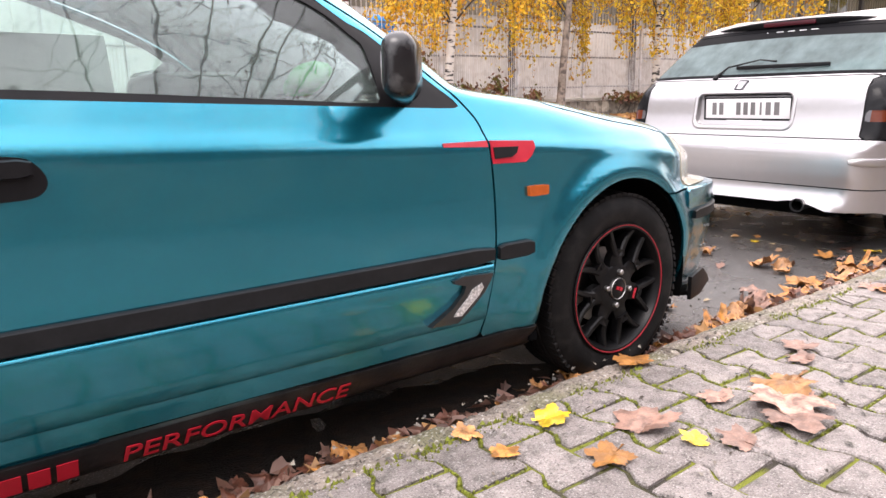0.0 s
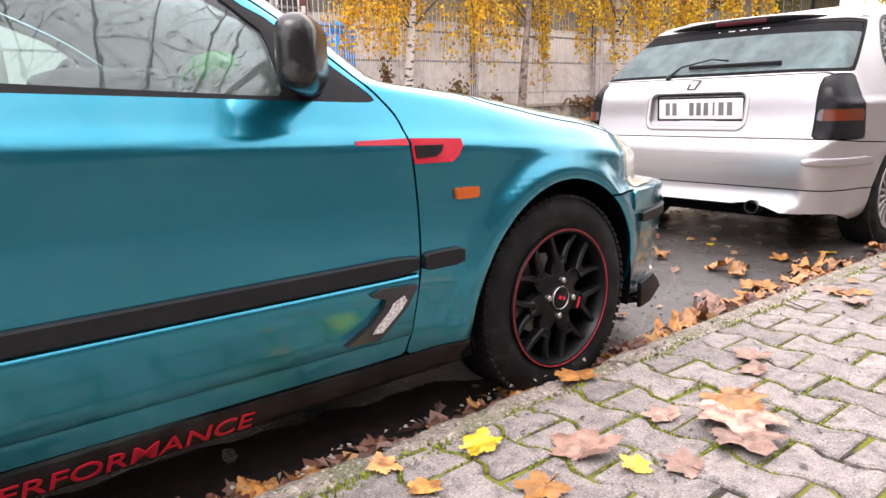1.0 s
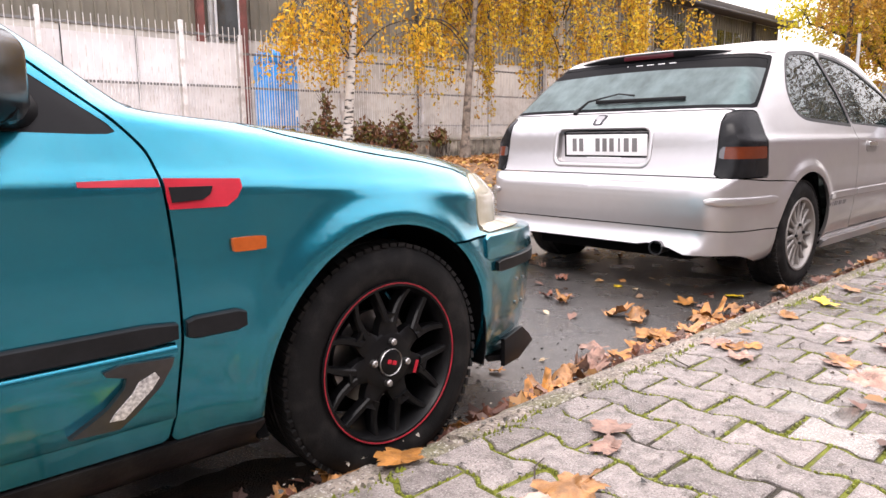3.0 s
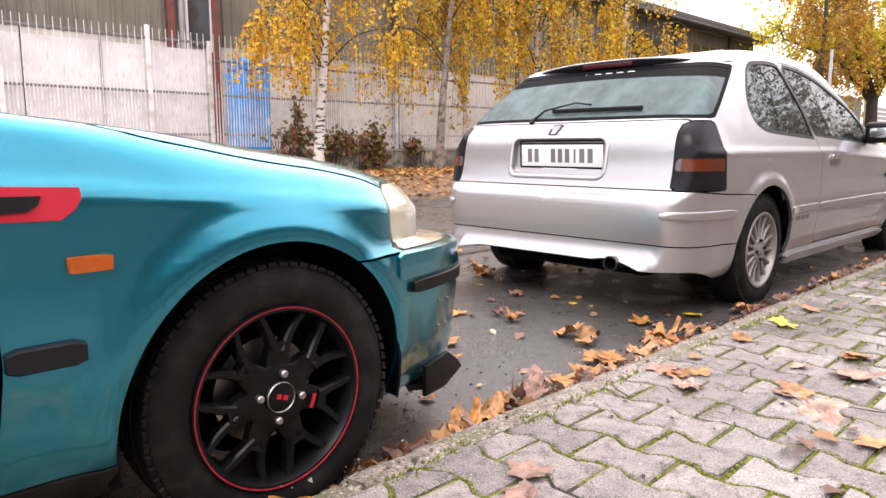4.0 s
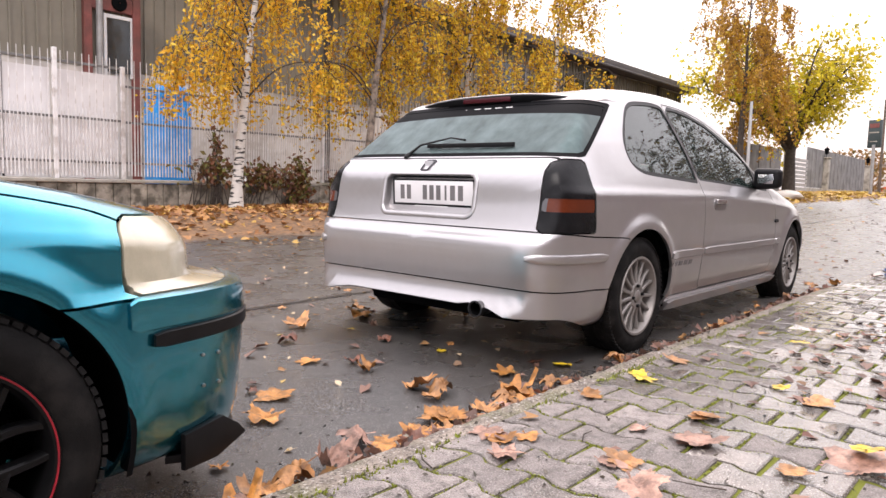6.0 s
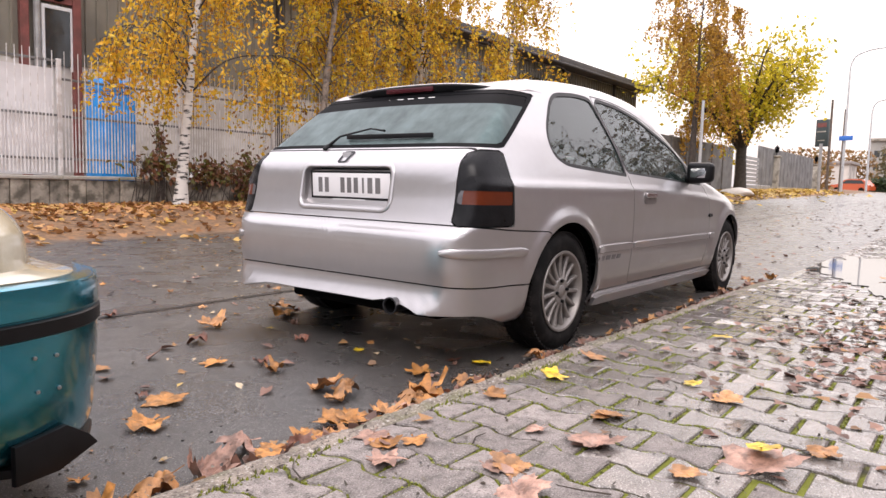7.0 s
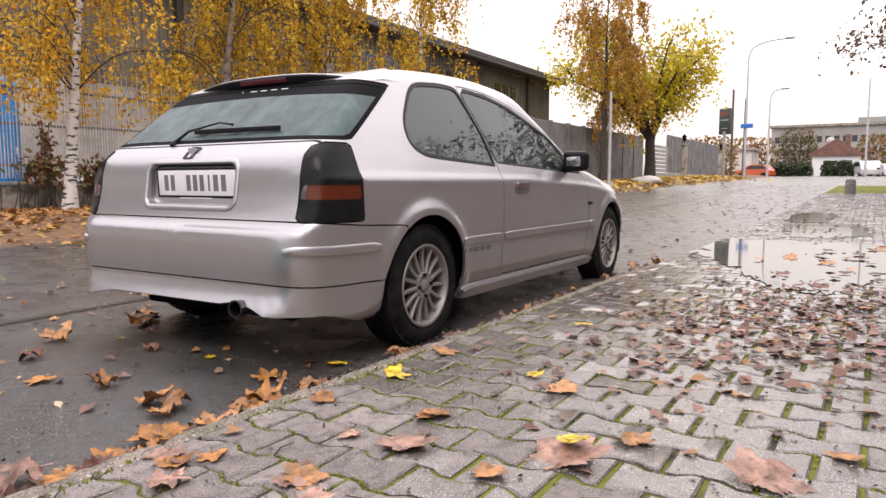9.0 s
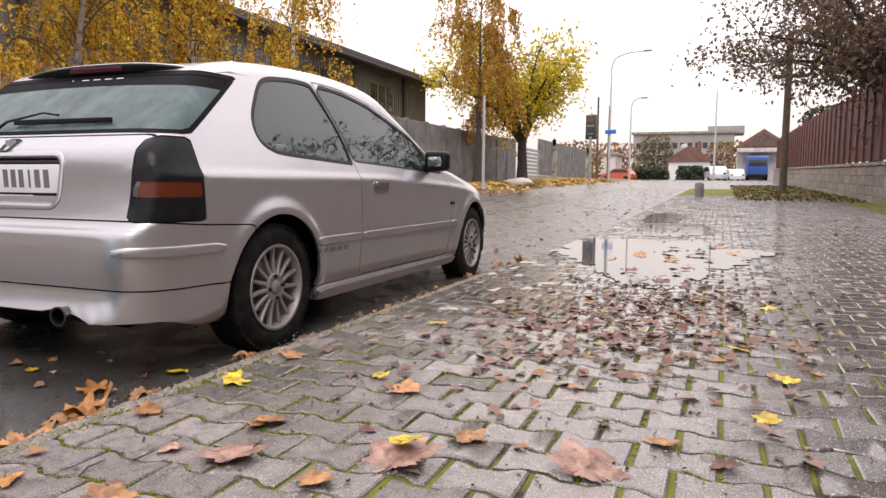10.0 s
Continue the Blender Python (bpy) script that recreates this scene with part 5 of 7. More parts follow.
STAINED = material("stained_concrete", (0.36, 0.33, 0.28), rough=0.9, vary=0.22, scale=1.5, bump=0.35, bump_scale=45, stain=(0.13, 0.115, 0.09), stain_scale=2.2, stain_amount=0.75)
CAP = material("wall_coping", (0.4, 0.37, 0.33), rough=0.9, vary=0.25, scale=3, bump=0.3, bump_scale=50, stain=(0.15, 0.16, 0.1), stain_scale=3, stain_amount=0.6)
WALL_SLAB = material("streaked_wall_slab", (0.31, 0.275, 0.225), rough=0.9, vary=0.35, scale=4, bump=0.4, bump_scale=45, per_object=0.22, stain=(0.075, 0.066, 0.05), stain_scale=5, stain_amount=0.85, stain_at=(0.46, 0.62))
yard_wall = empty("yard_wall", pose(0, 12.4, 0), "low stained concrete yard wall of upright slabs", "wall", kind="structure")
for k in range(-16, 80):
    x = k * 0.30
    t = float(wall_top(x))
    part("wall_slab", box(x + 0.004, x + 0.296, 0.004 * (k % 3), 0.16, -0.3, t - 0.06, bevel=0.012, segments=1), WALL_SLAB, yard_wall)
for k in range(-2, 12):
    x = k * 2.4 - 0.1
    part("coping", box(0.003, 2.397, -0.04, 0.20, -0.062, 0.0, bevel=0.012, segments=1, m=pose(x, 0, float(wall_top(x + 1.2)) + 0.0, 0, -math.degrees(math.atan((float(wall_top(x + 2.4)) - float(wall_top(x))) / 2.4)), 0)), CAP, yard_wall)

PICKET = material("grey_painted_steel", (0.68, 0.66, 0.65), rough=0.5, vary=0.12, scale=4, metal=0.1, stain=(0.3, 0.22, 0.17), stain_scale=6, stain_amount=0.4)
PICKET_WHITE = material("pale_grey_painted_steel", (0.8, 0.78, 0.77), rough=0.5, vary=0.12, scale=4, metal=0.1, stain=(0.3, 0.22, 0.17), stain_scale=6, stain_amount=0.4)
WHITE_SHEET = material("white_sheet_metal", (0.84, 0.82, 0.82), rough=0.5, vary=0.05, scale=2, bump=0.05, bump_scale=8, stain=(0.6, 0.56, 0.54), stain_scale=1.3, stain_amount=0.4)
RAIL = material("dark_grey_rail", (0.17, 0.165, 0.16), rough=0.55, metal=0.2, vary=0.2, scale=5)
GREY_STEEL = material("grey_galvanised_steel", (0.36, 0.35, 0.34), rough=0.5, metal=0.3, vary=0.2, scale=5)


def palisade(m, sheet, width=2.22, seams=()):
    """One bay of fence: post, three rails, tall and short pickets; with sheet metal behind for the closed part."""
    f = empty("fence_section", m, "grey steel palisade fence backed by white sheet metal" if sheet else "grey steel palisade fence on the yard wall", "fence", "palisade bays")
    steel = PICKET_WHITE if sheet else PICKET
    part("post", box(-0.035, 0.035, 0.0, 0.07, 0, 2.12 if sheet else 1.95, bevel=0.006, segments=1), steel, f)
    for z in ((0.27, 1.0, 1.9) if sheet else (0.27, 0.98, 1.6)):
        part("rail", box(0.036, width - 0.036, 0.03, 0.06, z, z + 0.04, bevel=0.004, segments=1), RAIL, f)
    tall = box(-0.014, 0.014, 0, 0.008, 0.06, 2.08)
    for v in tall.verts:
        if v.co.z > 2:
            v.co.x *= 0.3
    tall_me = part("picket", tall, steel, f, m=Matrix.Translation((0.09, 0.02, 0))).data
    short = box(-0.011, 0.011, 0, 0.008, 0.06, 1.22)
    for v in short.verts:
        if v.co.z > 1:
            v.co.x *= 0.3
    short_me = part("short_picket", short, steel, f, m=Matrix.Translation((0.145, 0.02, 0))).data
    count = int((width - 0.12) / 0.113) + 1
    for k in range(1, count):
        part("picket", tall_me, None, f, m=Matrix.Translation((0.09 + 0.113 * k, 0.02, 0)))
        if k < count - 1:
            part("short_picket", short_me, None, f, m=Matrix.Translation((0.145 + 0.113 * k, 0.02, 0)))
    if sheet:
        edges = [0.03, *seams, width - 0.03]
        for x0, x1 in zip(edges, edges[1:]):
            part("sheet", box(x0 + 0.01, x1 - 0.01, 0.135, 0.143, 0.02, 1.8), WHITE_SHEET, f)
        for x0 in seams:
            part("seam", box(x0 - 0.014, x0 + 0.014, 0.122, 0.134, 0.02, 1.9), GREY_TRIM, f, "dark joint between two sheets")
    return f


palisade(pose(6.02, 12.46, float(wall_top(6.5))), True, 1.10)
closed_bay = palisade(pose(3.80, 12.46, float(wall_top(5))), True, 2.22, (0.33, 1.48))
for k in (-3, -2, -1):
    copy_thing(closed_bay, pose(3.80 + 2.22 * k, 12.46, float(wall_top(5 + 2.22 * k))))
open_bay = palisade(pose(7.12, 12.46, float(wall_top(8))), False)
for k in range(1, 9):
    x = 7.12 + 2.22 * k
    copy_thing(open_bay, pose(x, 12.46, float(wall_top(x + 1.1))))

# portable toilet behind the fence
BLUE = material("blue_moulded_plastic", (0.012, 0.27, 0.7), rough=0.42, vary=0.12, scale=5, bump=0.1, bump_scale=30)
cabin = empty("portable_toilet", pose(9.18, 14.9, 0.25), "blue moulded plastic portable toilet behind the fence", "portable toilet")
part("cabin", box(-0.38, 0.38, -0.35, 0.35, 0, 2.12, bevel=0.03), BLUE, cabin)
roof = box(-0.40, 0.40, -0.37, 0.37, 0, 0.36, bevel=0.15, segments=5)
part("roof", roof, BLUE, cabin, m=pose(0, 0, 2.08))
part("door", box(-0.32, 0.32, -0.385, -0.352, 0.1, 2.02, bevel=0.015), BLUE, cabin)
for x in (-0.2, 0.0, 0.2):
    part("rib", box(x - 0.03, x + 0.03, -0.40, -0.386, 0.3, 1.8, bevel=0.008, segments=1), BLUE, cabin)
part("latch", box(0.25, 0.30, -0.41, -0.386, 0.95, 1.1, bevel=0.01, segments=1), WHITE_PAINT, cabin, "pale latch")

# the hall
KHAKI = material("khaki_sheet_cladding", (0.23, 0.205, 0.16), rough=0.6, vary=0.14, scale=0.6, stain=(0.11, 0.10, 0.08), stain_scale=0.5, stain_amount=0.6)
PALE = material("pale_render", (0.64, 0.60, 0.55), rough=0.9, vary=0.12, scale=0.8, bump=0.1, bump_scale=30, stain=(0.32, 0.29, 0.26), stain_scale=0.7, stain_amount=0.6)
RUST = material("red_oxide_steel", (0.2, 0.06, 0.05), rough=0.65, vary=0.25, scale=3, stain=(0.1, 0.05, 0.04), stain_scale=2, stain_amount=0.5)
ROOF = material("dark_roof_sheet", (0.07, 0.062, 0.06), rough=0.7, vary=0.25, scale=1)
GLASS_DARK = material("dark_window_glass", (0.03, 0.033, 0.035), rough=0.08, vary=0.2, scale=2, coat=0.3)
hall = empty("industrial_hall", pose(0, 16, 0), "long khaki sheet-clad industrial hall behind the yard", "building")
part("lower_wall", box(-24, 39.5, 0.06, 12, -0.3, 3.1), PALE, hall, "pale rendered lower wall")
clad = bmesh.new()
xr = -24.0
v0 = []
while xr < 39.4:
    for dx, dy in ((0.0, 0.05), (0.19, 0.05), (0.205, 0.0), (0.235, 0.0)):
        v0.append((xr + dx, dy))
    xr += 0.25
low = [clad.verts.new((a, b, 3.05)) for a, b in v0]
high = [clad.verts.new((a, b, 6.15)) for a, b in v0]
for i in range(len(v0) - 1):
    clad.faces.new((low[i], low[i + 1], high[i + 1], high[i]))
part("cladding", clad, KHAKI, hall, smooth=0)
part("upper_wall", box(-24, 39.5, 0.08, 12, 3.1, 6.2), PALE, hall)
part("eave", box(-24.5, 40.2, -0.75, 13, 6.2, 6.5, bevel=0.03), ROOF, hall, "dark projecting eave")
part("gutter", tube([(-24.5, -0.78, 6.18), (40.2, -0.78, 6.18)], 0.07, 8), ROOF, hall)
for x in (7.93, 8.98, 14.5, 20.0, 25.5, 31.0, 36.5):
    part("column", box(x - 0.085, x + 0.085, -0.10, 0.04, -0.3, 6.2, bevel=0.01, segments=1), RUST if x < 10 else ROOF, hall)
part("beam", box(8.02, 8.9, -0.07, 0.03, 4.30, 4.62, bevel=0.01, segments=1), RUST, hall)
win = part("window", box(8.34, 8.86, -0.02, 0.04, 3.0, 4.16), GLASS_DARK, hall)
for x0, x1, z0, z1 in ((8.27, 8.34, 2.9, 4.24), (8.86, 8.91, 2.9, 4.24), (8.34, 8.86, 4.16, 4.24)):
    part("window_frame", box(x0, x1, -0.05, 0.03, z0, z1, bevel=0.006, segments=1), WHITE_PAINT, win, "white window frame")
part("downpipe", tube([(8.17, -0.08, 2.5), (8.17, -0.08, 6.2)], 0.07, 10), GREY_STEEL, hall)
part("vent_fan", lathe([(0.02, -0.06), (0.16, -0.06), (0.17, -0.02), (0.17, 0.02)], 20, "y", pose(8.6, -0.06, 4.5)), DARK, hall)
for x0 in (16.2, 21.8, 27.2, 32.6):
    w = part("window", box(x0, x0 + 2.6, 0.0, 0.045, 4.3, 5.5), GLASS_DARK, hall)
    for q in range(4):
        part("mullion", box(x0 + q * 0.85, x0 + q * 0.85 + 0.05, -0.02, 0.03, 4.3, 5.5), GREY_STEEL, w)
# white fittings stored in the yard
for x, y, w, h in ((10.4, 13.8, 0.5, 0.4),):
    tagged(part("storage_crate", box(x, x + w, y, y + 0.4, 0.2, 0.6 + h * 0.5, bevel=0.02), WHITE_PAINT), "pale plastic crate lying behind the fence", "crate")
part("yard_ground", box(-24, 40, 12.66, 16.02, -0.2, 0.28), STAINED)
tagged(bpy.data.objects["yard_ground"], "bare concrete yard behind the fence", "yard", kind="structure")

# grey slab walls, pillars and gate farther on
SLAB = material("grey_slab_fence", (0.2, 0.195, 0.19), rough=0.85, vary=0.2, scale=1.5, bump=0.2, bump_scale=30, stain=(0.11, 0.105, 0.1), stain_scale=1.2, stain_amount=0.6)
slab_wall = empty("slab_wall", pose(0, 12.4, 0), "dark grey concrete slab fence", "wall", kind="structure")
for k in range(9):
    x = 27.2 + 2.1 * k
    part("slab", box(x + 0.06, x + 2.04, 0, 0.12, 0.2, 3.35 + 0.012 * k, bevel=0.02, segments=1), SLAB, slab_wall)
    part("slab_post", box(x - 0.09, x + 0.09, -0.05, 0.17, 0.2, 3.4 + 0.012 * k, bevel=0.02, segments=1), SLAB, slab_wall)
far_wall = empty("far_fence_wall", pose(0, 12.4, 0), "grey ribbed sheet fence between pale pillars", "wall", kind="structure")
for k in range(34):
    x = 52.0 + 0.55 * k
    part("ribbed_sheet", box(x + 0.01, x + 0.53, 0.02 * (k % 2), 0.10, 1.3, 3.95, bevel=0.02, segments=1), SLAB, far_wall)
part("plinth", box(51.9, 70.9, -0.05, 0.15, 0.4, 1.28, bevel=0.03), STAINED, far_wall)
for x in (47.1, 56.5, 71.2):
    p = empty("gate_pillar", pose(x, 12.3, 0.4), "pale square gate pillar with a small lantern", "pillar", "gate pillars")
    part("shaft", box(-0.22, 0.22, -0.22, 0.22, 0, 3.0, bevel=0.02), STAINED, p)
    part("cap", box(-0.3, 0.3, -0.3, 0.3, 3.0, 3.1, bevel=0.03), STAINED, p)
    part("lantern", lathe([(0.02, 3.1), (0.03, 3.3), (0.12, 3.34), (0.16, 3.62), (0.2, 3.64), (0.03, 3.8), (0.001, 3.9)], 12, "z"), DARK, p, "black lantern")
gate = empty("rail_gate", pose(47.5, 12.3, 0.7), "grey gate of horizontal boards", "gate")
for k in range(9):
    part("board", box(0, 4.2, 0, 0.04, 0.1 + 0.26 * k, 0.3 + 0.26 * k), GREY_STEEL, gate)


# ---- trees ----
def foliage_material(name, colors, through=0.25):
    """Leaves that differ one from another and let some light through."""
    m = bpy.data.materials.new(name)
    m.use_nodes = True
    t = m.node_tree
    b = t.nodes["Principled BSDF"]
    geo = t.nodes.new("ShaderNodeNewGeometry")
    ramp = t.nodes.new("ShaderNodeValToRGB")
    while len(ramp.color_ramp.elements) < len(colors):
        ramp.color_ramp.elements.new(0.5)
    for i, c in enumerate(colors):
        ramp.color_ramp.elements[i].position = i / max(len(colors) - 1, 1)
        ramp.color_ramp.elements[i].color = (*c, 1)
    t.links.new(geo.outputs["Random Per Island"], ramp.inputs[0])
    t.links.new(ramp.outputs[0], b.inputs["Base Color"])
    b.inputs["Roughness"].default_value = 0.55
    tr, mix = t.nodes.new("ShaderNodeBsdfTranslucent"), t.nodes.new("ShaderNodeMixShader")
    t.links.new(ramp.outputs[0], tr.inputs[0])
    mix.inputs[0].default_value = through
    o = t.nodes["Material Output"]
    t.links.new(b.outputs[0], mix.inputs[1])
    t.links.new(tr.outputs[0], mix.inputs[2])
    t.links.new(mix.outputs[0], o.inputs[0])
    return m


def birch_bark():
    m = material("birch_bark", (0.62, 0.58, 0.53), rough=0.75, vary=0.12, scale=6, bump=0.3, bump_scale=30)
    t = m.node_tree
    b = t.nodes["Principled BSDF"]
    geo, mp, n = t.nodes.new("ShaderNodeNewGeometry"), t.nodes.new("ShaderNodeMapping"), t.nodes.new("ShaderNodeTexNoise")
    mp.inputs["Scale"].default_value = (3.0, 3.0, 13.0)
    n.inputs["Scale"].default_value, n.inputs["Detail"].default_value = 1.3, 4
    t.links.new(geo.outputs["Position"], mp.inputs[0])
    t.links.new(mp.outputs[0], n.inputs["Vector"])
    ramp = t.nodes.new("ShaderNodeValToRGB")
    ramp.color_ramp.elements[0].position, ramp.color_ramp.elements[0].color = 0.53, (0, 0, 0, 1)
    ramp.color_ramp.elements[1].position, ramp.color_ramp.elements[1].color = 0.58, (1, 1, 1, 1)
    t.links.new(n.outputs[0], ramp.inputs[0])
    mix = t.nodes.new("ShaderNodeMix")
    mix.data_type = "RGBA"
    t.links.new(ramp.outputs[0], mix.inputs[0])
    t.links.new(b.inputs["Base Color"].links[0].from_socket, mix.inputs[6])
    mix.inputs[7].default_value = (0.045, 0.04, 0.037, 1)
    t.links.new(mix.outputs[2], b.inputs["Base Color"])
    return m


BIRCH_BARK = birch_bark()
DARK_BARK = material("dark_bark", (0.06, 0.048, 0.04), rough=0.9, vary=0.3, scale=8, bump=0.6, bump_scale=25)
SOOTY_BARK = material("grey_brown_birch_bark", (0.26, 0.21, 0.17), rough=0.85, vary=0.35, scale=7, bump=0.5, bump_scale=28, stain=(0.05, 0.04, 0.034), stain_scale=9, stain_amount=0.8)
GOLD_LEAVES = foliage_material("golden_birch_leaves", [(0.3, 0.13, 0.02), (0.7, 0.36, 0.02), (0.86, 0.5, 0.03), (0.9, 0.6, 0.05), (0.5, 0.34, 0.03), (0.88, 0.6, 0.06)], 0.4)
BIRCH_LEAVES = foliage_material("yellow_birch_leaves", [(0.2, 0.09, 0.02), (0.5, 0.25, 0.02), (0.72, 0.42, 0.02), (0.82, 0.55, 0.03), (0.5, 0.38, 0.03), (0.8, 0.56, 0.04)], 0.4)
TAN_LEAVES = foliage_material("tan_birch_leaves", [(0.2, 0.1, 0.03), (0.5, 0.26, 0.03), (0.66, 0.4, 0.04), (0.36, 0.2, 0.05)], 0.35)
LIME_LEAVES = foliage_material("yellow_green_leaves", [(0.35, 0.32, 0.02), (0.66, 0.52, 0.03), (0.8, 0.62, 0.03), (0.55, 0.5, 0.03)], 0.4)
DULL_LEAVES = foliage_material("dull_brown_leaves", [(0.07, 0.045, 0.04), (0.2, 0.12, 0.1), (0.25, 0.17, 0.07), (0.12, 0.08, 0.07)])


def leaf_cloud(spots, size, mat, rnd, name="crown", parent=None, label=""):
    """Many small leaves, each a folded pair of triangles, at the given spots."""
    v, f = [], []
    for p in spots:
        s = size * rnd.uniform(0.6, 1.35)
        q = Euler((rnd.gauss(0.9, 0.7), rnd.gauss(0, 0.7), rnd.uniform(0, 6.3))).to_matrix()
        base = len(v)
        for a, b, c in ((0, -0.55, 0), (0.32, 0, 0.08), (0, 0.6, 0), (-0.32, 0, 0.08)):
            w = q @ Vector((a * s, b * s, c * s))
            v.append((p[0] + w.x, p[1] + w.y, p[2] + w.z))
        f += [(base, base + 1, base + 2), (base, base + 2, base + 3)]
    return part(name, mesh_of(name, v, f, mat), None, parent, label)


def birch(x, y, height, lean, seed, leaves=5200, spread=2.2, low=1.5, mat=None, bark=None, girth=0.115, size=0.085):
    """A weeping birch: pale leaning trunk, limbs that rise and then hang, leaves strung along the hanging twigs."""
    rnd = random.Random(seed)
    z0 = float(rise(x, y)) - 0.05
    tree = empty("birch_tree", pose(x, y, z0), "white-barked birch with thinning yellow autumn leaves" if bark is None else "dark-barked birch with ochre autumn leaves", "tree", "birches along the wall")
    spine = [Vector((lean[0] * (s ** 1.3) + 0.34 * noise.noise((s * 3.3, seed, 0)) * s, lean[1] * s + 0.1 * noise.noise((s * 3, seed, 5)) * s, height * s)) for s in np.linspace(0, 1, 16)]
    bm = bmesh.new()
    add_tube(bm, spine, [girth * (1.35 if i == 0 else 1.0) * (1 - 0.92 * (i / 15) ** 0.8) for i in range(16)], 12)
    part("trunk", bm, bark or BIRCH_BARK, tree)
    spots = []
    for k in range(30):
        s = rnd.uniform(0.28, 0.97)
        base = spine[min(int(s * 15), 14)].lerp(spine[min(int(s * 15) + 1, 15)], s * 15 - int(s * 15))
        a = rnd.uniform(0, 6.283)
        reach = spread * rnd.uniform(0.45, 1.0) * (1.15 - 0.5 * s)
        out = Vector((math.cos(a), math.sin(a), 0))
        pts = [base, base + out * reach * 0.35 + Vector((0, 0, 0.6)), base + out * reach * 0.75 + Vector((0, 0, 0.75)), base + out * reach + Vector((0, 0, 0.45))]
        line = [Vector(p) for p in curve_through([tuple(p) for p in pts], 4)]
        bm = bmesh.new()
        add_tube(bm, line, [0.02 * (1 - 0.8 * i / (len(line) - 1)) for i in range(len(line))], 5)
        part("limb", bm, DARK_BARK, tree)
        bm = bmesh.new()
        for _ in range(10):
            i = rnd.randrange(3, len(line))
            start = line[i] + Vector((rnd.gauss(0, 0.12), rnd.gauss(0, 0.12), 0))
            drop = min(rnd.uniform(0.5, 2.2), max(start.z - low, 0.3))
            dirn = out * rnd.uniform(0.0, 0.35) + Vector((rnd.gauss(0, 0.15), rnd.gauss(0, 0.15), 0))
            tw = [line[i], start + Vector((0, 0, -0.08)), start + dirn * 0.5 * drop + Vector((0, 0, -0.5 * drop)), start + dirn * 0.7 * drop + Vector((0, 0, -drop))]
            add_tube(bm, tw, [0.007, 0.006, 0.004, 0.002], 3)
            for _ in range(leaves // 234):
                q = rnd.random()
                p = tw[1].lerp(tw[2], q * 2) if q < 0.5 else tw[2].lerp(tw[3], q * 2 - 1)
                spots.append(p + Vector((rnd.gauss(0, 0.06), rnd.gauss(0, 0.06), rnd.gauss(0, 0.04))))
        part("hanging_spray", bm, DARK_BARK, tree, smooth=0)["kind"] = "stuff"
    crown = leaf_cloud(spots, size, mat or BIRCH_LEAVES, rnd, "crown", tree)
    return tree


birch(8.80, 11.6, 7.2, (1.05, 0.1), 3, 10500, 1.9, 1.6, mat=GOLD_LEAVES, size=0.078)
birch(12.05, 11.6, 7.8, (1.0, 0.0), 8, 12500, 1.7, 0.9, girth=0.11, size=0.078, bark=SOOTY_BARK)
birch(15.45, 11.6, 8.0, (0.5, 0.1), 12, 11500, 2.0, 1.4, size=0.082)
birch(19.6, 11.7, 8.4, (0.4, 0.0), 15, 9500, 2.2, 1.6, size=0.095)
birch(34.4, 11.0, 9.4, (0.4, 0.0), 23, 9800, 3.2, 1.6, mat=TAN_LEAVES, bark=DARK_BARK, girth=0.2, size=0.13)


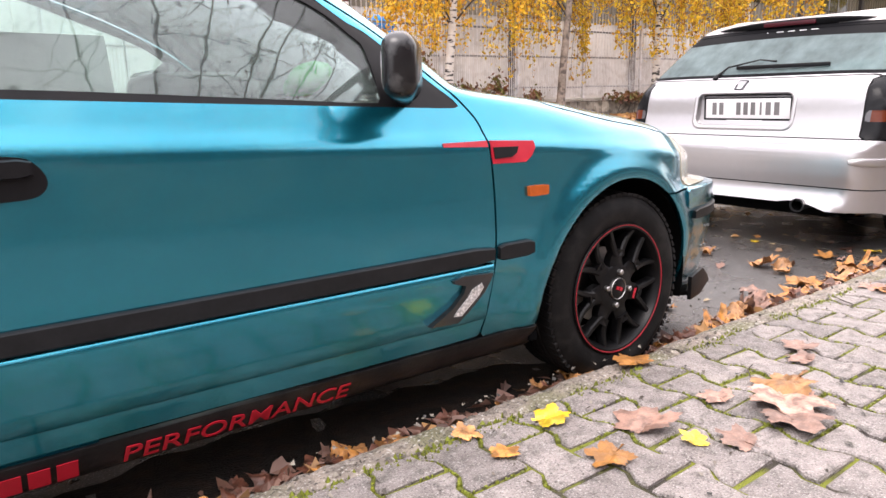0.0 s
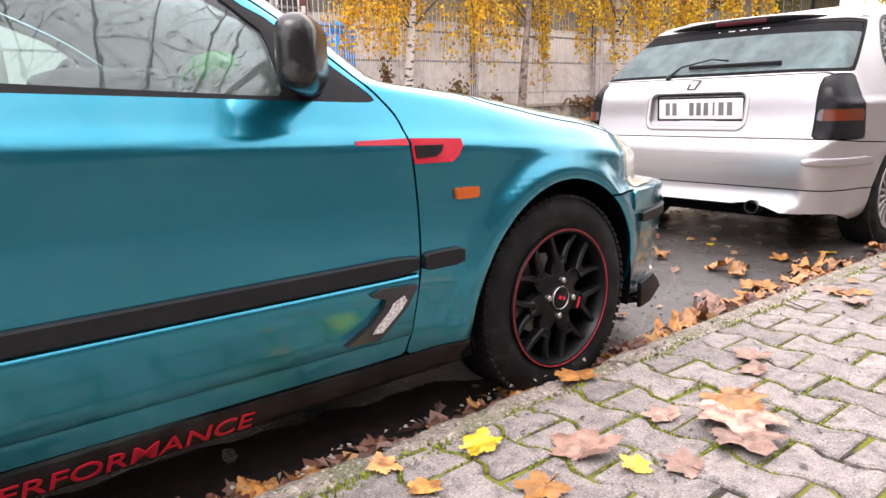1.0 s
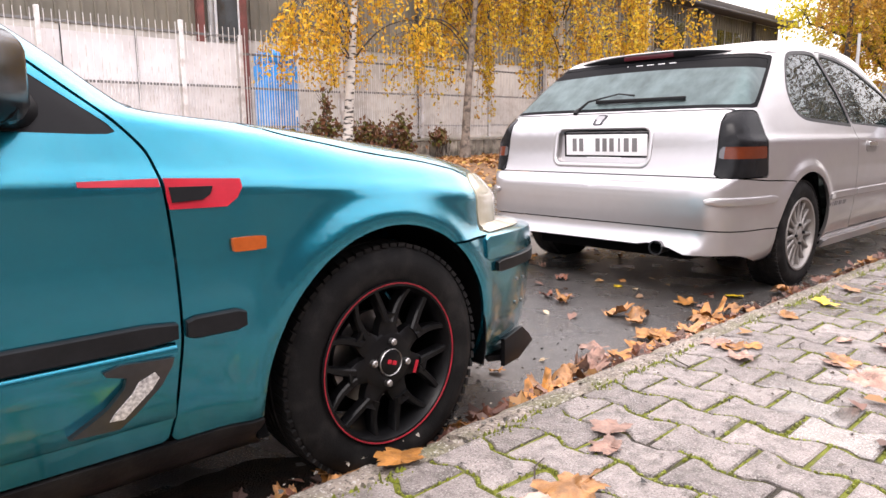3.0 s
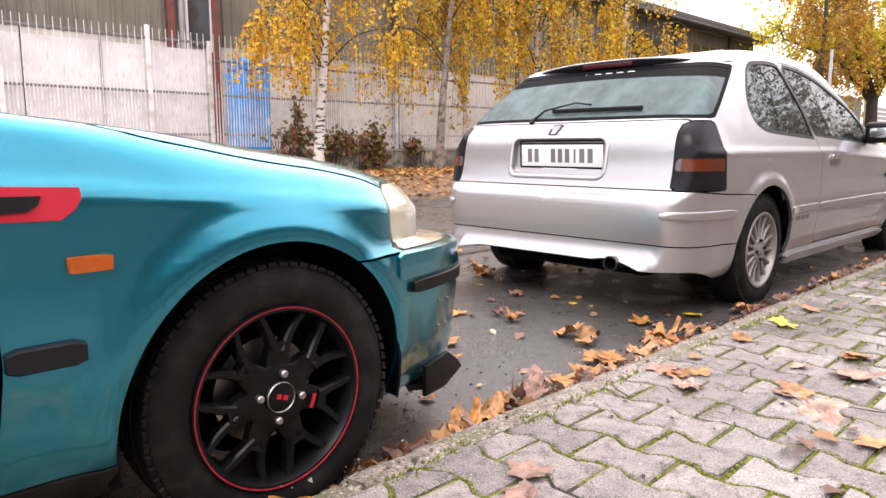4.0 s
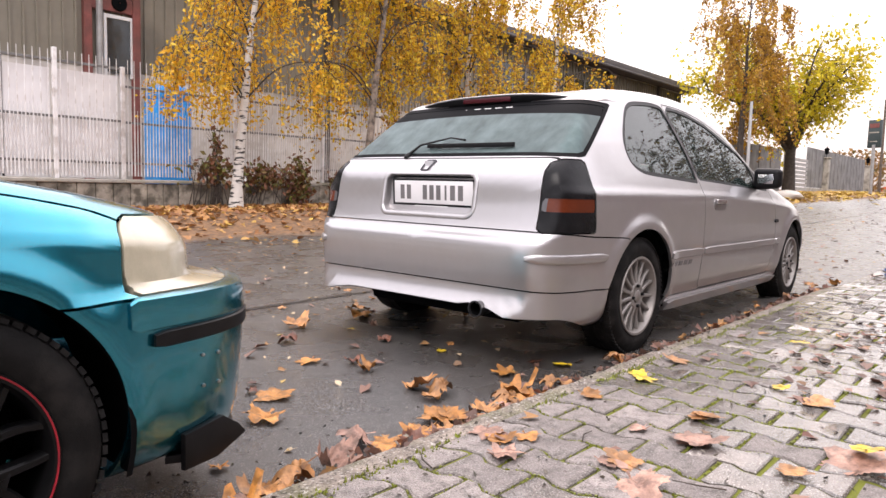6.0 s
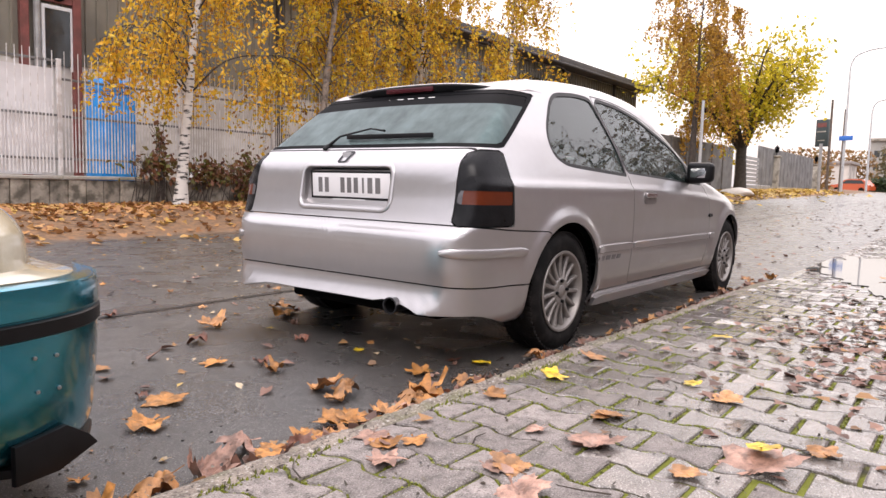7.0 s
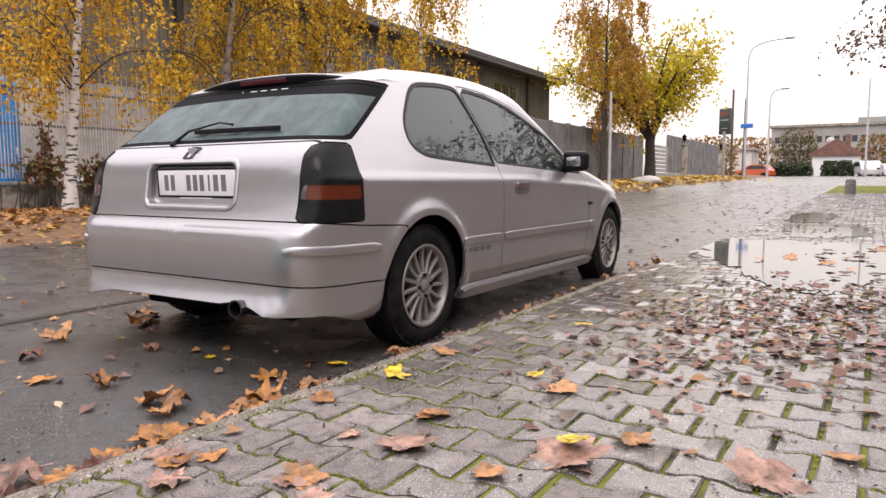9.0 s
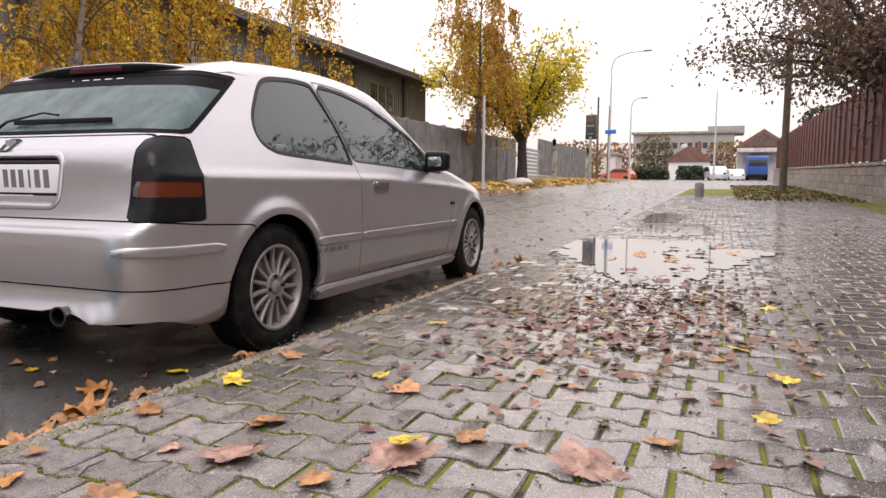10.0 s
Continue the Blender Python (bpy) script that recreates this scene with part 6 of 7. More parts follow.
def broad_tree(name, x, y, z0, label, trunk, fork, radius, centre, mat, seed, leaves, size, girth, limbs=9, hollow=0.55, bark=None):
    """A tree that forks low into limbs, with leaves in clumps round the ends of its branches."""
    rnd = random.Random(seed)
    tree = empty(name, pose(x, y, z0), label, "tree")
    bm = bmesh.new()
    add_tube(bm, [(0, 0, -0.1), (0.03, 0, fork * 0.4), (-0.04, 0.02, fork * 0.75), (0, 0, fork)], [girth * 1.3, girth, girth * 0.92, girth * 0.85], 12)
    part("trunk", bm, bark or DARK_BARK, tree)
    spots = []
    c = Vector(centre)
    for k in range(limbs):
        a = 2 * math.pi * (k + rnd.uniform(-0.3, 0.3)) / limbs
        tip = c + Vector((math.cos(a) * radius[0], math.sin(a) * radius[0], radius[1] * rnd.uniform(-0.55, 0.9))) * rnd.uniform(0.7, 1.0)
        mid = Vector((0, 0, fork)).lerp(tip, 0.45) + Vector((0, 0, 0.12 * radius[1]))
        line = [Vector(p) for p in curve_through([(0, 0, fork * rnd.uniform(0.8, 1.0)), tuple(mid), tuple(tip)], 5)]
        bm = bmesh.new()
        add_tube(bm, line, [girth * 0.55 * (1 - 0.88 * i / (len(line) - 1)) for i in range(len(line))], 7)
        for i in range(3, len(line)):
            for _ in range(3):
                d = Vector((rnd.gauss(0, 1), rnd.gauss(0, 1), rnd.gauss(0.25, 0.8))).normalized() * radius[0] * rnd.uniform(0.18, 0.42)
                tw = [line[i], line[i] + d * 0.5 + Vector((rnd.gauss(0, 0.1), rnd.gauss(0, 0.1), 0.05)), line[i] + d]
                add_tube(bm, tw, [girth * 0.10, girth * 0.06, girth * 0.02], 4)
                for _ in range(3):
                    e = tw[1].lerp(tw[2], rnd.random())
                    tip2 = e + Vector((rnd.gauss(0, 1), rnd.gauss(0, 1), rnd.gauss(0, 0.7))).normalized() * radius[0] * 0.16
                    add_tube(bm, [e, tip2], [girth * 0.04, girth * 0.012], 3)
                    for _ in range(max(1, leaves // (limbs * (len(line) - 3) * 9))):
                        spots.append(e.lerp(tip2, rnd.random()) + Vector((rnd.gauss(0, 1), rnd.gauss(0, 1), rnd.gauss(0, 1))) * radius[0] * 0.055)
        part("limb", bm, bark or DARK_BARK, tree)
    leaf_cloud(spots, size, mat, rnd, "crown", tree)
    return tree


broad_tree("street_tree", 40.0, 10.3, float(rise(40, 10.3)), "dark-trunked street tree with yellow-green autumn crown", 0.3, 2.6, (4.3, 3.4), (-0.8, 0.6, 6.6), LIME_LEAVES, 4, 11000, 0.2, 0.27, limbs=13)
broad_tree("wall_tree", 24.5, -4.9, 0.2, "bare dark tree with a few brown leaves behind the wall", 0.3, 3.0, (4.6, 3.0), (-0.5, 0.5, 5.7), DULL_LEAVES, 7, 22000, 0.13, 0.22, limbs=12)
broad_tree("wall_tree", 31.0, -5.2, 0.3, "bare dark tree with a few brown leaves behind the wall", 0.3, 3.2, (4.5, 3.0), (0, 0.6, 6.8), DULL_LEAVES, 9, 4200, 0.13, 0.22, limbs=10)
# trees behind the camera, mirrored in the car windows
broad_tree("wall_tree", 2.6, -6.0, 0.0, "bare dark tree seen mirrored in the car windows", 0.3, 3.2, (4.6, 3.2), (0, 1.2, 7.4), DULL_LEAVES, 17, 300, 0.07, 0.085, limbs=24)
broad_tree("wall_tree", -3.0, -7.5, 0.0, "bare dark tree seen mirrored in the car windows", 0.3, 3.2, (5.0, 3.2), (0, 0.6, 7.6), DULL_LEAVES, 21, 300, 0.07, 0.08, limbs=20)

# ivy and withered creeper on the yard wall
IVY = foliage_material("withered_creeper_leaves", [(0.08, 0.08, 0.02), (0.24, 0.09, 0.045), (0.15, 0.17, 0.03), (0.3, 0.13, 0.07), (0.1, 0.04, 0.03)], 0.1)
rnd = random.Random(31)
for cx, w, zc, h, count in ((8.75, 0.5, 0.85, 0.25, 300), (9.9, 0.55, 0.78, 0.26, 480), (10.75, 0.34, 0.66, 0.5, 560), (11.9, 0.3, 0.7, 0.2, 200), (15.5, 0.9, 0.72, 0.12, 300), (8.8, 0.1, 1.3, 0.4, 80)):
    creeper = empty("creeper", pose(cx, 12.3, 0.2), "withered red and green creeper over the yard wall", "creeper", "creepers on the yard wall")
    bm = bmesh.new()
    for _ in range(12):
        a, b = rnd.uniform(-w, w), rnd.uniform(-w, w)
        add_tube(bm, [(a, 0.02, 0), (a * 0.7 + b * 0.3, -0.06, 0.3), (b, -0.03, zc - 0.2), (b + rnd.gauss(0, 0.1), 0.12, zc - 0.2 + h * rnd.uniform(0.2, 1))], [0.009, 0.008, 0.006, 0.003], 4)
    part("creeper_stem", bm, DARK_BARK, creeper)["kind"] = "stuff"
    spots = [(rnd.gauss(0, w * 0.5), rnd.gauss(-0.04, 0.06), zc - 0.2 + rnd.gauss(0, h * 0.5)) for _ in range(count)]
    leaf_cloud([s for s in spots if s[2] > 0.02], 0.105, IVY, rnd, "leaves", creeper)


# ---- street furniture and distance ----
LAMP_STEEL = material("pale_lamp_steel", (0.5, 0.5, 0.5), rough=0.5, metal=0.3, vary=0.1, scale=4)
WOOD_POLE = material("weathered_pole_wood", (0.12, 0.09, 0.07), rough=0.9, vary=0.3, scale=5, bump=0.3, bump_scale=20)


def street_lamp(x, y, height, reach):
    z = float(rise(x, y))
    lamp = empty("street_lamp", pose(x, y, z), "tall pale steel street lamp with a curved arm", "street lamp", "street lamps")
    part("pole", tube([(0, 0, -0.2), (0, 0, height * 0.5), (0, 0, height - 1.2)], [0.11, 0.09, 0.065], 10), LAMP_STEEL, lamp)
    part("arm", tube(curve_through([(0, 0, height - 1.25), (0, -reach * 0.12, height - 0.5), (0, -reach * 0.5, height - 0.1), (0, -reach, height)], 5), [0.06] * 16, 8), LAMP_STEEL, lamp)
    head = bmesh.new()
    add_box(head, -0.14, 0.14, -0.4, 0.3, -0.08, 0.08, bevel=0.06, segments=3)
    part("head", head, GREY_STEEL, lamp, "grey lamp head", m=pose(0, -reach - 0.25, height + 0.02))


street_lamp(63.0, 9.0, 10.8, 2.6)
street_lamp(77.0, 9.0, 8.4, 1.0)
pole = empty("steel_post", pose(30.0, 9.2, float(rise(30, 9.2))), "slim pale steel post beside the verge", "post")
part("shaft", tube([(0, 0, -0.3), (0, 0, 3.9)], [0.07, 0.055], 10), LAMP_STEEL, pole)
part("collar", tube([(0, 0, 0.0), (0, 0, 0.25)], [0.14, 0.13], 10), LAMP_STEEL, pole)
pole = empty("utility_pole", pose(60.5, 9.6, float(rise(60, 9.6))), "dark wooden utility pole", "pole")
part("shaft", tube([(0, 0, -0.3), (-0.1, 0, 6.8)], [0.11, 0.08], 10), WOOD_POLE, pole)
pole = empty("utility_pole", pose(66.5, 9.6, float(rise(60, 9.6))), "dark leaning wooden utility pole", "pole")
part("shaft", tube([(0, 0, -0.3), (0.8, 0.1, 6.8)], [0.15, 0.11], 10), WOOD_POLE, pole)
SIGN_DARK = material("dark_sign_face", (0.035, 0.05, 0.05), rough=0.4, vary=0.1)
sign = empty("advertising_sign", pose(56.8, 9.5, float(rise(56.8, 9.5))), "dark upright advertising sign on a leaning steel leg", "sign")
part("leg", tube([(0, 0, -0.2), (-0.2, 0.0, 3.4)], 0.11, 8), GREY_STEEL, sign)
part("board", box(-0.12, 0.12, -0.44, 0.44, 3.2, 5.1, bevel=0.05, m=pose(0, 0, 0, 0, 0, -20)), SIGN_DARK, sign)
for z0, z1, w, mat in ((4.55, 4.85, 0.32, RUST), (4.2, 4.28, 0.32, STAINED), (3.6, 3.66, 0.24, STAINED)):
    part("sign_mark", box(-0.135, -0.122, -w, w, z0, z1, m=pose(0, 0, 0, 0, 0, -20)), mat, sign, "bar of faded lettering")
BLUE_SIGN = material("blue_sign_enamel", (0.03, 0.16, 0.55), rough=0.35, vary=0.05)
sign = empty("street_sign", pose(62.9, 8.9, float(rise(62.9, 8.9))), "small blue enamel sign on the lamp pole", "sign")
part("plate", box(-0.02, 0.02, -0.5, 0.5, 4.0, 4.35, bevel=0.01, m=pose(-0.16, 0, 0, 0, 0, -15)), BLUE_SIGN, sign)

# pale boulder on the verge under the street tree
bm = bmesh.new()
bmesh.ops.create_icosphere(bm, subdivisions=3, radius=1.0)
for v in bm.verts:
    v.co *= 1 + 0.22 * noise.noise(v.co * 1.6) + 0.08 * noise.noise(v.co * 5)
    v.co = Vector((v.co.x * 0.5, v.co.y * 0.8, max(v.co.z, -0.3) * 0.3))
tagged(part("boulder", bm, PALE, m=pose(37.0, 9.6, float(rise(37.0, 9.6)) + 0.08)), "pale flat boulder lying on the leafy verge", "boulder")

# bollard at the pavement's end
bollard = empty("bollard", pose(27.0, 0.53, 0.27), "short dark concrete bollard at the end of the pavement", "bollard")
part("shaft", lathe([(0.001, -0.3), (0.15, -0.3), (0.145, 0.4), (0.12, 0.45), (0.05, 0.475), (0.001, 0.48)], 20, "z"), SLAB, bollard)
part("band", lathe([(0.146, 0.26), (0.15, 0.27), (0.15, 0.34), (0.145, 0.35)], 20, "z"), STAINED, bollard, "paler worn band")

# wall with a brown board fence beside the pavement; its bays with k < 0 are unseen, added to close off reflections
RUBBLE = material("pinkish_wall_block", (0.3, 0.25, 0.22), rough=0.85, vary=0.25, scale=4, bump=0.4, bump_scale=35, per_object=0.15)
BROWN = material("brown_fence_board", (0.085, 0.03, 0.026), rough=0.6, vary=0.2, scale=2, per_object=0.12)
side_wall = empty("side_wall", pose(0, -4.0, 0), "block plinth wall under a brown board fence", "wall", kind="structure")
for k in range(-14, 40):
    x = 15.4 + k * 1.25 if k >= 0 else 15.4 + k * 2.0
    w = 1.25 if k >= 0 else 2.0
    z = float(pave(x + 0.6))
    for r in range(4 if k >= 0 else 1):
        h = 0.27 if k >= 0 else 1.08
        part("block", box(x + 0.008, x + w - 0.008, -0.30 - 0.012 * ((k + r) % 2), 0.0, z - 0.1 + r * 0.275, z - 0.1 + r * 0.275 + h, bevel=0.014, segments=1), RUBBLE, side_wall)
    part("cap", box(x + 0.004, x + w - 0.004, -0.36, 0.05, z + 1.01, z + 1.10, bevel=0.012, segments=1), STAINED, side_wall)
board_fence = empty("board_fence", pose(0, -4.15, 0), "tall brown board fence on the plinth wall", "fence", kind="structure")
# boards with k < 0 are likewise unseen, added for the reflections
for k in range(-14, 40):
    x = 15.4 + k * 1.25 if k >= 0 else 15.4 + k * 2.0
    w = 1.25 if k >= 0 else 2.0
    z = float(pave(x + 0.6)) + 1.1
    part("fence_post", box(x - 0.05, x + 0.05, -0.05, 0.07, z, z + 2.35, bevel=0.01, segments=1), RUST, board_fence)
    for q in range(3):
        part("board", box(x + 0.06 + q * (w - 0.12) / 3, x + 0.05 + (q + 1) * (w - 0.12) / 3, -0.02, 0.01, z + 0.06, z + 2.25 + 0.02 * (q % 2)), BROWN, board_fence)
pole = empty("utility_pole", pose(33.5, -2.45, 0.4), "dark steel utility pole with crossbar by the wall", "pole")
part("shaft", tube([(0, 0, -0.2), (0, 0, 6.4)], [0.15, 0.12], 10), WOOD_POLE, pole)
part("cross_arm", box(-0.05, 0.05, -0.75, 0.6, 4.55, 4.7, bevel=0.02), WOOD_POLE, pole)

# far end of the street
def far_ground(x):
    return float(rise(x, 0))


ORANGE = material("orange_car_paint", (0.55, 0.1, 0.03), rough=0.3, vary=0.05, coat=0.6)
CAR_WHITE = material("white_car_paint", (0.7, 0.7, 0.7), rough=0.3, vary=0.05, coat=0.6)


def far_car(x, y, turn, mat, label, scale=1.0):
    c = empty("parked_car", pose(x, y, far_ground(x), 0, 0, turn), label, "car", "cars at the far end")
    prof = [(-2.0, 0.3), (-2.05, 0.7), (-1.9, 0.85), (-1.75, 0.95), (-1.3, 1.42), (0.3, 1.45), (1.0, 0.98), (1.9, 0.8), (2.05, 0.6), (2.02, 0.3)]
    bm = slab([(a * scale, b * scale) for a, b in curve_through(prof, 4)], 1.6 * scale, pose(0, 0.8 * scale, 0, 90, 0, 0), bevel=0.09)
    part("body", bm, mat, c)
    glass_prof = [(-1.55, 1.0), (-1.22, 1.36), (0.25, 1.38), (0.82, 1.0)]
    part("side_window", slab([(a * scale, b * scale) for a, b in glass_prof], 1.63 * scale, pose(0, 0.815 * scale, 0, 90, 0, 0)), GLASS_DARK, c)
    part("rear_window", box(-0.01, 0.01, -0.62 * scale, 0.62 * scale, 0, 0.5 * scale, m=pose(-1.74 * scale, 0, 0.94 * scale, 0, 42, 0)), GLASS_DARK, c)
    for a in (-1.25, 1.25):
        for b in (-0.74, 0.74):
            part("wheel", lathe([(0.001, -0.1), (0.3, -0.1), (0.32, 0), (0.3, 0.1), (0.001, 0.1)], 20, "y", pose(a * scale, b * scale, 0.3)), RUBBER, c)
    for b in (-0.6, 0.6):
        part("tail_lamp", box(-2.06 * scale, -1.95 * scale, b - 0.14, b + 0.14, 0.7 * scale, 0.86 * scale, bevel=0.02), LENS_RED, c)
    return c


far_car(88, 11.6, 75, ORANGE, "orange hatchback parked at the street's end")
far_car(90, -1.3, 10, CAR_WHITE, "white hatchback parked at the street's end")
far_car(92, 0.9, 14, CAR_WHITE, "pale van parked at the street's end", 1.25)
HEDGE = foliage_material("dark_hedge_leaves", [(0.012, 0.025, 0.01), (0.03, 0.05, 0.015), (0.05, 0.07, 0.02)], 0.1)
rnd = random.Random(77)


def bush(name, x, y, sx, sy, h, mat, count, size, label):
    b = empty(name, pose(x, y, far_ground(x)), label, name.replace("_", " "))
    bm = bmesh.new()
    for _ in range(14):
        a, c = rnd.uniform(-sx, sx) * 0.8, rnd.uniform(-sy, sy) * 0.8
        add_tube(bm, [(a * 0.4, c * 0.4, -0.1), (a * 0.8, c * 0.8, h * 0.5), (a, c, h * 0.9)], [0.06, 0.04, 0.01], 4)
    stems = part("stem", bm, DARK_BARK, b)
    stems["kind"] = "stuff"
    spots = []
    while len(spots) < count:
        p = (rnd.uniform(-1, 1), rnd.uniform(-1, 1), rnd.uniform(0, 1))
        if abs(p[0]) ** 4 + abs(p[1]) ** 4 + p[2] ** 5 < 1 + 0.25 * noise.noise((p[0] * 4, p[1] * 4, p[2] * 3 + x)):
            spots.append((p[0] * sx, p[1] * sy, p[2] * h + 0.05))
    leaf_cloud(spots, size, mat, rnd, "leaves", b)


bush("hedge", 91, 8.4, 1.0, 2.5, 1.65, HEDGE, 1800, 0.3, "dark clipped hedge before the houses")
bush("hedge", 93, 3.6, 1.2, 1.7, 1.9, HEDGE, 1500, 0.3, "dark rounded shrub before the white house")
OCHRE = foliage_material("ochre_far_leaves", [(0.2, 0.1, 0.03), (0.32, 0.17, 0.05), (0.14, 0.12, 0.04)], 0.15)
bush("far_tree", 104, 14.5, 3.0, 3.5, 5.5, OCHRE, 1500, 0.4, "ochre autumn tree beyond the street's end")
bush("far_tree", 110, 9.3, 2.6, 2.6, 7.0, foliage_material("olive_far_leaves", [(0.06, 0.06, 0.02), (0.12, 0.1, 0.04), (0.2, 0.14, 0.05)], 0.15), 1500, 0.4, "olive green tree before the long block")
bush("far_tree", 112, -0.5, 3.0, 3.0, 6.0, OCHRE, 1300, 0.4, "rusty autumn tree beside the block")
bush("far_tree", 75, 14.0, 3.0, 2.5, 4.0, OCHRE, 1200, 0.35, "ochre shrubbery behind the ribbed fence")
bush("far_tree", 48, -5.4, 2.0, 1.2, 4.6, foliage_material("dark_fir_leaves", [(0.015, 0.03, 0.015), (0.03, 0.045, 0.02)], 0.1), 1800, 0.3, "dark evergreen at the wall's end")

TILE = material("red_roof_tiles", (0.19, 0.095, 0.075), rough=0.8, vary=0.25, scale=2)
white_house = empty("house", pose(104, 4.2, far_ground(104)), "small white house with a red tiled gable roof", "house")
part("wall", box(-3, 3, -2.6, 2.6, -0.5, 3.0), WHITE_PAINT, white_house)
part("roof", slab([(-3.1, 2.9), (0, 4.9), (3.1, 2.9), (2.9, 2.75), (-2.9, 2.75)], 6.6, pose(-3.3, 0, 0, 90, 0, 90)), TILE, white_house)
for y in (-1.3, 0.9):
    w = part("window", box(-3.06, -2.98, y - 0.45, y + 0.45, 1.1, 2.2), GLASS_DARK, white_house)
    part("window_frame", box(-3.09, -3.05, y - 0.55, y + 0.55, 1.0, 1.1), PALE, w)
part("chimney", box(0.4, 1.0, -1.4, -0.8, 3.5, 5.6), TILE, white_house)
part("satellite_dish", lathe([(0.001, 0.0), (0.3, 0.05), (0.5, 0.16)], 20, "x", pose(-2.5, 0.7, 4.6, 0, -25, 0)), WHITE_PAINT, white_house)
red_house = empty("house", pose(99, -4.6, far_ground(99)), "house with a red gable roof and open timber front", "house")
part("wall", box(-1, 6, -2.9, 2.9, -0.5, 4.2), PALE, red_house)
part("roof", slab([(-3.4, 4.3), (0, 6.6), (3.4, 4.3), (3.2, 4.1), (-3.2, 4.1)], 8.0, pose(-2.0, 0, 0, 90, 0, 90)), TILE, red_house)
part("gable_timber", slab([(-2.4, 4.5), (0, 6.1), (2.4, 4.5)], 0.1, pose(-2.1, 0, 0, 90, 0, 90)), WOOD_POLE, red_house)
part("awning", box(-2.6, -0.9, -3.0, 3.0, 3.7, 4.2, bevel=0.05), PALE, red_house)
BLUE_TRUCK = material("blue_truck_paint", (0.02, 0.08, 0.3), rough=0.35, vary=0.08, coat=0.5)
truck = empty("truck", pose(94, -3.9, far_ground(94)), "blue lorry with a tall cab at the street's end", "truck")
part("cab", box(-1.2, 0.8, -1.15, 1.15, 0.6, 3.1, bevel=0.15, segments=3), BLUE_TRUCK, truck)
part("windscreen", box(-1.23, -1.15, -0.95, 0.95, 1.9, 2.7, bevel=0.02), GLASS_DARK, truck)
part("bumper", box(-1.3, -1.0, -1.15, 1.15, 0.5, 0.95, bevel=0.05), BLACK_PLASTIC, truck)
part("body", box(1.0, 5.5, -1.2, 1.2, 0.9, 3.2, bevel=0.05), BLUE_TRUCK, truck)
for y in (-1.0, 1.0):
    for x in (-0.4, 3.6):
        part("wheel", lathe([(0.001, -0.14), (0.46, -0.14), (0.48, 0), (0.46, 0.14), (0.001, 0.14)], 20, "y", pose(x, y, 0.48)), RUBBER, truck)
BLOCK = material("grey_apartment_concrete", (0.34, 0.33, 0.305), rough=0.9, vary=0.15, scale=0.3, stain=(0.28, 0.27, 0.25), stain_scale=0.15, stain_amount=0.6)
block = empty("apartment_block", pose(210, 11, 2.0), "long grey concrete apartment block far beyond", "building")
part("wall", box(0, 14, -13.5, 13.5, -3, 13.2), BLOCK, block)
part("upper_floor", box(2, 14, -16.0, -6.5, 13.2, 15.2), BLOCK, block)
part("roof_edge", box(-0.6, 14.5, -14, 14, 13.1, 13.7), STAINED, block)
for r in range(3):
    for k in range(13):
        part("window", box(-0.08, 0.0, -12.6 + k * 2.0, -11.4 + k * 2.0, 2.2 + r * 3.4, 3.8 + r * 3.4), GLASS_DARK, block)
pole = empty("steel_post", pose(89, 0.9, far_ground(89)), "tall slim pale mast at the street's end", "post")
part("shaft", tube([(0, 0, -0.2), (0, 0, 10.5)], [0.12, 0.07], 8), LAMP_STEEL, pole)
ROOFS = material("far_roof_grey", (0.3, 0.27, 0.25), rough=0.9, vary=0.2, scale=0.5)
far_wall2 = empty("low_building", pose(98, 16.5, far_ground(98)), "low pale building beyond the ribbed fence", "building")
part("wall", box(-3, 3, -3.5, 4, -0.5, 3.4), PALE, far_wall2)
part("roof", box(-3.3, 3.3, -3.8, 4.3, 3.4, 3.75, bevel=0.05), ROOFS, far_wall2)
tagged(part("far_kerb", box(84.4, 84.8, -9, 9, far_ground(84.5) - 0.2, far_ground(84.5) + 0.14, bevel=0.03), STAINED), "pale kerb across the street's end", "kerb", kind="structure")


# ---- fallen leaves ----
def leaf_paint(name, color, rough=0.5):
    return material(name, color, rough=rough, vary=0.4, scale=22, bump=0.25, bump_scale=110, per_object=0.3, stain=tuple(c * 0.38 for c in color), stain_scale=36, stain_amount=0.8, rough_vary=0.15)


LEAF_PAINTS = [leaf_paint("tan_leaf", (0.46, 0.22, 0.08)), leaf_paint("pale_pink_leaf", (0.38, 0.22, 0.165)), leaf_paint("orange_leaf", (0.47, 0.205, 0.05)), leaf_paint("brown_leaf", (0.16, 0.06, 0.035)), leaf_paint("yellow_leaf", (0.75, 0.5, 0.03), 0.4)]
LEAF_WORDS = ["tan", "pale pinkish", "orange-brown", "dark brown", "bright yellow"]


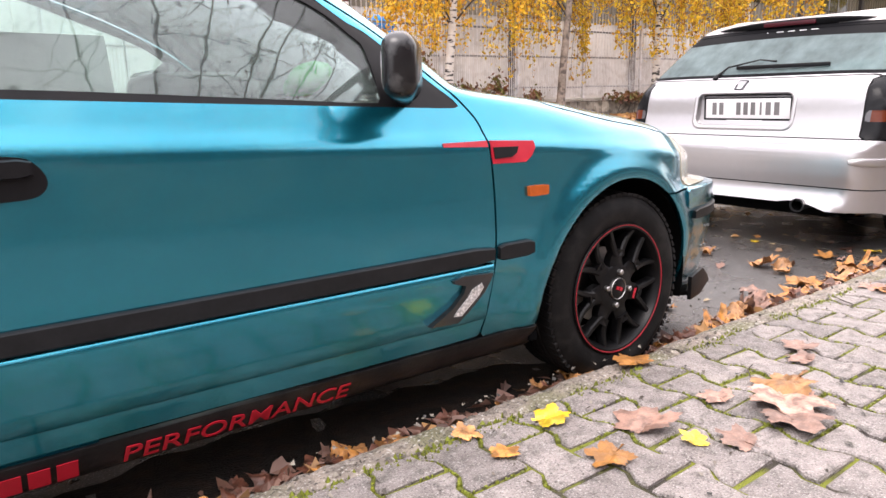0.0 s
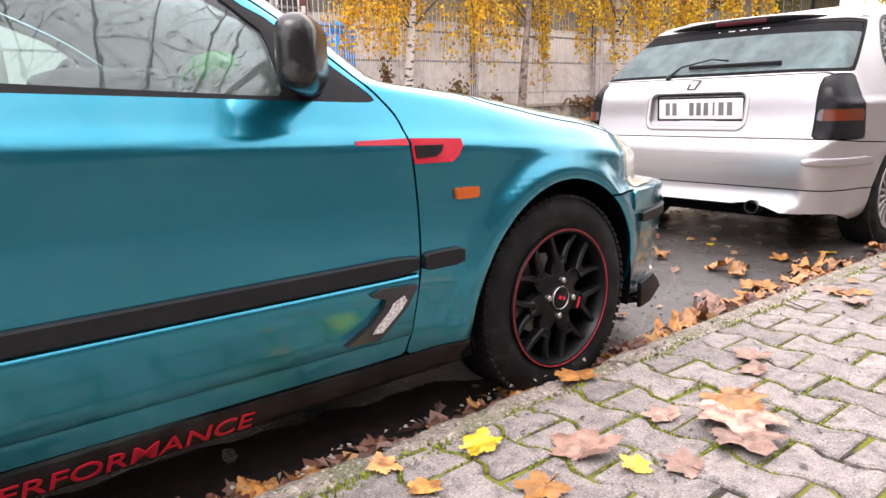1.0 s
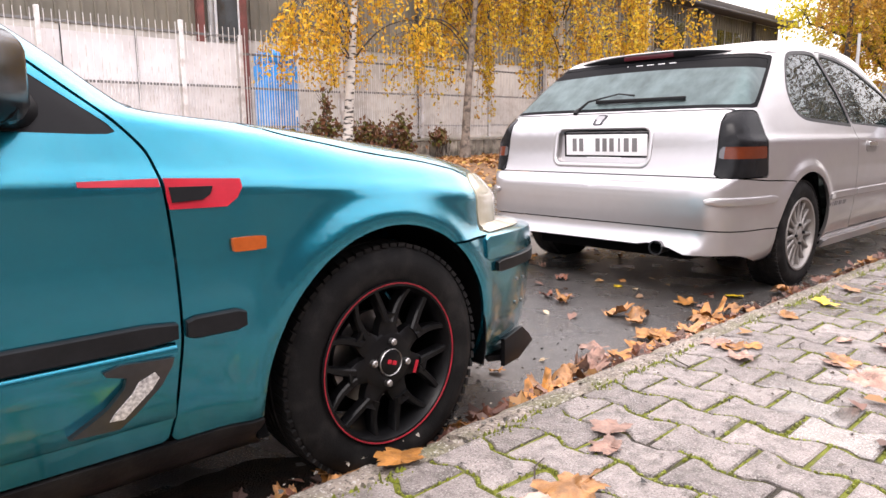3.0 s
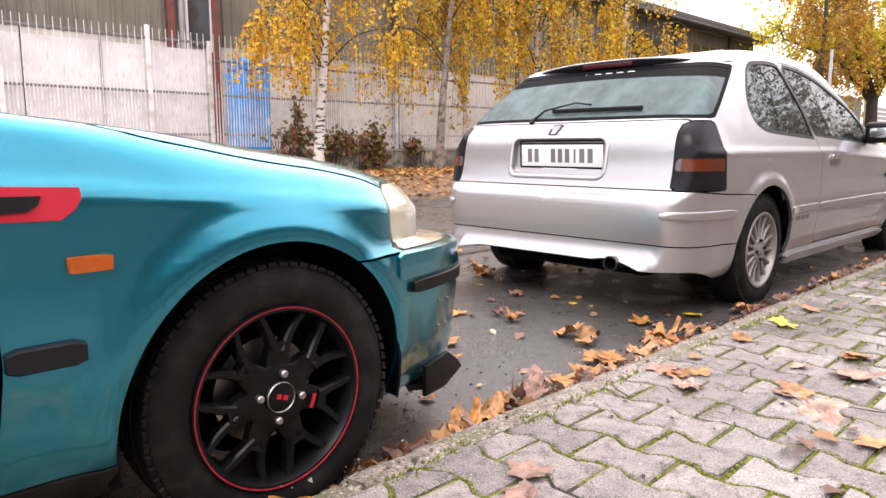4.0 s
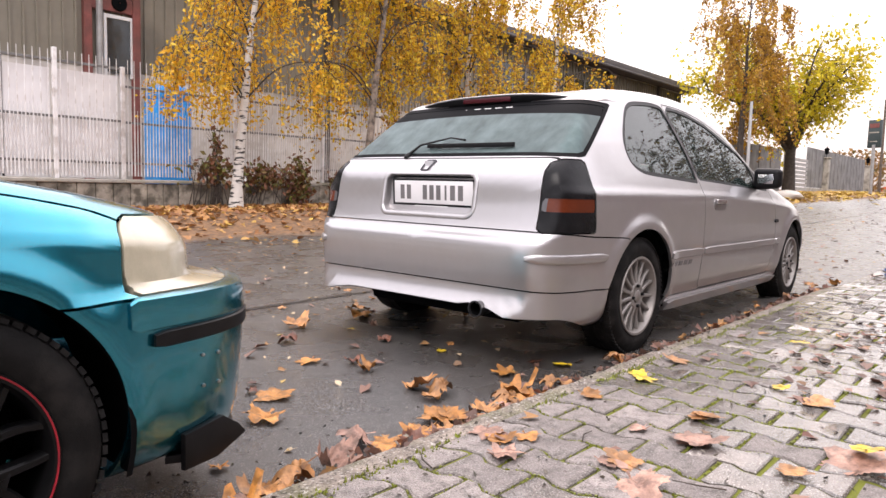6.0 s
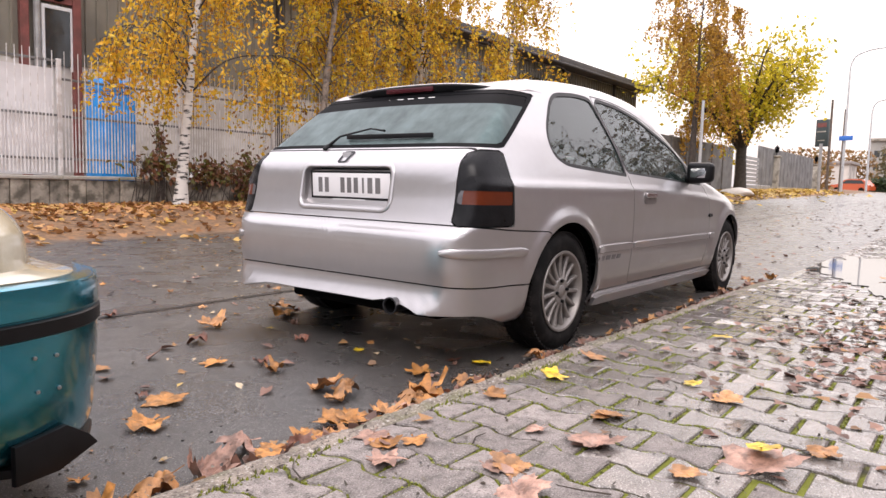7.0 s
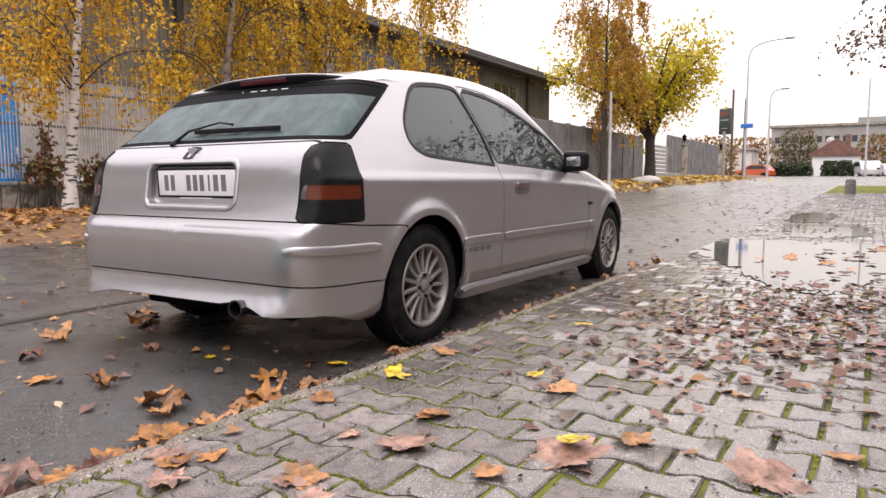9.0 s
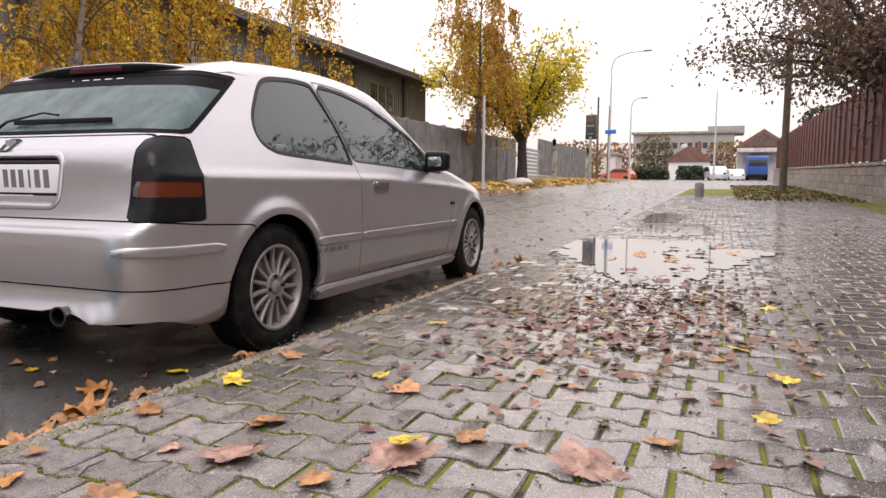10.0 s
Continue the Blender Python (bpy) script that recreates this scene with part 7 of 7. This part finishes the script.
def leaf_shape(seed, lobes=True, curl=0.25, rings=4, n=50):
    """One fallen leaf about 1 across: pointed lobes or a plain oval, with a midrib fold, curled edges and a stalk."""
    rnd = random.Random(seed)
    v, f = [(0, -0.1, 0.0)], []
    bend, twist, fold = rnd.uniform(-curl, curl) * 1.6, rnd.uniform(-curl, curl), rnd.uniform(0.0, 0.25)
    peaks = [(0, 0.50, 5.5), (0.95, 0.43, 6), (-0.95, 0.43, 6), (1.95, 0.30, 6), (-1.95, 0.30, 6)]
    peaks = [(a + rnd.gauss(0, 0.06), r * rnd.uniform(0.85, 1.12), k) for a, r, k in peaks]
    for q in range(1, rings + 1):
        for i in range(n):
            a = 2 * math.pi * i / n
            if lobes:
                r = 0.24 + max(h * math.exp(-k * abs(((a - p + math.pi) % (2 * math.pi)) - math.pi) ** 1.5 * 0.42) for p, h, k in peaks) * 0.9
                r *= (1 + 0.09 * math.sin(i * 2.7 + seed) * (q == rings)) * (1 + 0.22 * noise.noise((math.cos(a) * 1.5 + seed, math.sin(a) * 1.5, 9)))
            else:
                r = 0.46 * (1 + 0.14 * math.cos(a)) * (1 + 0.015 * math.sin(9 * a + seed))
            s = r * q / rings
            x, y = s * math.sin(a), -0.1 + s * math.cos(a)
            crease = noise.noise((x * 3.2 + seed, y * 3.2, seed * 1.7)) * (0.05 + 0.32 * curl) + noise.noise((x * 9 + seed, y * 9, 3)) * (0.02 + 0.06 * curl)
            x, y = x + 0.10 * curl * noise.noise((x * 4, y * 4, seed + 5)), y * (1 - 0.25 * curl * abs(x))
            z = bend * (x * x + y * y) + twist * x * y * 1.2 + fold * abs(x) * 0.6 + crease + 0.10 * curl * math.sin(5 * a + seed) * (q / rings) ** 2
            v.append((x, y, z))
    for i in range(n):
        f.append((0, 1 + i, 1 + (i + 1) % n))
    for q in range(rings - 1):
        for i in range(n):
            a, b = 1 + q * n + i, 1 + q * n + (i + 1) % n
            f.append((a, b, b + n, a + n))
    k = len(v)
    for i, (y, z) in enumerate(((-0.12, 0.0), (-0.32, 0.01), (-0.52, 0.06))):
        for a in range(3):
            v.append((0.012 * math.cos(a * 2.1) + 0.03 * i * i * rnd.uniform(-0.6, 0.6), y, z + 0.012 * math.sin(a * 2.1)))
    for i in range(2):
        for a in range(3):
            f.append((k + i * 3 + a, k + i * 3 + (a + 1) % 3, k + i * 3 + 3 + (a + 1) % 3, k + i * 3 + 3 + a))
    low = min(p[2] for p in v[:1 + rings * n])
    return [(x, y, z - low) for x, y, z in v], f


LEAF_MESHES = {}
for c in range(5):
    for s in range(5):
        v, f = leaf_shape(c * 11 + s, lobes=not (c == 4 and s > 1), curl=(0.06, 0.2, 0.46, 0.7, 0.9)[s] if c != 4 else 0.1)
        LEAF_MESHES[c, s] = mesh_of("fallen_leaf", v, f, LEAF_PAINTS[c], 70)
leaf_rnd = random.Random(99)


def fallen_leaf(x, y, size, color, shape=None, z=None, turn=None, tilt=6):
    if z is None:
        z = 0.002 if y < 1.33 else -0.003 if y < 1.42 else float(rise(x, y)) + 0.002
    s = (leaf_rnd.choice((0, 0, 0, 1)) if y < 1.33 else leaf_rnd.randrange(5)) if shape is None else shape
    ob = new("fallen_leaf", LEAF_MESHES[color, s])
    ob.matrix_world = pose(x, y, z + 0.003, leaf_rnd.gauss(0, tilt), leaf_rnd.gauss(0, tilt), leaf_rnd.uniform(0, 360) if turn is None else turn) @ Matrix.Diagonal((size * 0.9, size * 0.9, size * 0.9, 1))
    how = "flat" if s < 2 else "curled"
    where = "pavement" if y < 1.33 else "kerb" if y < 1.47 else "wet road"
    return tagged(ob, f"{how} {LEAF_WORDS[color]} fallen leaf lying on the {where}", "leaf", "fallen leaves")


# pavement: x, y, size, colour
for x, y, size, c in ((1.96, 1.00, 0.17, 0), (1.88, 0.96, 0.20, 1), (1.80, 0.90, 0.16, 1), (1.53, 1.10, 0.15, 1), (1.55, 0.99, 0.07, 4), (1.38, 1.25, 0.10, 4), (1.35, 1.05, 0.10, 2), (1.82, 1.37, 0.12, 2), (1.18, 1.32, 0.07, 0), (1.19, 1.20, 0.07, 2), (1.78, 1.08, 0.09, 1), (1.62, 0.93, 0.10, 1)):
    fallen_leaf(x, y, size, c)
for x, y, size, c in ((3.18, 1.18, 0.08, 2), (3.03, 1.15, 0.10, 1), (3.46, 0.99, 0.07, 1), (3.17, 0.93, 0.09, 1), (3.71, 0.89, 0.10, 0), (3.48, 0.82, 0.14, 1), (4.02, 1.26, 0.08, 4), (3.09, 0.81, 0.13, 1), (2.97, 0.66, 0.09, 0), (2.28, 1.13, 0.10, 1), (2.19, 1.08, 0.09, 1), (3.12, 1.28, 0.10, 1), (3.64, 1.25, 0.09, 2)):
    fallen_leaf(x, y, size, c)
for x, y, size, c in ((3.62, 0.46, 0.20, 1), (3.80, 0.36, 0.11, 0), (3.44, 0.58, 0.09, 0), (3.74, 0.05, 0.18, 1), (3.96, -0.10, 0.09, 0), (3.88, -0.25, 0.08, 3), (4.26, -0.35, 0.08, 4), (4.70, -0.43, 0.09, 4), (5.12, -0.29, 0.09, 4), (6.17, -0.47, 0.09, 4), (5.10, 0.98, 0.09, 4), (4.22, 0.82, 0.07, 4), (4.12, 0.68, 0.11, 0), (3.69, 0.90, 0.10, 0), (4.33, 1.25, 0.11, 0), (3.47, 0.85, 0.12, 1), (3.20, 0.91, 0.10, 0), (3.10, 1.22, 0.09, 2), (3.97, 1.22, 0.10, 4)):
    fallen_leaf(x, y, size, c)
fallen_leaf(3.65, 0.46, 0.095, 4, shape=3, z=0.035)
# gutter and road
for x, y, size, c in ((1.64, 1.47, 0.08, 4), (1.48, 1.50, 0.10, 2), (1.03, 1.48, 0.12, 2), (0.94, 1.50, 0.10, 2), (0.81, 1.55, 0.11, 3), (1.17, 1.50, 0.10, 3), (2.69, 1.56, 0.16, 0), (2.60, 1.52, 0.14, 0), (2.84, 1.50, 0.12, 4), (2.83, 1.60, 0.13, 1), (2.49, 1.52, 0.14, 2), (2.37, 1.54, 0.13, 3), (2.26, 1.52, 0.14, 3), (3.57, 1.95, 0.14, 0), (3.40, 1.62, 0.16, 2), (3.50, 1.55, 0.15, 0), (3.72, 1.53, 0.15, 2), (3.95, 1.57, 0.15, 0), (3.50, 1.82, 0.09, 0), (3.98, 1.84, 0.12, 2), (3.20, 1.60, 0.13, 2)):
    fallen_leaf(x, y, size, c, shape=leaf_rnd.choice((1, 2, 3, 4)))
for x, y, size, c in ((4.03, 2.63, 0.08, 3), (4.08, 2.29, 0.06, 4), (3.63, 2.41, 0.08, 3), (3.60, 2.28, 0.09, 2), (4.45, 3.21, 0.14, 3), (4.51, 3.36, 0.14, 2), (3.10, 2.25, 0.15, 2), (2.93, 2.07, 0.14, 2), (3.13, 2.80, 0.10, 0), (3.92, 3.19, 0.16, 0), (4.34, 3.16, 0.16, 2), (3.50, 2.56, 0.11, 2), (3.67, 2.93, 0.11, 3), (4.28, 1.74, 0.10, 4), (4.24, 1.86, 0.08, 3), (3.59, 1.86, 0.12, 0), (3.74, 1.62, 0.15, 2), (3.35, 1.66, 0.14, 2), (3.06, 1.60, 0.15, 2), (2.99, 1.68, 0.13, 1), (4.5, 1.6, 0.12, 0)):
    fallen_leaf(x, y, size, c, shape=leaf_rnd.choice((0, 2, 3, 4)))
# more in the gutter along the kerb, thinner past the second car
for k in range(95):
    x = leaf_rnd.choice((leaf_rnd.uniform(0.6, 2.6), leaf_rnd.uniform(2.2, 4.6), leaf_rnd.uniform(4.4, 8.5)))
    fallen_leaf(x, 1.49 + abs(leaf_rnd.gauss(0, 0.05)), leaf_rnd.uniform(0.05, 0.13), leaf_rnd.choice((0, 0, 1, 2, 2, 3, 3)), tilt=14)
for k in range(45):
    fallen_leaf(leaf_rnd.uniform(2.6, 8.0), leaf_rnd.uniform(1.7, 5.5), leaf_rnd.uniform(0.03, 0.09), leaf_rnd.choice((0, 1, 2, 3, 4)), tilt=8)


def litter(name, spots, size, mat, label, category, seed, flat=0.35):
    """Leaf litter too thick to count: small bent leaves, two facets each."""
    rnd = random.Random(seed)
    v, f = [], []
    for x, y, z in spots:
        s = size * rnd.uniform(0.5, 1.4)
        q = Euler((rnd.gauss(0, flat), rnd.gauss(0, flat), rnd.uniform(0, 6.3))).to_matrix()
        base = len(v)
        pts = [(0.0, -0.55, 0.0), (0.30, -0.18, 0.10), (0.42, 0.22, 0.16), (0.12, 0.30, 0.05), (0.0, 0.62, 0.0), (-0.14, 0.28, 0.05), (-0.42, 0.2, 0.16), (-0.28, -0.2, 0.10)]
        for p in pts:
            w = q @ (Vector(p) * rnd.uniform(0.6, 1.25)) * s
            v.append((x + w.x, y + w.y, z + w.z + 0.15 * s * flat))
        f += [(base, base + 1, base + 2, base + 3), (base, base + 3, base + 4), (base, base + 4, base + 5), (base, base + 5, base + 6, base + 7)]
    return tagged(new(name, mesh_of(name, v, f, mat)), label, category, kind="stuff")


LITTER_DRY = foliage_material("dry_leaf_litter", [(0.2, 0.08, 0.03), (0.42, 0.2, 0.06), (0.5, 0.27, 0.1), (0.3, 0.13, 0.05), (0.55, 0.36, 0.08)], 0.1)
LITTER_WET = foliage_material("wet_leaf_litter", [(0.06, 0.03, 0.022), (0.24, 0.13, 0.095), (0.15, 0.065, 0.045), (0.34, 0.2, 0.15), (0.045, 0.026, 0.022), (0.42, 0.22, 0.08)], 0.05)
rnd = random.Random(41)
spots = []
for _ in range(13000):
    x, y = rnd.uniform(-4, 30), 12.35 - abs(rnd.gauss(0, 1.9))
    if y > 7.2 + 0.6 * noise.noise((x * 0.6, 0, 0)) or rnd.random() < 0.12:
        spots.append((x, y, float(rise(x, y)) + 0.01))
litter("verge_leaf_litter", spots, 0.11, LITTER_DRY, "thick orange-brown leaf litter on the verge", "leaf litter", 1)
spots = []
for _ in range(3800):
    x, y = rnd.uniform(27, 62), 12.2 - abs(rnd.gauss(0, 1.6))
    spots.append((x, y, float(rise(x, y)) + 0.02))
litter("verge_leaf_litter", spots, 0.26, foliage_material("yellow_leaf_litter", [(0.4, 0.25, 0.05), (0.6, 0.42, 0.08), (0.5, 0.3, 0.1)], 0.1), "yellow leaf litter under the street tree", "leaf litter", 2)
spots = []
for _ in range(950):
    x = rnd.gauss(5.6, 0.75)
    y = rnd.gauss(0.15 - 0.1 * (x - 5.5), 0.42)
    if y < 1.25:
        spots.append((x, y, 0.004))
for _ in range(620):
    x, y = rnd.uniform(2.6, 16), rnd.uniform(-3.4, 1.28)
    if noise.noise((x * 0.9, y * 0.9, 4)) > 0.02:
        spots.append((x, y, 0.006 + float(pave(x))))
litter("wet_leaf_litter", spots, 0.052, LITTER_WET, "wet brown and pinkish leaves trodden flat on the pavement", "leaf litter", 3, 0.13)
spots = [(x, y, float(rise(x, y)) + 0.006) for x, y in ((rnd.uniform(3, 40), 1.5 + abs(rnd.gauss(0, 2.2))) for _ in range(900))]
litter("road_leaf_litter", spots, 0.06, LITTER_WET, "scattered wet leaves on the road", "leaf litter", 4, 0.2)
spots = [(rnd.uniform(0.3, 8), 1.47 + abs(rnd.gauss(0, 0.05)), ROAD + rnd.uniform(0.004, 0.03)) for _ in range(1700)]
litter("gutter_leaf_litter", spots, 0.05, LITTER_WET, "broken wet leaves and crumbs along the kerb", "leaf litter", 5, 0.6)
spots = [(x, y, float(rise(x, y)) + 0.004) for x, y in ((rnd.uniform(2.4, 13), rnd.uniform(1.55, 8.0)) for _ in range(620))]
litter("road_leaf_scraps", spots, 0.032, foliage_material("pale_leaf_scraps", [(0.5, 0.34, 0.2), (0.62, 0.5, 0.34), (0.4, 0.2, 0.08), (0.55, 0.4, 0.1)], 0.1), "small pale leaf scraps strewn over the wet road", "leaf litter", 8, 0.25)
GRIT = foliage_material("grit", [(0.03, 0.025, 0.02), (0.12, 0.1, 0.08), (0.3, 0.27, 0.22), (0.02, 0.02, 0.02)], 0.0)
spots = [(rnd.uniform(0.8, 7), rnd.uniform(-0.8, 1.3), 0.003) for _ in range(1500)] + [(rnd.uniform(2, 7), 1.46 + abs(rnd.gauss(0, 0.5)), ROAD + 0.003) for _ in range(600)]
spots += [(rnd.uniform(0.3, 6), rnd.uniform(1.31, 1.45), 0.001) for _ in range(420)]
litter("grit", spots, 0.012, GRIT, "crumbs of grit and bark on the ground", "grit", 6, 0.5)
TWIG = material("wet_twig", (0.05, 0.035, 0.025), rough=0.7, vary=0.3)
for x, y, a, l in ((2.0, 1.12, 30, 0.10), (1.9, 0.93, 80, 0.09), (3.30, 1.07, 15, 0.09), (2.86, 1.27, 60, 0.10), (3.2, 0.72, 110, 0.12), (4.6, 0.3, 40, 0.14), (5.0, -0.2, 75, 0.16), (1.1, 1.47, 10, 0.12), (1.4, 1.5, 150, 0.14), (2.4, 1.5, 20, 0.12)):
    tagged(part("fallen_twig", tube([(-l / 2, 0, 0.004), (0, 0.008, 0.006), (l / 2, -0.004, 0.004)], [0.002, 0.002, 0.0012], 5), TWIG, m=pose(x, y, 0.002 if y < 1.4 else ROAD + 0.004, 0, 0, a)), "thin dark wet twig on the ground", "twig", "fallen twigs")
# strip of grass and leaves by the bollard
GRASS = foliage_material("thin_grass", [(0.08, 0.08, 0.02), (0.16, 0.12, 0.04), (0.25, 0.16, 0.05)], 0.1)
spots = [(rnd.uniform(24, 48), rnd.uniform(-3.9, -0.6), 0) for _ in range(2600)]
litter("grass_strip", [(x, y, float(pave(x)) + 0.015) for x, y, _ in spots], 0.12, GRASS, "thin grass and leaves beside the wall", "grass", 7, 0.5)

# cushions of moss standing in the joints of the pavement
def moss_cushions(count, seed):
    rnd = random.Random(seed)
    v, f = [], []
    for _ in range(count):
        i, j = rnd.randrange(-16, 20), rnd.randrange(-5, 3)
        x, y = 2.777 + i * PITCH, 0.742 + LENGTH * (j + (0.5 if i % 2 == 0 else 0.0))
        outline = paver_outline(-0.001)
        k = rnd.randrange(12)
        q = rnd.random()
        a, b = outline[k], outline[(k + 1) % 12]
        px, py = x + a[0] + (b[0] - a[0]) * q, y + a[1] + (b[1] - a[1]) * q
        if py > 1.32 or noise.noise((px * 1.9, py * 1.9, 11)) + 0.5 * noise.noise((px * 6, py * 6, 3)) < -0.05 - 0.25 * float(ease(py, 0.5, 1.3)):
            continue
        r, h = rnd.uniform(0.003, 0.0062), rnd.uniform(0.003, 0.007)
        base, turn = len(v), rnd.uniform(0, 6)
        v += [(px + r * math.cos(turn + 1.257 * n), py + r * math.sin(turn + 1.257 * n), float(pave(px)) - 0.007) for n in range(5)]
        v += [(px + 0.6 * r * math.cos(turn + 1.257 * n), py + 0.6 * r * math.sin(turn + 1.257 * n), float(pave(px)) - 0.007 + h) for n in range(5)]
        f += [(base + n, base + (n + 1) % 5, base + 5 + (n + 1) % 5, base + 5 + n) for n in range(5)] + [tuple(base + 5 + n for n in range(5))]
    for _ in range(1300):
        px = rnd.uniform(0.6, 6.5)
        if noise.noise((px * 2.3, 0, 7)) < -0.12:
            continue
        py = 1.318 + rnd.gauss(0, 0.012)
        r, h = rnd.uniform(0.003, 0.008), rnd.uniform(0.002, 0.007)
        base = len(v)
        v += [(px + r * math.cos(1.257 * n), py + r * math.sin(1.257 * n), -0.006) for n in range(5)] + [(px, py, h)]
        f += [(base + n, base + (n + 1) % 5, base + 5) for n in range(5)]
    return mesh_of("joint_moss", v, f, MOSS_GREEN, 60)


MOSS_GREEN = foliage_material("bright_moss", [(0.06, 0.06, 0.012), (0.14, 0.16, 0.014), (0.22, 0.25, 0.018), (0.09, 0.095, 0.02)], 0.1)
tagged(new("joint_moss", moss_cushions(15000, 77)), "bright yellow-green moss in the joints of the pavement", "moss", kind="stuff")
# leaves afloat in the puddle
for k in range(26):
    x, y = leaf_rnd.gauss(8.5, 1.0), leaf_rnd.gauss(0.2, 0.4)
    fallen_leaf(x, y, leaf_rnd.uniform(0.06, 0.13), leaf_rnd.choice((3, 3, 3, 1, 0)), z=float(pave(x)) + 0.008, tilt=5)

# ---- the blocks of the pavement nearest the cars, one by one ----
for x, y, z, tilt in near:
    wet = rnd.random() < float(ease(x - 0.8 * y + 0.5 * noise.noise((x, y, 2)), 1.9, 3.6))
    part("paver", (half_meshes if y > 1.27 else wet_meshes if wet else paver_meshes)[rnd.randrange(6)], None, pavement, m=pose(x, y, z, *tilt))
